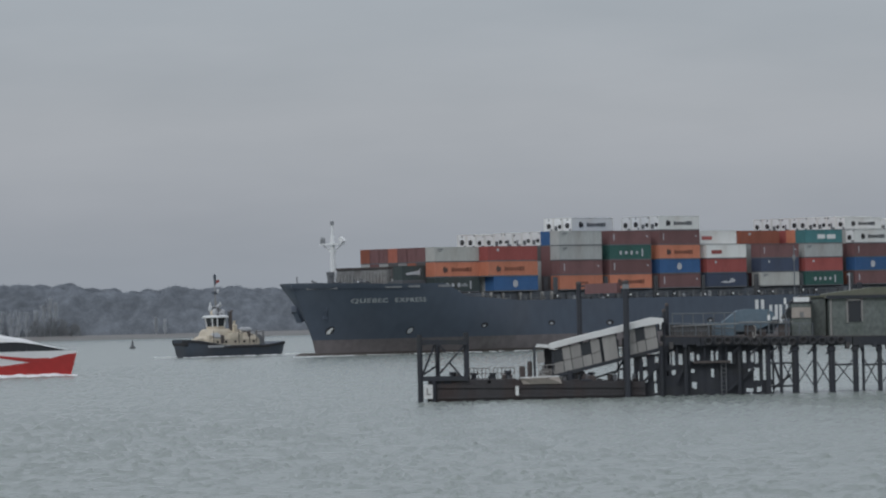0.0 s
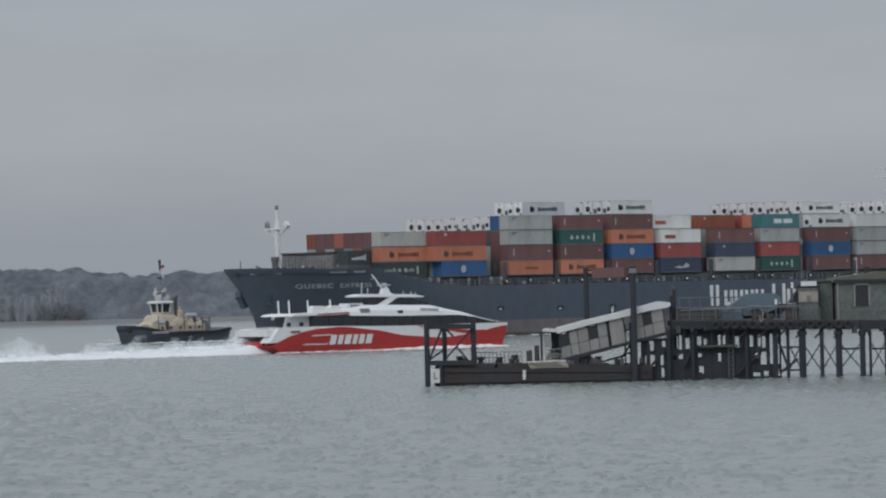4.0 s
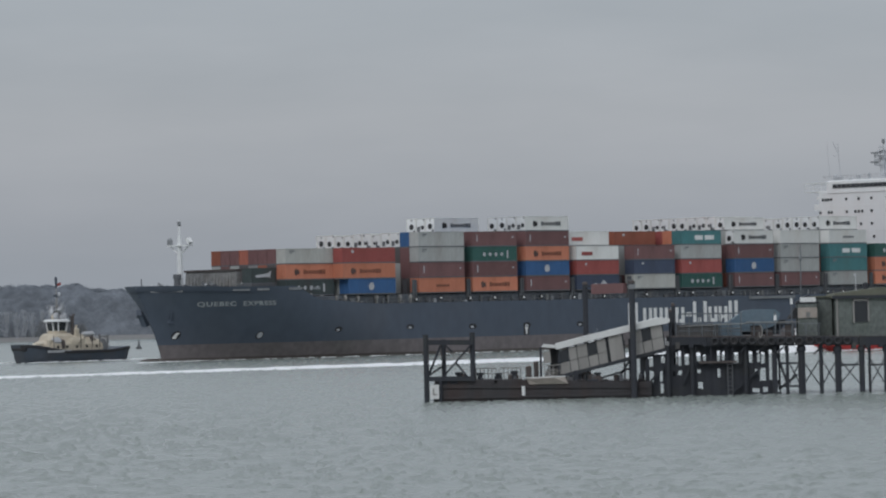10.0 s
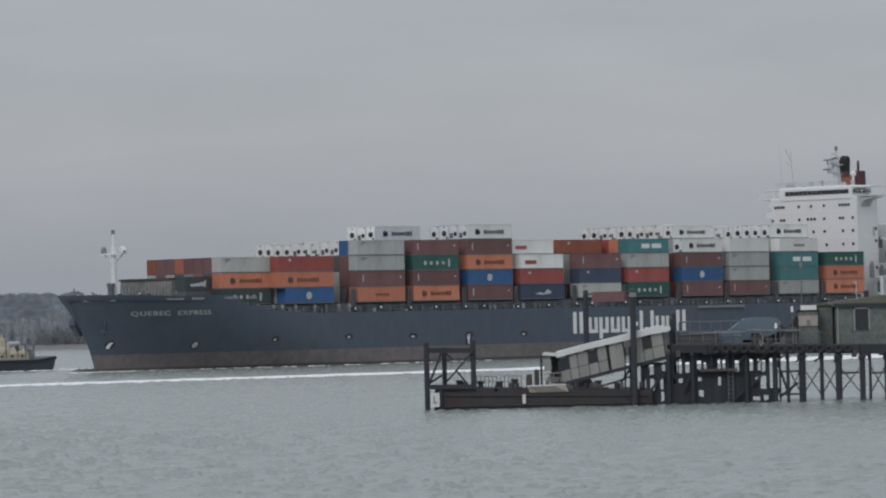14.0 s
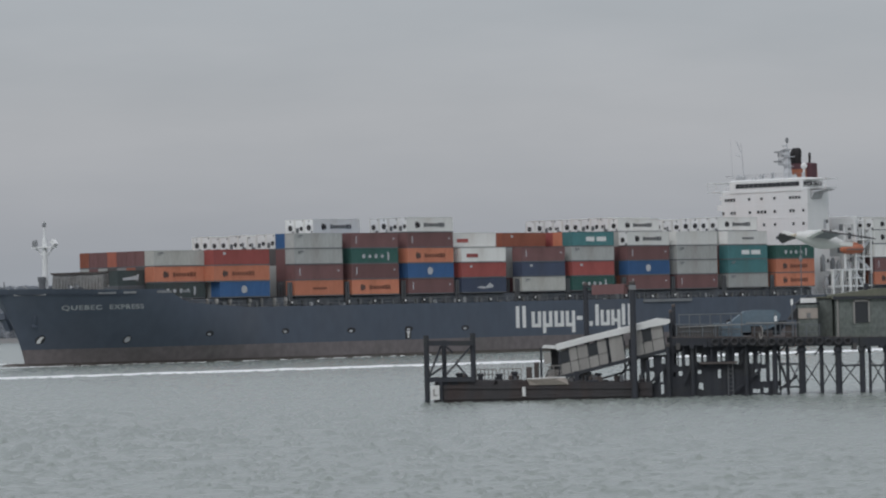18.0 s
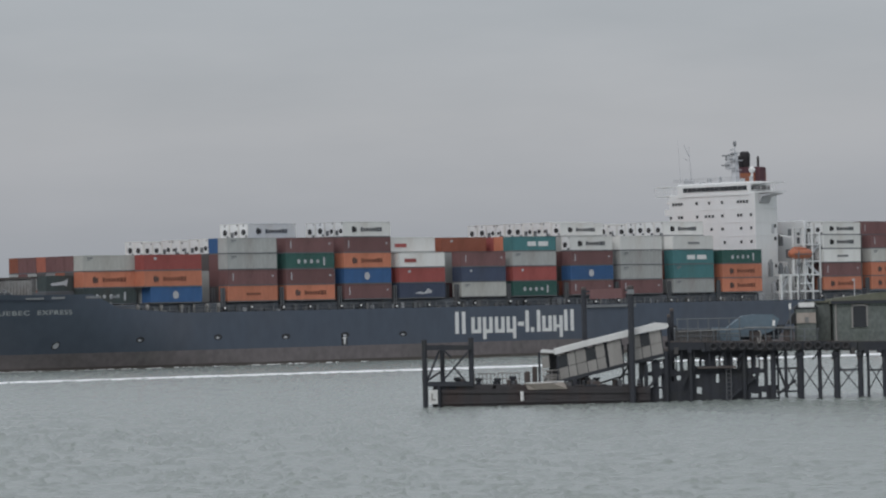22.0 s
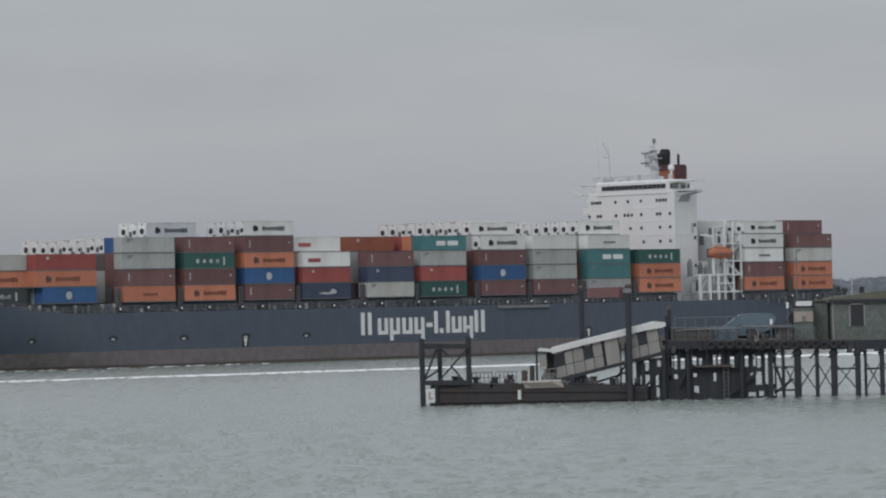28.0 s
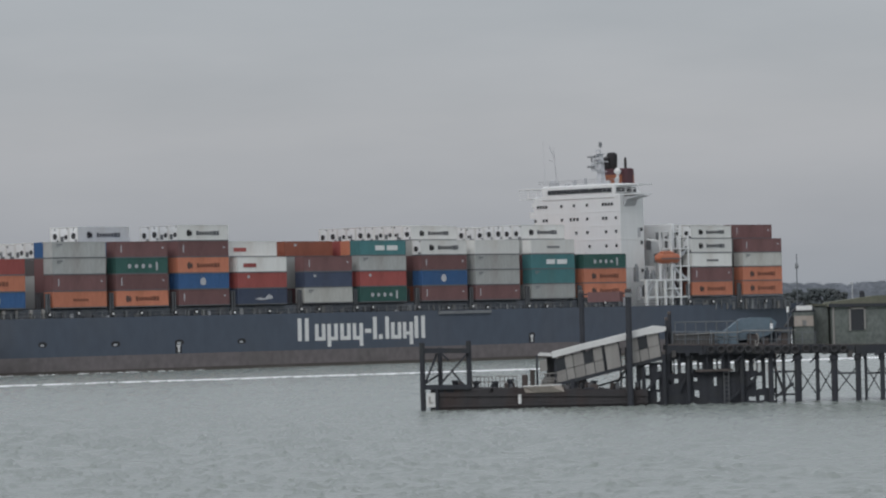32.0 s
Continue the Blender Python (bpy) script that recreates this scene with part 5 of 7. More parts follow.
# Operator's mark: plain white slanting blocks
for s, w in ((-8.6, 1.0), (-7.2, 0.8), (-6.0, 1.0), (-4.6, 0.75), (-3.5, 0.85), (-2.25, 1.0)):
    ferry_prism("side_mark", [(s, 1.1), (s + w, 1.1), (s + w + 0.42, 2.48), (s + 0.42, 2.48)], -0.10, 0.0, M["ferry_white"], "white slanting block of the side marking")
ferry_prism("side_mark", [(-13.5, 1.15), (-8.9, 1.12), (-8.85, 1.26), (-12.6, 1.30)], -0.10, 0.0, M["ferry_white"], "white painted stroke of the side marking")
ferry_prism("side_mark", [(-11.8, 2.35), (-8.2, 2.45), (-8.15, 2.6), (-11.0, 2.55)], -0.10, 0.0, M["ferry_white"], "white painted stroke of the side marking")


# Wake: a long ridge of foam trailing astern along the turn, low and wide far back
def astern(a, b):
    """A place a metres back along the track and b metres to the side of it."""
    p = a / FR
    r = FR - (5.3 + b)
    return -r * math.sin(p), FR - r * math.cos(p)


rng = random.Random(21)
g, rows = Geo(), []
NW, length = 620, 640.0
for i in range(NW + 1):
    a = 15.0 + length * (i / NW) ** 1.6
    near = math.exp(-(a - 15) / 46)
    w = 6.0 + 11.0 * min(1, (a - 15) / 160)
    hgt = 0.20 - 0.09 * min(1, max(0, (a - 300) / 200)) + 1.35 * near
    row = []
    for j in range(13):
        b = j / 12 * 2 - 1
        x, y = astern(a, b * w / 2 * (1 + 0.12 * noise.noise((a * 0.12, j * 0.3, 2))) + 0.5 * noise.noise((a * 0.03, 8, 1)))
        z = hgt * max(0, 1 - abs(b) ** 1.8) * (1 + 0.45 * noise.noise((a * 0.30, b * 2.0, 5)) + 0.2 * noise.noise((a * 1.1, b * 5.0, 3))) - 0.03
        row.append((x, y, z))
    rows.append(row)
g.loft(rows, closed=False)
FERRY.append(solo("wake", g, M["foam"], "white foaming wake trailing astern of the ferry", "wake", "stuff", smooth=True))
g = Geo()
for i in range(380):
    s = rng.uniform(-18, 23)
    g.lump((s, side_y(s) - 0.25 - rng.uniform(0, 0.7), 0.02 + 0.16 * rng.random() ** 2), rng.uniform(0.06, 0.16), rng, (2.6, 1, 0.6), 0.4)
rows = []
for i in range(60):
    s = -4.0 + 28.2 * i / 59
    top = 0.10 + 0.45 * smooth01((s + 4) / 14) * (0.7 + 0.5 * noise.noise((s * 0.7, 3, 1))) * (0.3 + 0.7 * smooth01((24.2 - s) / 4))
    y = side_y(s) * 1.0
    rows.append([(s, y - 1.1, -0.05), (s, y - 0.55, top * 0.75), (s, y - 0.12, top), (s, y + 0.2, top * 0.9)])
g.loft(rows, closed=False)
FERRY.append(solo("wash_spray", g, M["foam"], "white spray and wash thrown up by the ferry", "spray", "stuff"))
# spray hangs over the wake in three thin torn sheets
def spray_top(a):
    return 0.9 + 1.7 * math.exp(-((a - 25) / 12) ** 2) + sum(h * math.exp(-((a - c) / w) ** 2) for c, w, h in ((22, 3, 0.9), (31, 3, 1.4), (38, 2.5, 2.2), (45, 2.5, 3.0), (57, 5.0, 3.8), (63, 3, 1.0)))


for side, far in ((-1.9, 66), (0.0, 70), (1.7, 67)):
    g, rows, heights = Geo(), [], []
    for i in range(90):
        a = 14 + (far - 14) * i / 89
        top = spray_top(a + 0.8 * side)
        row = []
        for j in range(9):
            v = j / 8
            x, y = astern(a - 1.2 * v, side + 0.9 * noise.noise((a * 0.12, v * 1.5, side)) + 0.5 * v)
            row.append((x, y, -0.1 + top * v))
            heights.append(v)
        rows.append(row)
    g.loft(rows, closed=False)
    sheet = solo("spray_mist", g, M["mist"], "thin drifting spray mist behind the ferry", "spray", "stuff", smooth=True)
    lay = sheet.data.uv_layers.new(name="height")
    for lp in sheet.data.loops:
        lay.data[lp.index].uv = (0.0, heights[lp.vertex_index])
    SPRAY.append(sheet)

# ---------- harbour tug ----------
TH_, TX, TY = radians(223.3), -46.5, 870.5


def tug_pose(t):
    d = 3.89 * t + 0.0275 * min(t, 16) ** 2 + (0.88 * (t - 16) if t > 16 else 0)
    return Matrix.Translation((TX + d * math.cos(TH_), TY + d * math.sin(TH_), 0)) @ Matrix.Rotation(TH_, 4, "Z")


tug = thing("tugboat", "navy and cream harbour tug steaming beside the ship", "tugboat")
rings = []
for i in range(25):
    a = i / 24
    s = -18.4 + 25.0 * a
    w = 4.6 * math.sqrt(max(0.0, 1 - max(0, (a - 0.60) / 0.42) ** 2.2)) * (1 - max(0, (0.12 - a) / 0.12) ** 2 * 0.22)
    top = 2.2 + 1.35 * smooth01((a - 0.6) / 0.4) + 0.55 * smooth01((0.25 - a) / 0.25)
    rake = 1.4 * smooth01((a - 0.85) / 0.15) - 1.0 * smooth01((0.1 - a) / 0.1)
    rings.append([(s - rake, -w * 0.75, -0.8), (s - rake * 0.5, -w * 0.95, 0.6), (s, -w, top), (s, w, top), (s - rake * 0.5, w * 0.95, 0.6), (s - rake, w * 0.75, -0.8)])
part("hull", Geo().loft(rings), M["tug_navy"], tug, "dark navy steel tug hull", True)
for k, side in ((2, -1), (3, 1)):
    belt = [[Vector(r[k]) + Vector((0, side * dy, dz)) for dy, dz in ((-0.1, -0.58), (0.18, -0.55), (0.18, -0.15), (-0.1, -0.12))] for r in rings]
    part("rubbing_strake", Geo().loft(belt), M["black"], tug, "black rubber fendering")
part("bow_fender", Geo().turned((5.7, -2.2, 2.75), (0, 1, 0), [(0, 0.4), (0.5, 0.75), (3.9, 0.75), (4.4, 0.4)], 12), M["black"], tug, "fat black bow fender")
part("bulwark_panel", Geo().box(-3.0, 2.6, 4.58, 4.72, 1.85, 2.3), M["ferry_pale"], tug, "pale bulwark panel")
part("deckhouse", Geo().loft([[(x * k - 2.6, y * k2, z) for x, y in ((-6.6, -3.2), (5.0, -3.2), (6.6, -1.4), (6.6, 1.4), (5.0, 3.2), (-6.6, 3.2))] for z, k, k2 in ((2.0, 1.06, 1), (3.4, 1.05, 0.98), (4.1, 0.86, 0.84))]), M["cream"], tug, "cream painted deckhouse")
part("upper_house", Geo().loft([[(x * k - 0.9, y * k, z) for x, y in ((-3.2, -2.6), (2.6, -2.6), (3.6, -1.2), (3.6, 1.2), (2.6, 2.6), (-3.2, 2.6))] for z, k in ((3.8, 1), (5.0, 0.88), (5.5, 0.70))]), M["cream"], tug, "cream upper house")
part("aft_house", Geo().loft([[(x, -2.2 * k, z), (x, 2.2 * k, z), (x, 2.0 * k, z + h), (x, -2.0 * k, z + h)] for x, z, h, k in ((-9.3, 3.6, 0.3, 0.8), (-8.2, 3.8, 0.9, 1), (-6.4, 3.8, 1.3, 1), (-4.6, 3.8, 1.5, 1), (-4.2, 3.8, 0.9, 0.9))]), M["cream"], tug)
for s in (-8.0, -5.6, -3.2, -0.8, 1.4):
    part("porthole", Geo().turned((s, 3.14, 2.9), (0, 1, 0), [(0, 0.28), (0.08, 0.28)], 10), M["glass"], tug)
for s, y in ((-5.2, 2.62), (-6.6, 2.42), (-2.6, 2.62)):
    part("doorway", Geo().box(s - 0.4, s + 0.4, y - 0.1, y + 0.04, 3.9, 4.7), M["black"], tug)
OCT = ((-1.7, -1.0), (-1.0, -1.7), (1.0, -1.7), (1.7, -1.0), (1.7, 1.0), (1.0, 1.7), (-1.0, 1.7), (-1.7, 1.0))
wh = part("wheelhouse", Geo().loft([[(x * k - 0.9, y * k, z) for x, y in OCT] for z, k in ((5.4, 0.88), (6.0, 0.9), (7.7, 1.05))]), M["glass"], tug, "glazed wheelhouse all round")
part("wheelhouse_roof", Geo().loft([[(x * k - 0.9, y * k, z) for x, y in OCT] for z, k in ((7.7, 1.36), (7.95, 1.36), (8.2, 1.1))]), M["steel_white"], wh, "pale wheelhouse roof")
part("wheelhouse_base", Geo().loft([[(x * k - 0.9, y * k, z) for x, y in OCT] for z, k in ((5.4, 0.95), (6.0, 0.97))]), M["cream"], wh)
for x, y in OCT:
    part("window_post", Geo().beam((x * 0.92 - 0.9, y * 0.92, 5.9), (x * 1.07 - 0.9, y * 1.07, 7.75), 0.22, 0.22), M["steel_white"], wh)
for y in (-2.0, 2.0):
    part("funnel", Geo().box(-4.6, -3.3, y - 0.5, y + 0.5, 4.0, 6.4, 0.25).tube((-3.9, y, 6.4), (-4.1, y, 7.0), 0.26, 8), M["cream"], tug, "cream exhaust funnel with a dark pipe")
tm = part("mast", Geo().tube((-0.9, 0, 8.0), (-0.9, 0, 14.4), 0.15, 8, 0.09).tube((-1.9, 0.9, 8.1), (-0.9, 0, 11.4), 0.09, 6).tube((-1.9, -0.9, 8.1), (-0.9, 0, 11.4), 0.09, 6), M["panel"], tug, "thin grey signal mast")
part("yard", Geo().box(-1.4, -0.4, -1.6, 1.6, 9.9, 10.04), M["ferry_pale"], tm)
part("yard", Geo().box(-1.3, -0.5, -0.5, 0.5, 12.5, 12.9), M["tug_navy"], tm)
for z, y in ((10.0, 1.5), (10.0, -1.5), (12.6, 0.9), (8.2, 1.3), (8.2, -1.3), (9.0, 0.5), (9.2, -0.7)):
    part("mast_light", Geo().turned((-0.9, y, z), (0, 0, 1), [(0, 0.2), (0.4, 0.28), (0.8, 0.15)], 8), M["ferry_pale"], tm)
part("fire_monitor", Geo().turned((-0.4, 0, 8.2), (0, 0, 1), [(0, 0.6), (0.5, 0.75), (1.0, 0.35)], 10), M["cream"], tm)
part("mast_head", Geo().turned((-0.9, 0, 14.2), (0, 0, 1), [(0, 0.16), (1.0, 0.22), (1.9, 0.28), (2.2, 0.1)], 8), M["tug_navy"], tm)
for x, y, r in ((1.2, 2.4, 1.25), (-2.9, 2.7, 1.3), (-6.6, 2.2, 1.1), (-0.9, -2.4, 1.2)):
    part("covered_gear", Geo().lump((x, y, 3.9), r, rng, (1.25, 0.7, 0.85), 0.12), M["ferry_pale"] if x > 0 else M["cream"], tug, "pale canvas-covered gear", True)
part("crane_jib", Geo().beam((-3.4, 1.6, 4.6), (-2.6, 1.9, 9.0), 0.3, 0.3).beam((-3.4, 1.6, 4.6), (-3.8, 1.6, 3.2), 0.5, 0.5), M["steel_dark"], tug, "dark deck crane jib")
part("radar_bar", Geo().box(-1.1, -0.7, -1.1, 1.1, 9.2, 9.5).tube((-0.4, 0.5, 8.1), (-0.4, 0.5, 9.3), 0.2, 8), M["steel_grey"], tug)
for x, y, z, r in ((-1.9, 0.9, 8.2, 0.55), (0.1, 1.0, 8.2, 0.5), (-1.7, -0.9, 8.2, 0.6), (-0.2, -0.6, 8.9, 0.5), (-1.3, 0.4, 9.1, 0.45)):
    part("radome", Geo().turned((x, y, z), (0, 0, 1), [(0, r * 0.6), (0.35, r), (0.9, r * 0.95), (1.3, r * 0.4)], 10), M["ferry_pale"], tm, "pale domed aerial", True)
for y in (-1.9, 1.9):
    part("exhaust_stack", Geo().tube((-3.1, y, 4.8), (-3.2, y, 8.6), 0.34, 10).tube((-3.2, y, 8.6), (-3.6, y, 9.1), 0.26, 8), M["timber_brown"], tug, "dark brown exhaust stack")
part("after_casing", Geo().box(-9.9, -6.6, -1.9, 2.3, 2.4, 4.3, 0.35), M["cream"], tug, "cream after casing")
part("after_casing", Geo().box(-6.2, -4.8, -1.9, 2.5, 2.4, 4.9, 0.3), M["cream"], tug, "cream after casing")
part("hose_reel", Geo().turned((-10.8, 0.6, 3.4), (0, 1, 0), [(0, 0.9), (0.2, 0.9), (0.2, 0.5), (1.4, 0.5), (1.4, 0.9), (1.6, 0.9)], 10), M["black"], tug, "dark reel on the after deck")
part("ensign", Geo().prism([(-1.15, 14.5), (-2.1, 14.8), (-2.0, 15.3), (-1.1, 15.1)], "y", -0.03, 0.03), BOX["red"], tug, "small red flag")
for x, y, w, h in ((3.6, 1.6, 1.6, 0.9), (2.2, 2.6, 1.2, 1.5), (-0.4, 3.0, 1.0, 1.4), (-5.4, 2.8, 1.4, 1.7), (-7.6, 2.6, 0.9, 2.0)):
    part("deck_locker", Geo().box(x, x + w, y - 0.6, y + 0.3, 2.6, 2.9 + h, 0.2), M["cream"] if w > 1 else M["timber_brown"], tug, "deck locker beside the house")
for x in (-8.6, -6.8, -4.0, 2.6):
    part("stanchion", Geo().tube((x, 3.4, 2.6), (x, 3.4, 5.2), 0.08, 6), M["timber_brown"], tug, "thin brown stanchion")
part("winch", Geo().turned((-13.2, -1.6, 3.3), (0, 1, 0), [(0, 1.0), (0.25, 1.0), (0.25, 0.6), (2.95, 0.6), (2.95, 1.0), (3.2, 1.0)], 12).box(-14.2, -12.2, -1.7, 1.7, 2.2, 2.9), M["steel_grey"], tug, "grey towing winch")
part("towing_post", Geo().tube((-14.8, -1.2, 2.3), (-14.8, -1.2, 5.0), 0.22, 8).tube((-14.8, 1.2, 2.3), (-14.8, 1.2, 5.0), 0.22, 8).tube((-14.8, -1.4, 4.8), (-14.8, 1.4, 4.8), 0.2, 8), M["steel_grey"], tug)
part("rescue_boat", Geo().turned((-8.6, 1.8, 5.2), (1, 0, 0), [(0, 0.2), (0.6, 0.55), (2.6, 0.55), (3.2, 0.15)], 10), M["ferry_pale"], tug)
g = Geo()
for i in range(160):
    s = rng.uniform(-26, 9)
    g.lump((s, rng.choice((4.9, -4.9)) * (1 if s > -17 else rng.random()) + rng.uniform(-0.3, 0.8), 0.02), rng.uniform(0.15, 0.5), rng, (2.4, 1.1, 0.35), 0.4)
tug_wash = solo("bow_wash", g, M["foam"], "thin white wash along the tug", "wash", "stuff")

# the upper works stand a little aft of amidships
for ob in list(tug.children):
    if not ob.name.startswith(("hull", "rubbing_strake", "bow_fender", "bulwark_panel", "winch", "towing_post", "hose_reel")):
        ob.location.x -= 2.5

# Wash at the ship's stem and along its waterline
g = Geo()
for i in range(200):
    s = -17 + 85 * rng.random() ** 2.0
    y = MID - half_breadth(s, 0.2) - abs(rng.gauss(0, 1.2)) - 0.1
    g.lump((s, y, -0.03), rng.uniform(0.12, 0.36), rng, (2.8, 1.2, 0.4), 0.4)
aboard(solo("stem_wash", g, M["foam"], "low white wash along the ship's waterline", "wash", "stuff"))
# Bulb wave: a smooth low swell pushed ahead of the stem, edged with broken water
g, rows = Geo(), []
for i in range(25):
    a = i / 24
    rows.append([(-27.5 + 12.0 * a, MID - 7.0 + 14.0 * b / 16, 0.22 * math.sin(math.pi * a) ** 1.5 * math.sin(math.pi * b / 16) ** 1.3 * (1 + 0.3 * noise.noise((a * 5, b * 0.5, 2))) - 0.02) for b in range(17)])
g.loft(rows, closed=False)
aboard(solo("bulb_wave", g, M["water"], "smooth dark swell pushed up ahead of the stem", "bow wave", "stuff", smooth=True))
g = Geo()
for i in range(70):
    a = rng.random()
    g.lump((-26.0 + 11 * a + rng.uniform(-0.5, 0.5), MID - 6.4 + 2.2 * rng.random() - 3.0 * a, 0.02), rng.uniform(0.10, 0.26), rng, (2.6, 1.2, 0.4), 0.4)
aboard(solo("stem_foam", g, M["foam"], "scattered foam beside the bow swell", "foam", "stuff"))

# ---------- old pier ----------
PY = 372.0      # front of the pier
rng = random.Random(8)


# Mooring frame at the pier's end
frame_ob = thing("mooring_frame", "dark steel mooring frame with crossed braces standing in the water", "dolphin")
for x, y, z, foot in ((-1.55, 372.0, 5.75, -3), (-0.05, 374.6, 5.3, -3), (2.4, 372.4, 5.85, 1.5), (2.4, 374.6, 5.3, -3)):
    part("upright", Geo().tube((x, y, foot), (x, y, z), 0.20 if y > 373 else 0.23, 10), M["timber"], frame_ob)
for a, b, r in (((-1.6, 372, 5.1), (2.5, 372, 5.0), 0.42), ((-1.6, 374.6, 5.0), (2.5, 374.6, 5.0), 0.3), ((-1.6, 372, 2.0), (2.5, 372, 1.95), 0.4), ((-1.6, 372, 5.05), (-0.25, 374.6, 5.05), 0.3), ((2.4, 372, 5.0), (2.4, 374.6, 5.0), 0.3)):
    part("beam", Geo().beam(a, b, 0.25, r), M["timber"], frame_ob)
for a, b in (((-1.4, 372.1, 2.2), (-0.3, 372.3, 4.8)), ((0.0, 372.1, 2.3), (2.2, 372.1, 4.7)), ((0.9, 372.2, 3.4), (2.0, 372.2, 2.0)), ((0.1, 374.5, 4.8), (0.7, 374.5, 4.2)), ((-1.3, 374.5, 2.3), (-0.2, 374.5, 3.0))):
    part("brace", Geo().beam(a, b, 0.16, 0.16), M["timber"], frame_ob)
part("sign_board", Geo().box(-1.27, -0.52, 371.70, 371.80, 0.3, 1.5), M["roof_white"], frame_ob, "weathered white board")
part("sign_mark", Geo().box(-1.05, -0.92, 371.66, 371.70, 0.6, 1.2).box(-0.92, -0.70, 371.66, 371.70, 0.6, 0.72), M["panel"], frame_ob)
part("fender_pile", Geo().tube((-0.4, 371.9, -2), (-0.4, 371.9, 1.8), 0.16, 8), M["timber"], frame_ob)

# Landing pontoon
pon = thing("pontoon", "long dark rusty landing pontoon moored at the pier", "pontoon")
part("hull", Geo().prism([(-1.0, -0.5), (17.5, -0.5), (17.5, 1.35), (13.0, 1.5), (6.8, 1.7), (2.6, 1.85), (-0.9, 1.75)], "y", 372.2, 379.0), M["pontoon"], pon, "dark rust-stained hull")
part("rubbing_strip", Geo().beam((-1.0, 372.12, 1.35), (17.5, 372.12, 0.95), 0.16, 0.3), M["pontoon"], pon)
part("rubbing_strip", Geo().beam((-1.0, 372.12, 0.35), (17.5, 372.12, 0.3), 0.16, 0.2), M["pontoon"], pon)
part("white_post", Geo().tube((6.64, 372.0, 0.4), (6.64, 372.0, 1.2), 0.15, 8), M["white"], pon)
for x, h in ((0.2, 0.5), (1.2, 0.9), (3.0, 0.8), (4.6, 0.75), (5.9, 0.9), (11.6, 0.8), (13.0, 0.6)):
    part("bollard", Geo().turned((x, 373.2, 1.6), (0, 0, 1), [(0, 0.24), (h * 0.7, 0.2), (h * 0.75, 0.32), (h, 0.3)], 10), M["timber"], pon)
for x0, x1 in ((2.7, 4.4), (4.7, 6.5)):
    fen = part("barrier", Geo().beam((x0, 376, 2.75), (x1, 376, 2.7), 0.08, 0.08).beam((x0, 376, 2.3), (x1, 376, 2.25), 0.06, 0.06), M["panel"], pon)
    for i in range(6):
        x = x0 + (x1 - x0) * i / 5
        part("stanchion", Geo().tube((x, 376, 1.6), (x, 376, 2.75), 0.04, 6), M["panel"], fen)
for i, (x, w, h) in enumerate(((1.0, 0.9, 0.6), (6.9, 0.5, 1.1), (7.6, 0.4, 1.5), (5.4, 0.9, 0.45))):
    part("deck_box", Geo().box(x, x + w, 374, 375, 1.5, 1.75 + h, 0.08), M["timber_brown"], pon)
for i in range(16):
    x = -0.6 + 17.2 * (i + rng.random()) / 16
    w, h = rng.uniform(0.2, 0.7), rng.uniform(0.12, 0.5)
    part("deck_gear", Geo().box(x, x + w, 372.5 + rng.random(), 373.8, 1.3, 1.72 + h, 0.05), rng.choice((M["timber"], M["timber_brown"], M["steel_dark"])), pon)
for i in range(18):
    x = -0.9 + 1.02 * i
    z = 1.78 - 0.024 * x * (x > 2.6)
    part("side_plate", Geo().box(x, x + rng.uniform(0.9, 1.01), 372.17 - 0.02 * rng.random(), 372.2, rng.uniform(0.30, 0.5), z - rng.uniform(0.02, 0.15)), M["pontoon"], pon)
for i in range(14):
    x = -0.8 + 1.3 * i + rng.uniform(-0.3, 0.3)
    part("coping", Geo().box(x, x + rng.uniform(0.4, 1.1), 372.15, 372.9, 1.5, 1.74 - 0.02 * max(0, x - 2.6) + rng.uniform(0.0, 0.16), 0.03), rng.choice((M["timber"], M["pontoon"])), pon)
skiff = thing("work_boat", "small beige open boat lying on the pontoon", "boat")
part("hull", Geo().loft([[(x, 372.35 - w, 1.82 + 0.12 * k), (x + 0.25, 371.95, 1.32), (x + 0.25, 373.8, 1.32), (x, 374.1 + w, 1.82 + 0.12 * k)] for x, w, k in ((6.9, 0.5, 0.3), (7.6, 0.75, 0), (9.3, 0.75, 0), (10.2, 0.4, 0.6))]), M["beige"], skiff, "pale beige hull")
part("gunwale", Geo().beam((6.9, 371.8, 1.88), (10.2, 371.9, 1.95), 0.12, 0.1), M["roof_white"], skiff)

# Covered gangway climbing from the pontoon to the pier
gang = thing("covered_gangway", "covered grey-panelled gangway with a pale roof sloping up to the pier", "gangway")
g0, g1 = (9.9, 1.95, 4.2), (19.0, 4.05, 6.35)      # x, floor, eaves at both ends


def along(x):
    a = (x - g0[0]) / (g1[0] - g0[0])
    return g0[1] + (g1[1] - g0[1]) * a, g0[2] + (g1[2] - g0[2]) * a


LEAN = 0.115


def quad(a, za, b, zb, c, zc, d, zd):
    """A panel's outline, its uprights square to the sloping floor."""
    pts = []
    for x, z in ((a, za), (b, zb), (c, zc), (d, zd)):
        lo = along(x)[0]
        pts.append((x - LEAN * (z - lo), z - LEAN * (z - lo) * 0.231))
    return pts


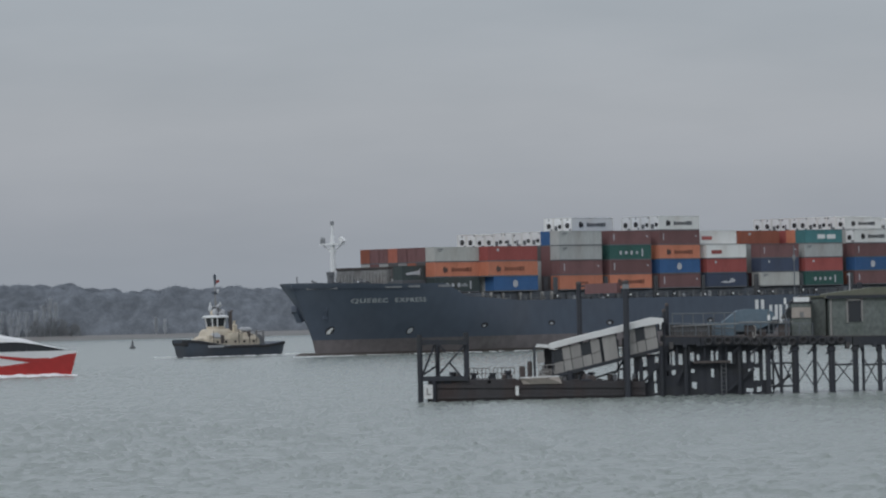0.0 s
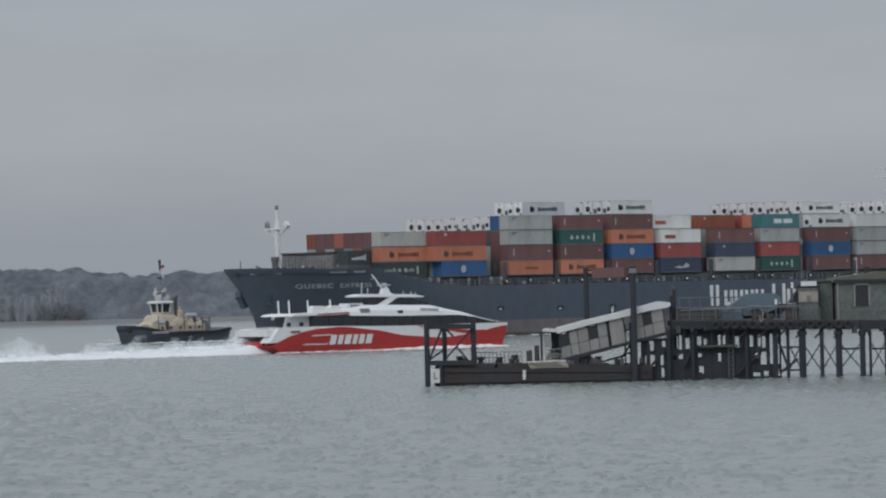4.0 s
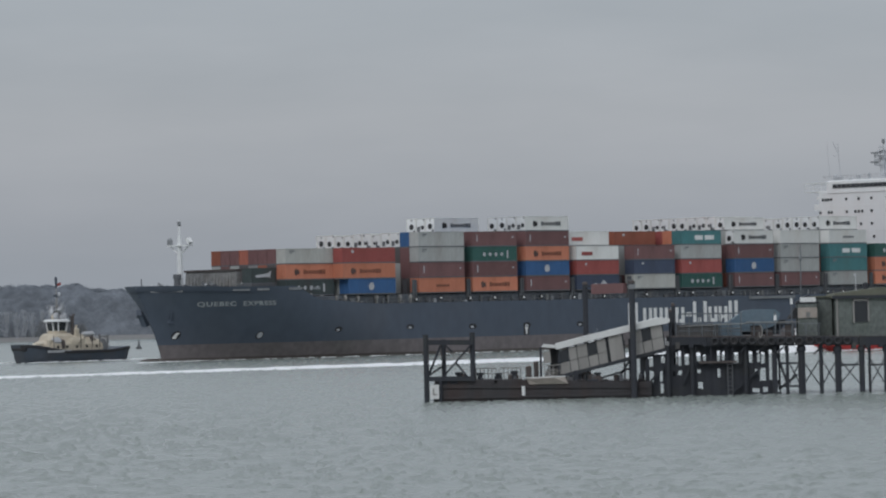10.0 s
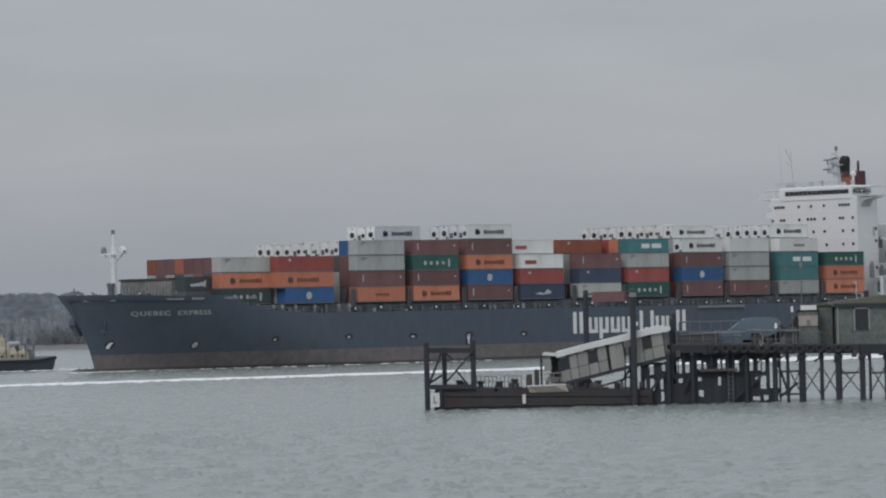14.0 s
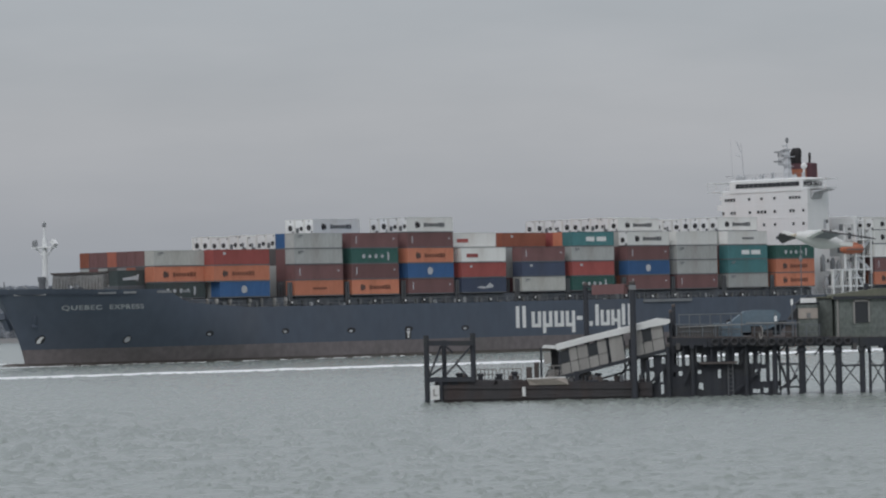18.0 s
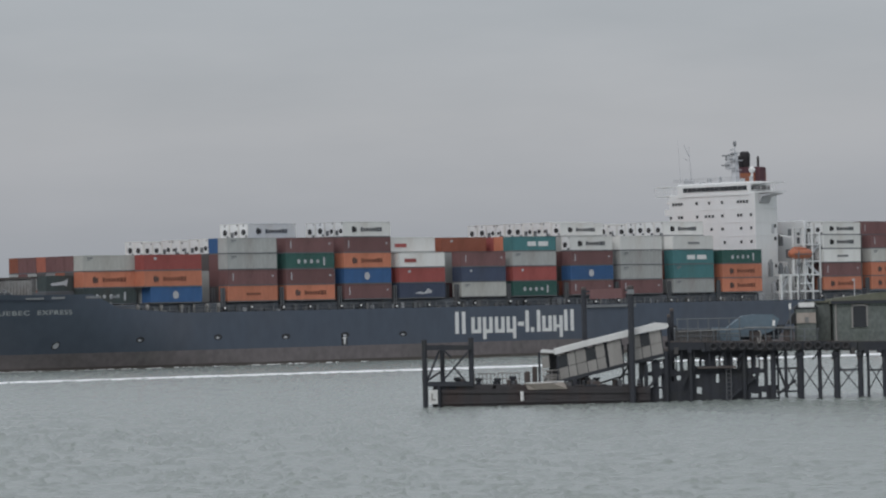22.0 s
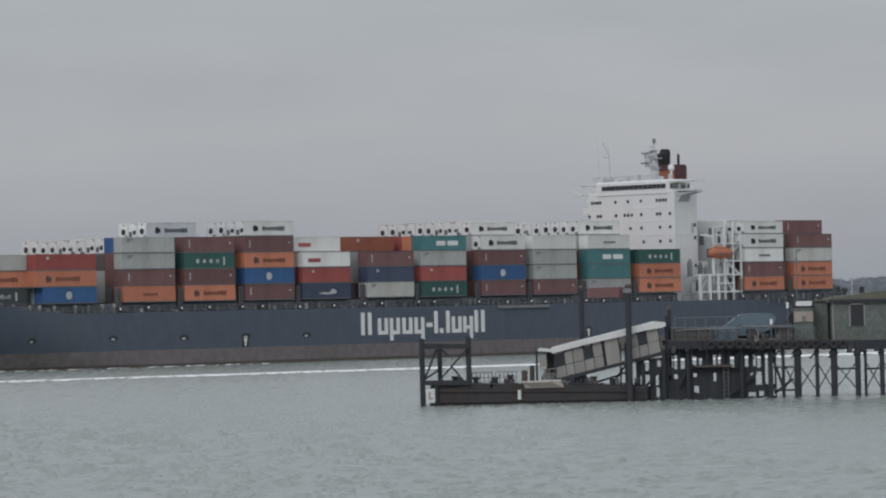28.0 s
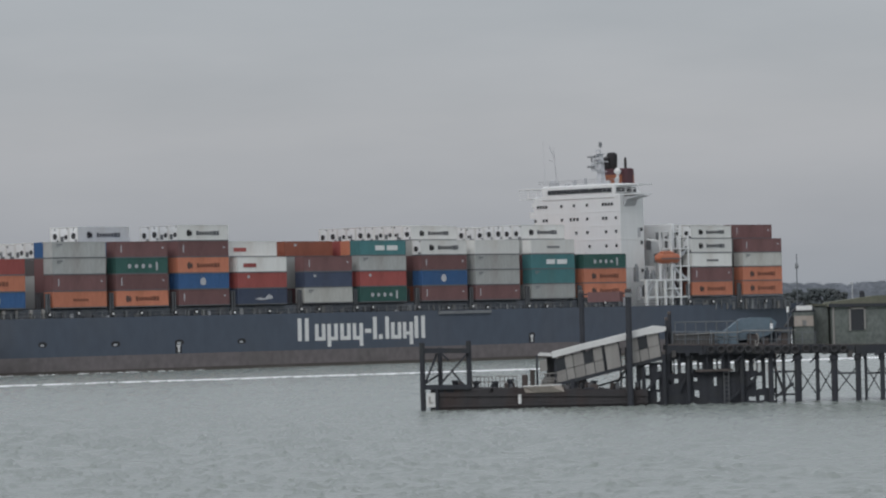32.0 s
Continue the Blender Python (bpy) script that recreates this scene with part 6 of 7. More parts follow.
for y in (372.6, 375.2):
    part("floor_beam", Geo().beam((9.2, y, along(9.2)[0]), (19.0, y, along(19.0)[0]), 0.18, 0.3), M["timber"], gang)
part("floor", Geo().prism([(9.4, along(9.4)[0] + 0.05), (19.0, along(19)[0] + 0.05), (19.0, along(19)[0] + 0.16), (9.4, along(9.4)[0] + 0.16)], "y", 372.6, 375.2), M["timber_brown"], gang)
xs = [9.95, 10.75, 11.45, 12.35, 13.15, 13.95, 14.15, 15.35]
xs2 = [16.15, 17.0, 17.75, 18.75]
for seq in (xs, xs2):
    for a, b in zip(seq, seq[1:]):
        if b - a < 0.3:
            continue
        lo_a, hi_a = along(a)
        lo_b, hi_b = along(b)
        mid = 0.50
        ma, mb_ = lo_a + (hi_a - lo_a) * mid, lo_b + (hi_b - lo_b) * mid
        tall = abs(a - 14.15) < 0.01
        openp = abs(a - 9.95) < 0.01 or abs(a - 12.35) < 0.01 or abs(a - 17.0) < 0.01
        for y in (372.6, 375.2):
            if tall:
                part("panel", Geo().prism(quad(a + 0.03, lo_a + 0.1, b - 0.03, lo_b + 0.1, b - 0.03, hi_b - 0.06, a + 0.03, hi_a - 0.06), "y", y - 0.04, y + 0.04), M["panel"], gang)
                continue
            part("panel", Geo().prism(quad(a + 0.03, lo_a + 0.1, b - 0.03, lo_b + 0.1, b - 0.03, mb_ - 0.03, a + 0.03, ma - 0.03), "y", y - 0.04, y + 0.04), M["panel"], gang)
            if openp:
                part("window", Geo().prism(quad(a + 0.06, ma, b - 0.06, mb_, b - 0.06, hi_b - 0.1, a + 0.06, hi_a - 0.1), "y", y - 0.02, y + 0.02), M["glass"], gang, "dark window opening")
            else:
                part("panel", Geo().prism(quad(a + 0.03, ma + 0.02, b - 0.03, mb_ + 0.02, b - 0.03, hi_b - 0.06, a + 0.03, hi_a - 0.06), "y", y - 0.04, y + 0.04), M["panel"], gang)
for x in xs + xs2:
    for y in (372.62, 375.18):
        part("post", Geo().beam((x, y, along(x)[0]), (x - LEAN * 2.2, y, along(x)[1] + 0.02), 0.07, 0.12), M["timber"], gang)
part("roof", Geo().prism([(9.5, 4.22), (12.5, 4.95), (15.5, 5.55), (17.2, 5.95), (18.9, 6.2), (19.2, 6.35), (19.15, 6.65), (18.2, 6.75), (17.0, 6.45), (14.0, 5.75), (12.0, 5.32), (9.5, 4.72)], "y", 372.3, 375.5), M["roof_white"], gang, "pale weathered curved roof")
part("entrance_hood", Geo().prism([(8.3, 4.45), (9.5, 4.35), (9.55, 4.6), (8.5, 4.7)], "y", 372.4, 375.4), M["roof_white"], gang)
for x in (8.2, 9.7):
    for y in (372.6, 375.2):
        part("hood_post", Geo().beam((x, y, 1.6), (x, y, 4.45), 0.13, 0.13), M["timber"], gang)
part("entrance_screen", Geo().prism([(8.42, 3.05), (9.05, 3.15), (8.98, 4.12), (8.38, 4.0)], "y", 372.56, 372.64), M["panel"], gang)
part("entrance_door", Geo().box(9.02, 9.75, 373.9, 374.0, 1.9, 4.3), M["black"], gang)
stair = part("entrance_steps", Geo().box(8.4, 10.2, 372.8, 373.0, 1.7, 1.9), M["panel"], gang)
for i in range(4):
    part("step", Geo().box(8.5 + 0.1 * i, 10.0, 372.9 + 0.4 * i, 373.3 + 0.4 * i, 1.9 + 0.25 * i, 2.1 + 0.25 * i), M["panel"], stair)
for x in (8.5, 9.2, 9.9, 10.4):
    part("handrail_post", Geo().beam((x, 372.55, 1.6), (x, 372.55, 2.9), 0.06, 0.06), M["panel"], gang)
part("handrail", Geo().beam((8.4, 372.55, 2.9), (10.5, 372.55, 2.95), 0.07, 0.07).beam((8.4, 372.55, 2.4), (10.5, 372.55, 2.45), 0.05, 0.05), M["panel"], gang)
# dark mooring gear heaped under the gangway's foot
for i in range(26):
    x, w, h = 10.3 + 2.9 * rng.random(), rng.uniform(0.12, 0.5), rng.uniform(0.3, 1.05)
    part("mooring_gear", Geo().box(x, x + w, 372.4 + rng.random(), 373.6, 1.3, 1.45 + h * (1 - 0.25 * (x - 10.3) / 2.9), 0.05), rng.choice((M["timber"], M["timber_brown"], M["steel_dark"])), pon, "dark mooring gear")
for a, b in (((12.9, 1.6), (15.4, 2.3)), ((15.3, 1.4), (15.3, 4.9)), ((15.75, 1.4), (15.75, 5.0)), ((15.3, 2.4), (16.3, 2.4)), ((14.6, 1.5), (15.8, 3.2))):
    part("gangway_stay", Geo().beam((a[0], 373.4, a[1]), (b[0], 373.4, b[1]), 0.14, 0.16), M["timber"], gang)

# Guide piles round the gangway
for x, y, h, r in ((16.0, 371.6, 9.9, 0.26), (12.2, 376.5, 9.9, 0.22), (19.25, 373.0, 7.4, 0.14), (19.6, 374.5, 7.9, 0.16)):
    gp = thing("guide_pile", "tall dark guide pile standing in the water by the gangway", "pile", "guide piles")
    part("shaft", Geo().tube((x, y, -3), (x, y, h - 0.2), r, 12), M["timber"], gp)
    part("cap", Geo().turned((x, y, h - 0.2), (0, 0, 1), [(0, r * 1.1), (0.15, r * 1.1), (0.25, r * 0.5)], 12), M["timber_brown"], gp)
gb = thing("guide_beam", "brown cross beam joining the tall guide piles", "beam")
part("beam", Geo().beam((12.85, 375.6, 9.3), (15.45, 372.2, 9.3), 0.4, 0.85), BOX["maroon"], gb, "faded red-brown timber")
part("tie_bar", Geo().beam((12.1, 376.5, 9.55), (16.1, 371.7, 9.55), 0.14, 0.14), M["timber"], gb, "dark tie bar between the pile heads")
part("bolt_plate", Geo().box(15.7, 16.3, 371.3, 371.36, 9.2, 9.6), M["steel_grey"], gb)

# Pier deck on its piles
PW = 9.0
deck = thing("pier_deck", "dark timber pier deck on iron piles", "pier")
part("edge_beam", Geo().prism([(19.3, 4.6), (60, 3.6), (60, 4.15), (19.3, 5.1)], "y", PY + PW - 0.35, PY + PW), M["timber"], deck)
x = 19.3
while x < 60:
    w = rng.uniform(1.6, 3.4)
    z = 5.08 - 0.95 * (x - 19.3) / 40.7 + rng.uniform(-0.05, 0.04)
    part("edge_beam", Geo().prism([(x, z - rng.uniform(0.62, 0.85)), (x + w - 0.06, z - 0.05 - rng.uniform(0.60, 0.82)), (x + w - 0.06, z - 0.04), (x, z)], "y", PY + rng.uniform(-0.05, 0.05), PY + 0.35), rng.choice((M["timber"], M["timber"], M["timber"], M["parapet"])), deck)
    x += w
for i in range(45):
    x = 19.3 + 0.9 * i
    z = 5.1 - 0.95 * (x - 19.3) / 40.7
    part("deck_plank", Geo().box(x, x + 0.84, PY + 0.02, PY + PW, z - 0.06, z + 0.04), M["timber_brown"], deck)
for i in range(34):
    x = 19.6 + 1.15 * i
    if 22.5 < x < 34:
        continue
    z = 4.4 - 0.95 * (x - 19.3) / 40.7
    part("joist_end", Geo().box(x, x + 0.35, PY - 0.12, PY + 1.0, z - rng.uniform(0.1, 0.4), z + 0.2), rng.choice((M["timber"], M["timber"], M["timber"], M["parapet"])), deck)
pile_spec = [(28.07, 0.10), (29.03, 0.14), (30.25, 0.30), (31.9, 0.17), (33.34, 0.28), (35.35, 0.24), (36.0, 0.12), (37.4, 0.2), (39.4, 0.28), (42, 0.2), (44.5, 0.28), (47.5, 0.2), (50.5, 0.28), (54, 0.24), (58, 0.24)]
pile_spec += [(20.25, 0.1), (21.1, 0.2), (22.9, 0.2), (24.3, 0.18), (25.5, 0.24)]
for x, r in pile_spec:
    top = 4.3 - 0.95 * (x - 19.3) / 40.7
    for dy in ((1.4,) if x < 28 else (0.3, 8.4)):
        part("pier_leg", Geo().tube((x * (PY + dy) / PY, PY + dy, -3), (x * (PY + dy) / PY, PY + dy, top), r, 10), M["timber"], deck)
    if x < 28:
        continue
    part("pile_collar", Geo().turned((x, PY + 0.3, top - 0.5), (0, 0, 1), [(0, r * 1.05), (0.12, r * 1.35), (0.35, r * 1.35), (0.45, r * 1.05)], 10), M["timber"], deck)
for a, b in ((29.03, 30.25), (30.25, 31.9), (31.9, 33.34), (33.34, 35.35), (36.0, 37.4), (37.4, 39.4), (39.4, 42), (42, 44.5), (44.5, 47.5), (47.5, 50.5)):
    for y in (PY + 0.3,):
        part("brace", Geo().tube((a, y, 0.5), (b, y, 3.0), 0.055, 6), M["timber"], deck)
        part("brace", Geo().tube((a, y + 0.1, 3.0), (b, y + 0.1, 0.5), 0.055, 6), M["timber"], deck)
for a, b, z in ((33.34, 35.35, 2.35), (36.0, 39.4, 2.3), (28.0, 30.25, 0.65), (28.0, 30.2, 2.6)):
    part("tie", Geo().beam((a, PY + 0.3, z), (b, PY + 0.3, z), 0.12, 0.16), M["timber"], deck)
# Landing stage: a heavy timber wall below the deck at the seaward end, with small openings
stage = thing("landing_stage", "dark boarded timber landing stage under the pier head", "landing stage")
GAPS = ((19.45, 19.75, 2.7, 3.75), (19.85, 20.1, 2.6, 3.8), (20.4, 20.75, 2.7, 3.6), (21.4, 21.75, 2.95, 3.7), (21.95, 22.2, 2.95, 3.5), (23.1, 23.4, 2.95, 3.8), (23.55, 23.8, 2.95, 3.75), (24.6, 24.95, 2.7, 3.6),
        (25.85, 26.15, 2.7, 3.65), (26.55, 26.8, 2.7, 3.7), (26.9, 27.2, 2.6, 3.6), (27.55, 27.8, 1.2, 3.75), (28.1, 28.35, 1.2, 3.7),
        (16.95, 17.05, 1.1, 2.2), (17.2, 17.75, 1.3, 2.2), (18.25, 18.5, 1.3, 2.2), (18.3, 18.55, 0.3, 1.1), (17.3, 17.7, 2.6, 3.4), (18.4, 18.7, 2.9, 3.4),
        (19.3, 19.6, 1.75, 2.15), (19.8, 20.15, 1.85, 2.2), (21.45, 21.75, 1.9, 2.25), (23.1, 23.4, 1.55, 2.25), (26.3, 26.55, 1.75, 2.15), (26.75, 27.25, 1.15, 2.25),
        (21.5, 21.9, 0.6, 1.15), (26.1, 26.7, 0.15, 0.5), (27.0, 27.4, 0.2, 0.6), (28.0, 28.4, 0.2, 0.8))
edges = sorted({16.6, 28.5} | {v for gap in GAPS for v in gap[:2]})
for x0, x1 in zip(edges, edges[1:]):
    n = max(1, round((x1 - x0) / 0.26))
    for i in range(n):
        x, w = x0 + (x1 - x0) * i / n, (x1 - x0) / n
        top = 4.78 - 0.95 * (x - 19.3) / 40.7 - (0.0 if x > 19.2 else 1.2)
        z = -1.5
        for a, b in sorted((a, b) for p, q, a, b in GAPS if p < x + w / 2 < q) + [(top, top)]:
            a, b = a + rng.uniform(-0.05, 0.05), b + rng.uniform(-0.05, 0.05)
            if a - z > 0.06:
                part("board", Geo().box(x, x + w + 0.006, PY + 0.85 + rng.uniform(0, 0.08), PY + 1.0, z, a), M["timber"], stage)
            z = max(z, b)
for a, b in (((28.3, 0.4), (29.9, 1.6)), ((20.2, 1.2), (20.9, 2.6)), ((24.4, 0.3), (26.8, 2.2)), ((28.2, 3.4), (29.0, 1.0)), ((16.8, 0.6), (18.6, 2.6)), ((25.0, 2.6), (25.7, 4.0))):
    part("strut", Geo().beam((a[0], PY + 0.55, a[1]), (b[0], PY + 0.55, b[1]), 0.14, 0.2), M["timber"], stage)
for x, z0, z1 in ((17.2, -1, 3.2), (18.95, -1, 4.3), (21.0, -1, 4.4), (25.55, -1, 4.4), (27.95, -1, 4.3)):
    part("fender_post", Geo().tube((x, PY + 0.4, z0), (x, PY + 0.4, z1), 0.17, 8), M["timber"], stage)
ladder_ = part("ladder", Geo().beam((24.0, PY + 0.5, -0.5), (24.0, PY + 0.5, 2.9), 0.07, 0.07).beam((24.4, PY + 0.5, -0.5), (24.4, PY + 0.5, 2.9), 0.07, 0.07), M["steel_dark"], stage)
for i in range(8):
    part("rung", Geo().beam((24.0, PY + 0.5, 0.1 + 0.36 * i), (24.4, PY + 0.5, 0.1 + 0.36 * i), 0.05, 0.05), M["steel_dark"], ladder_)
part("brown_platform", Geo().box(21.6, 24.8, PY + 0.2, PY + 2.4, 2.75, 2.92), M["timber_brown"], stage)
for x in (20.25, 21.3, 22.6, 23.95, 24.45):
    part("platform_post", Geo().beam((x, PY + 0.3, 2.6), (x, PY + 0.3, 4.4), 0.12, 0.12), M["timber"], stage)
for i in range(15):
    x = 22.9 + 0.80 * i + rng.uniform(-0.08, 0.08)
    z = 5.1 - 0.95 * (x - 19.3) / 40.7 - 0.38 + rng.uniform(-0.06, 0.06)
    part("tyre_fender", Geo().turned((x, PY - 0.14, z), (0, -1, 0), [(0.0, 0.26), (0.0, 0.34), (0.08, 0.38), (0.18, 0.36), (0.22, 0.28), (0.16, 0.17), (0.02, 0.16)], 14), M["black"], deck, "black tyre fender on the deck edge", True)
for i in range(7):
    x = 23.3 + 1.6 * i
    z = 4.1 - 0.95 * (x - 19.3) / 40.7
    part("under_strut", Geo().beam((x, PY + 0.1, z - 0.5), (x + 0.7, PY + 0.1, z + 0.15), 0.12, 0.14), M["timber"], deck)
rope = thing("hanging_hose", "pale hose looped over the pier edge", "hose")
g = Geo()
pts = [(26.75, 5.9), (26.9, 5.75), (26.95, 5.4), (26.9, 5.05), (26.78, 4.8), (26.68, 5.0), (26.7, 5.3)]
for (xa, za), (xb, zb) in zip(pts, pts[1:]):
    g.tube((xa, PY - 0.42, za), (xb, PY - 0.42, zb), 0.05, 6)
part("loop", g, M["panel"], rope)
part("hook", Geo().beam((26.75, PY - 0.45, 5.88), (26.75, PY + 0.3, 5.88), 0.06, 0.06), M["rail"], rope)

# Railing along the pier head
rail = thing("pier_railing", "grey metal railing along the pier head", "railing")


def deck_z(x):
    return 5.1 - 0.95 * (x - 19.3) / 40.7


for y in (PY + 0.3, PY + PW - 0.4):
    for h in (0.45, 1.08):
        part("rail", Geo().tube((19.6, y, deck_z(19.6) + h), (32.0, y, deck_z(32) + h), 0.035, 6), M["rail"], rail)
    for i in range(12):
        x = 19.7 + 1.1 * i
        part("post", Geo().tube((x, y, deck_z(x)), (x, y, deck_z(x) + 1.12), 0.05, 6), M["rail"], rail)
for i in range(7):
    x = 19.95 + 0.88 * i
    part("tall_post", Geo().tube((x, PY + 0.45, deck_z(x)), (x, PY + 0.45, 7.0), 0.05, 6), M["rail"], rail)
part("top_tube", Geo().tube((19.9, PY + 0.45, 6.98), (25.3, PY + 0.45, 6.95), 0.06, 6), M["rail"], rail)
part("pale_rail", Geo().tube((19.95, PY + 0.24, 5.93), (25.6, PY + 0.24, 6.05), 0.05, 6), M["bulwark"], rail, "pale worn rail")
for i in range(16):
    x = 19.7 + 0.225 * i
    part("parapet_board", Geo().box(x, x + 0.205, PY + 0.36, PY + 0.40, deck_z(x), 6.05 + rng.uniform(-0.06, 0.06)), M["parapet"], rail)
part("pale_top_rail", Geo().tube((25.6, PY + 0.22, 6.14), (30.2, PY + 0.22, 6.08), 0.055, 6), M["bulwark"], rail, "pale worn top rail")
# Tarpaulined boat, stacked things
tb = thing("tarpaulin_covered_boat", "boat on the pier under a faded blue tarpaulin", "boat")
part("cover", Geo().prism([(23.7, 5.3), (24.3, 6.2), (25.6, 7.15), (26.6, 7.25), (28.2, 7.2), (28.7, 6.8), (28.3, 5.9), (27.0, 5.35)], "y", PY + 1.6, PY + 4.2), M["tarp"], tb, "faded blue tarpaulin")
part("hull", Geo().loft([[(24.4, PY + 1.9, 6.0), (29.2, PY + 1.9, 6.3), (29.2, PY + 3.9, 6.3), (24.4, PY + 3.9, 6.0)], [(25.2, PY + 2.6, 5.1), (28.6, PY + 2.6, 5.1), (28.6, PY + 3.2, 5.1), (25.2, PY + 3.2, 5.1)]]), M["tug_navy"], tb)
ts = thing("tarpaulin_bundle", "low stack of goods under faded blue sheeting", "tarpaulin")
part("sheet", Geo().prism([(22.9, 5.1), (25.4, 5.0), (25.1, 6.15), (23.0, 6.22)], "y", PY + 0.8, PY + 2.2), M["tarp"], ts)
part("rope", Geo().tube((23.2, PY + 0.78, 5.7), (25.2, PY + 0.78, 5.65), 0.04, 6), M["panel"], ts)
for x, w, h in ((26.1, 0.9, 0.9), (27.3, 0.6, 0.6), (29.0, 0.8, 1.0)):
    cr = thing("crate", "dark weathered crate on the pier", "crate", "crates on the pier")
    z = deck_z(x + w)
    part("body", Geo().box(x, x + w, PY + 0.7, PY + 1.5, z, z + h, 0.04), M["timber_brown"], cr)
    part("lid", Geo().box(x - 0.04, x + w + 0.04, PY + 0.66, PY + 1.54, z + h, z + h + 0.06), M["timber"], cr)
ls = thing("life_ring_stand", "white post with a life-ring box on the pier", "post")
part("post", Geo().tube((28.1, PY + 0.25, 4.85), (28.1, PY + 0.25, 7.0), 0.06, 8), M["rail"], ls)
part("box", Geo().box(28.0, 28.22, PY + 0.1, PY + 0.25, 6.25, 6.7), M["white"], ls)
# Kiosk
ko = thing("kiosk", "small pale kiosk with a dark pitched roof on the pier", "kiosk")
part("wall", Geo().box(30.1, 31.75, PY + 1.0, PY + 3.2, 4.8, 7.6), M["house"], ko)
part("counter_front", Geo().box(30.12, 31.75, PY + 0.90, PY + 1.0, 6.40, 7.28), M["beige"], ko, "pale beige front")
part("hatch", Geo().box(30.8, 31.15, PY + 0.86, PY + 0.90, 6.44, 6.9), M["bulwark"], ko, "small grey hatch")
part("sign", Geo().box(30.3, 31.65, PY + 0.85, PY + 0.95, 7.75, 8.15), M["white"], ko, "blank white board")
part("roof", Geo().prism([(29.9, 7.6), (32.0, 7.6), (31.9, 7.75), (31.0, 8.35), (30.0, 7.75)], "y", PY + 0.95, PY + 3.4), M["timber"], ko)
part("awning", Geo().prism([(29.3, 6.35), (30.15, 6.35), (30.1, 7.25), (29.95, 7.3)], "y", PY + 1.2, PY + 3.0), M["black"], ko)
fp = thing("flagpole", "thin pale pole standing on the pier", "pole")
part("pole", Geo().tube((30.62, PY + 3.8, 4.8), (30.68, PY + 3.8, 12.6), 0.07, 8, 0.04), M["rail"], fp)
part("fitting", Geo().turned((30.67, PY + 3.8, 11.3), (0, 0, 1), [(0, 0.1), (0.2, 0.16), (0.5, 0.1)], 8), M["steel_grey"], fp)
# Pier buildings
ph = thing("pier_house", "weathered grey-green boarded pier house with a mossy roof", "building")
part("wall", Geo().box(33.3, 60, PY + 0.4, PY + 7.6, 4.0, 8.0), M["house"], ph)
for i in range(13):
    z = 4.75 + 0.27 * i
    part("board", Geo().box(33.24, 60, PY + 0.34, PY + 0.42, z, z + 0.25), M["house"], ph)
part("roof", Geo().prism([(33.0, 8.0), (60, 8.0), (60, 9.0), (37.0, 8.85), (35.0, 8.6), (33.2, 8.4)], "y", PY + 0.1, PY + 8.0), M["moss"], ph, "mossy olive roof")
part("fascia", Geo().beam((33.0, PY + 0.08, 8.1), (60, PY + 0.08, 7.95), 0.1, 0.25), M["timber"], ph)
wf = part("window_frame", Geo().box(34.72, 34.86, PY + 0.2, PY + 0.36, 5.9, 8.0).box(35.98, 36.12, PY + 0.2, PY + 0.36, 6.0, 8.0).box(34.72, 36.12, PY + 0.2, PY + 0.36, 7.75, 7.9), M["panel"], ph, "pale window frame")
part("pane", Geo().box(34.86, 35.98, PY + 0.28, PY + 0.35, 5.95, 7.75), M["glass"], wf)
part("drainpipe", Geo().tube((33.4, PY + 0.3, 4.6), (33.4, PY + 0.3, 8.1), 0.09, 8), M["panel"], ph)
part("vent_box", Geo().box(35.95, 36.35, PY + 3.0, PY + 3.5, 8.5, 9.3, 0.05), M["timber"], ph)
part("roof_post", Geo().tube((35.2, PY + 2.0, 8.5), (35.2, PY + 2.0, 10.1), 0.04, 8).box(35.0, 35.2, PY + 1.95, PY + 2.05, 9.9, 10.05), M["ferry_pale"], ph, "thin pale post on the roof")
pa = thing("pier_shed", "low grey-green shed between kiosk and pier house", "building")
part("wall", Geo().box(31.75, 33.15, PY + 2.6, PY + 7.0, 4.4, 8.1), M["house"], pa)
part("roof", Geo().box(31.6, 33.3, PY + 2.4, PY + 7.2, 8.1, 8.25), M["moss"], pa)
lp = thing("lamp_post", "short white post with a light on the pier", "lamp post")
part("post", Geo().tube((29.55, PY + 0.6, 4.85), (29.55, PY + 0.6, 7.6), 0.06, 8), M["rail"], lp)
part("light", Geo().box(29.45, 29.65, PY + 0.5, PY + 0.7, 7.6, 8.1), M["white"], lp)

# ---------- gull passing close to the camera ----------
gull = thing("gull", "white and grey gull flapping past", "gull")
part("body", Geo().turned((-0.20, 0, 0), (1, 0, 0.06), [(-0.08, 0.03), (-0.02, 0.046), (0.05, 0.064), (0.12, 0.074), (0.20, 0.074), (0.29, 0.055), (0.33, 0.042), (0.37, 0.038), (0.40, 0.018)], 12), M["gull_white"], gull, "", True)
part("bill", Geo().turned((0.20, 0, 0.025), (1, 0, -0.15), [(0, 0.014), (0.04, 0.009), (0.055, 0.002)], 8), M["cream"], gull)
part("tail", Geo().prism([(-0.22, -0.035), (-0.22, 0.035), (-0.35, 0.075), (-0.35, -0.075)], "z", -0.022, 0.012), M["gull_white"], gull)
WRIST = 0.27


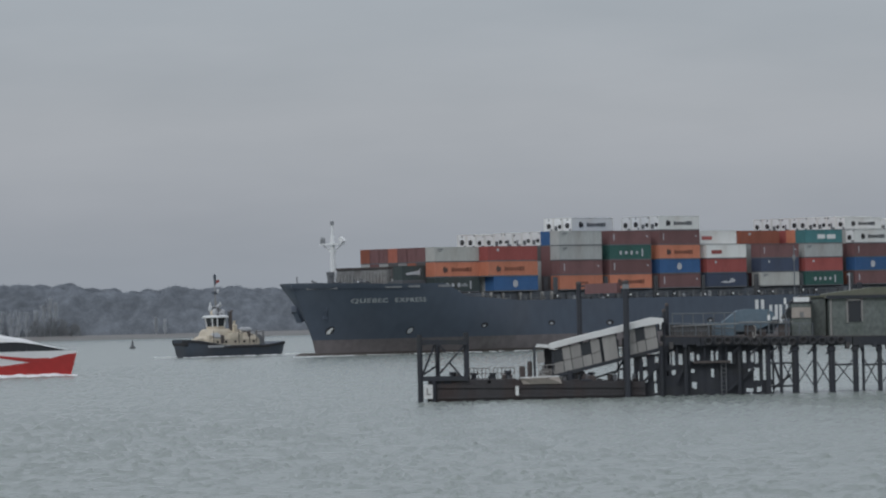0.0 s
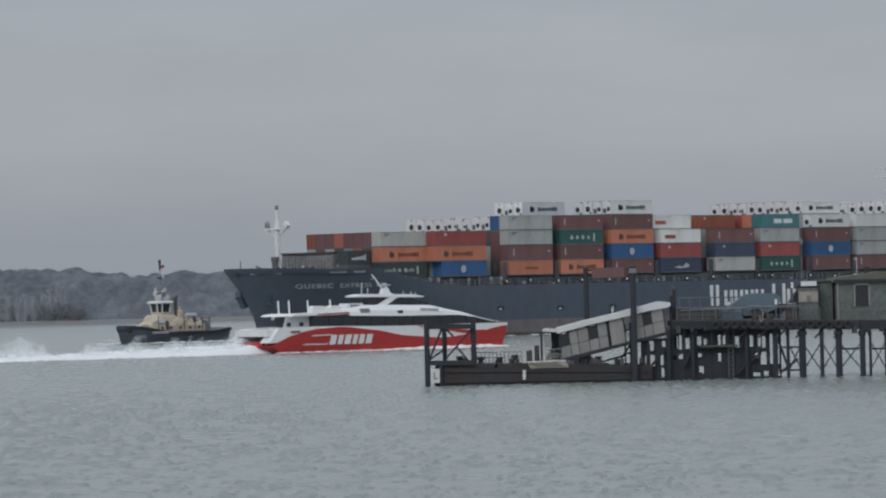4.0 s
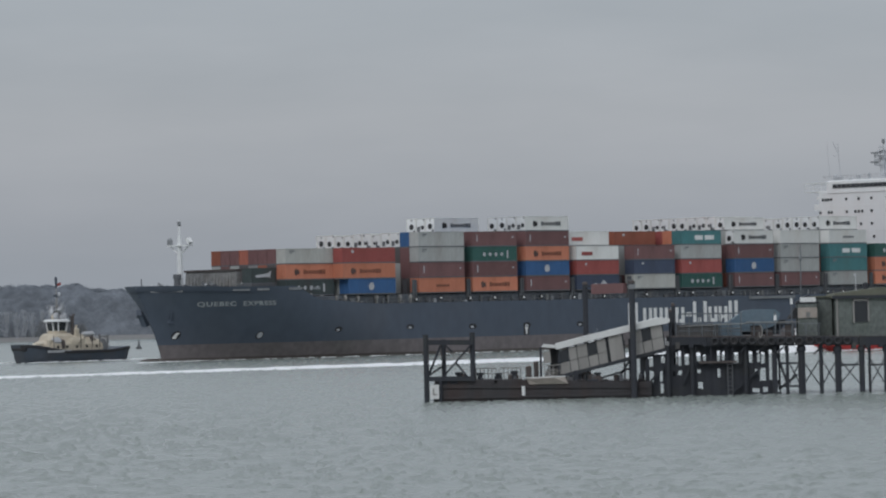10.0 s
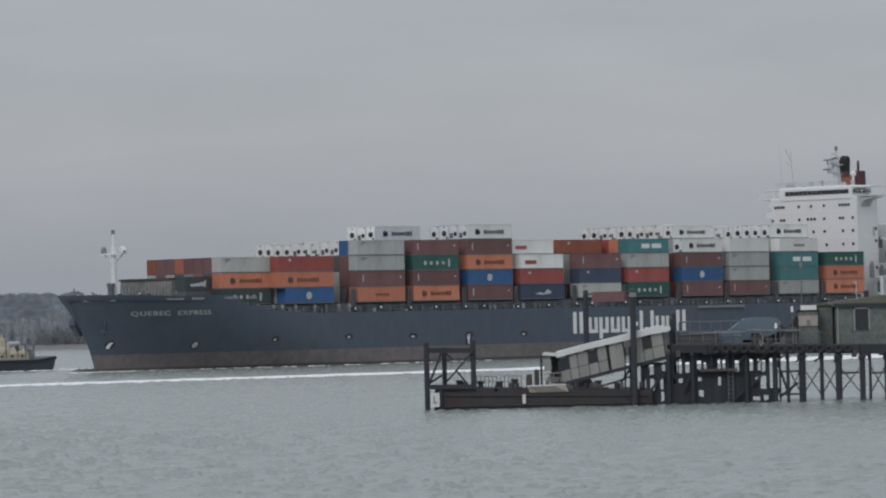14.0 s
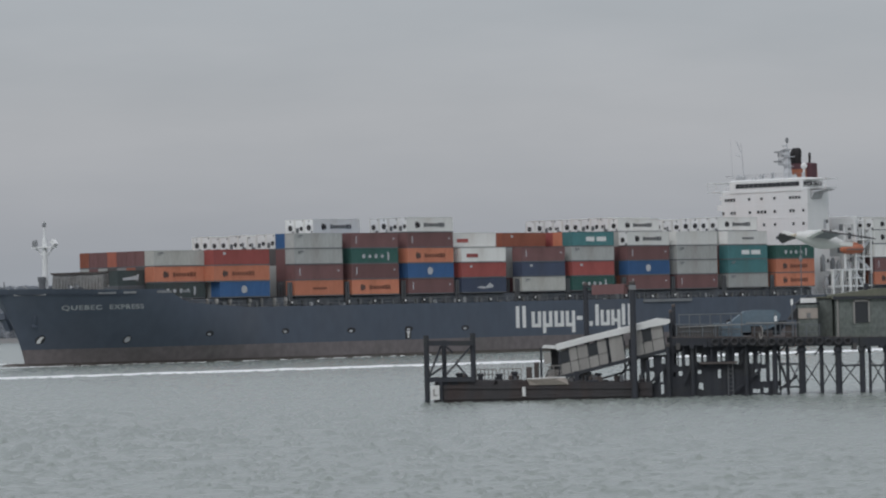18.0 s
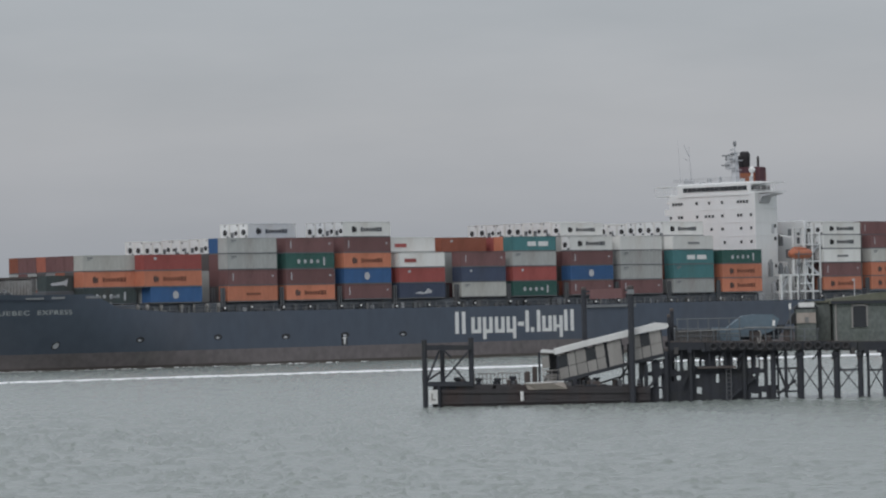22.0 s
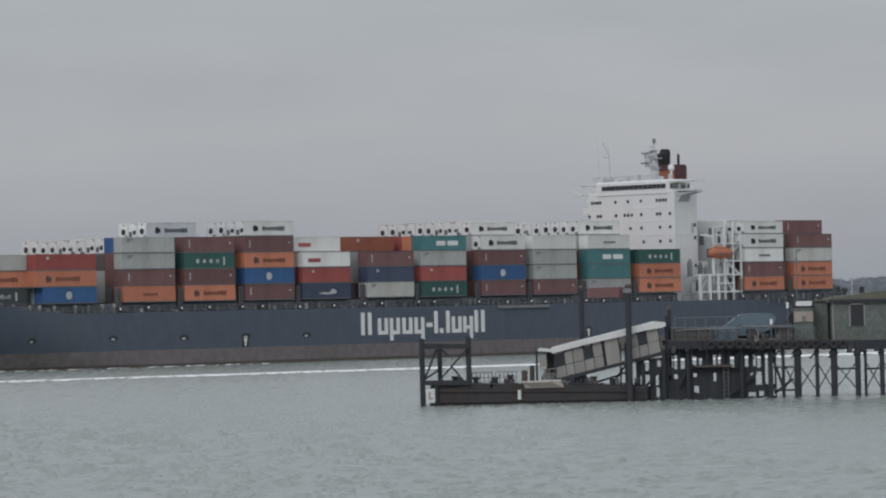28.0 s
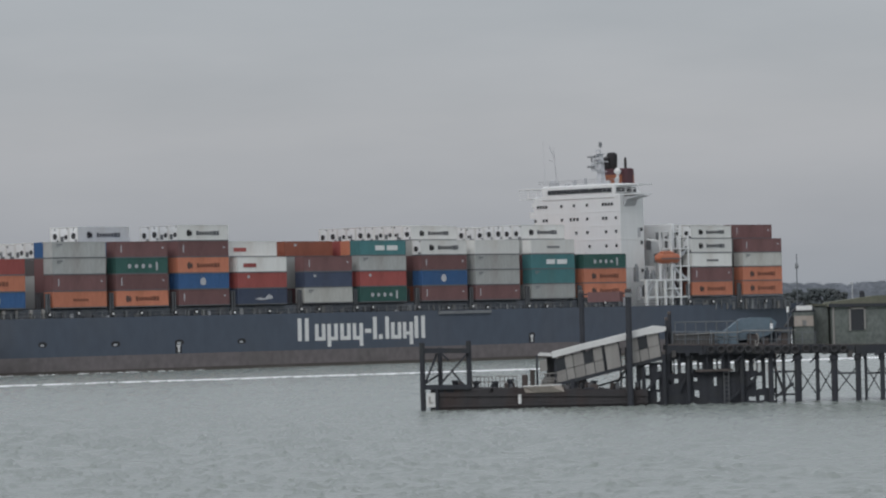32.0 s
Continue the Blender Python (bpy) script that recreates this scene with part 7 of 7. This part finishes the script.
def gull_wing(side):
    """An arm hinged at the shoulder, and on it a hand hinged at the wrist."""
    def blade(rows):
        return Geo().loft([[(x0, side * y, 0.012), (x1, side * y, 0.006), (x1, side * y, 0.0), (x0, side * y, 0.0)] for x0, x1, y in rows])
    arm = part("wing", blade(((0.09, -0.10, 0.03), (0.11, -0.10, 0.14), (0.13, -0.09, WRIST))), M["gull_grey"], gull, "grey upper wing")
    part("wing_edge", Geo().loft([[(x + 0.025, side * y, 0.015), (x - 0.025, side * y, 0.018), (x - 0.025, side * y, -0.004), (x + 0.025, side * y, -0.004)] for x, y in ((0.09, 0.03), (0.11, 0.14), (0.13, WRIST))]), M["gull_white"], arm, "white leading edge")
    hand = part("wing_hand", blade(((0.13, -0.09, 0.0), (0.11, -0.10, 0.10), (0.03, -0.11, 0.22), (-0.06, -0.13, 0.32), (-0.13, -0.15, 0.38))), M["gull_dark"], arm, "dark outer wing")
    hand.location = (0, side * WRIST, 0)
    return arm, hand


gull_wings = (gull_wing(1), gull_wing(-1))


# ---------- what moves ----------
def motions():
    times = [4.0 * i for i in range(9)]
    for ob, m in SHIP:
        walk(ob, [(t, ship_pose(t) @ m) for t in times])
    for ob in FERRY:
        walk(ob, [(t, ferry_pose(t)) for t in [2.0 * i for i in range(17)]])
    # the hanging spray drifts, and falls behind the ferry
    drift = [(0.0, 0.0), (2.0, 2.0), (4.0, 4.0), (6.0, 6.05), (7.0, 6.8), (8.0, 7.45), (9.0, 8.45), (10.0, 9.6), (12.0, 12.0), (14.0, 14.0), (18.0, 18.0), (22.0, 22.0), (27.0, 27.0), (32.0, 32.0)]
    for ob in SPRAY:
        walk(ob, [(t, ferry_pose(late)) for t, late in drift])
    for ob in (tug, tug_wash):
        walk(ob, [(t, tug_pose(t)) for t in times])
    walk(water, [(t, pose(-0.35 * t, 0.25 * t, 0)) for t in (0.0, 16.0, 32.0)])
    # the gull crosses from the pier side to open water
    path = []
    for t, x, z in [(0.0, 150.0, 9.0), (10.0, 72.0, 8.6), (17.5, 7.5, 7.85), (18.0, 3.14, 8.05), (18.1, 2.22, 8.27), (18.3, 0.74, 8.52), (18.5, -1.03, 8.82), (18.7, -2.87, 8.86), (19.2, -7.6, 9.3), (24.0, -48.0, 12.0), (32.0, -115.0, 18.0)]:
        path.append((t, pose(x, 37.0, z, 0, -6, 212)))
    walk(gull, path)
    beats = [(0.0, 10, -15), (17.8, 20, -15), (18.0, 12, -20), (18.1, 10, -48), (18.2, 42, -80), (18.3, 52, -12), (18.4, 8, -15), (18.5, 0, -50), (18.6, 42, -80), (18.7, 45, -10), (18.8, 0, -30), (19.2, 15, -15), (32.0, 10, -15)]
    for side, (arm, hand) in zip((1, -1), gull_wings):
        walk(arm, [(t, pose(0, 0, 0, a * side, 0, 0)) for t, a, b in beats])
        walk(hand, [(t, pose(0, side * WRIST, 0, b * side, 0, 0)) for t, a, b in beats])


motions()
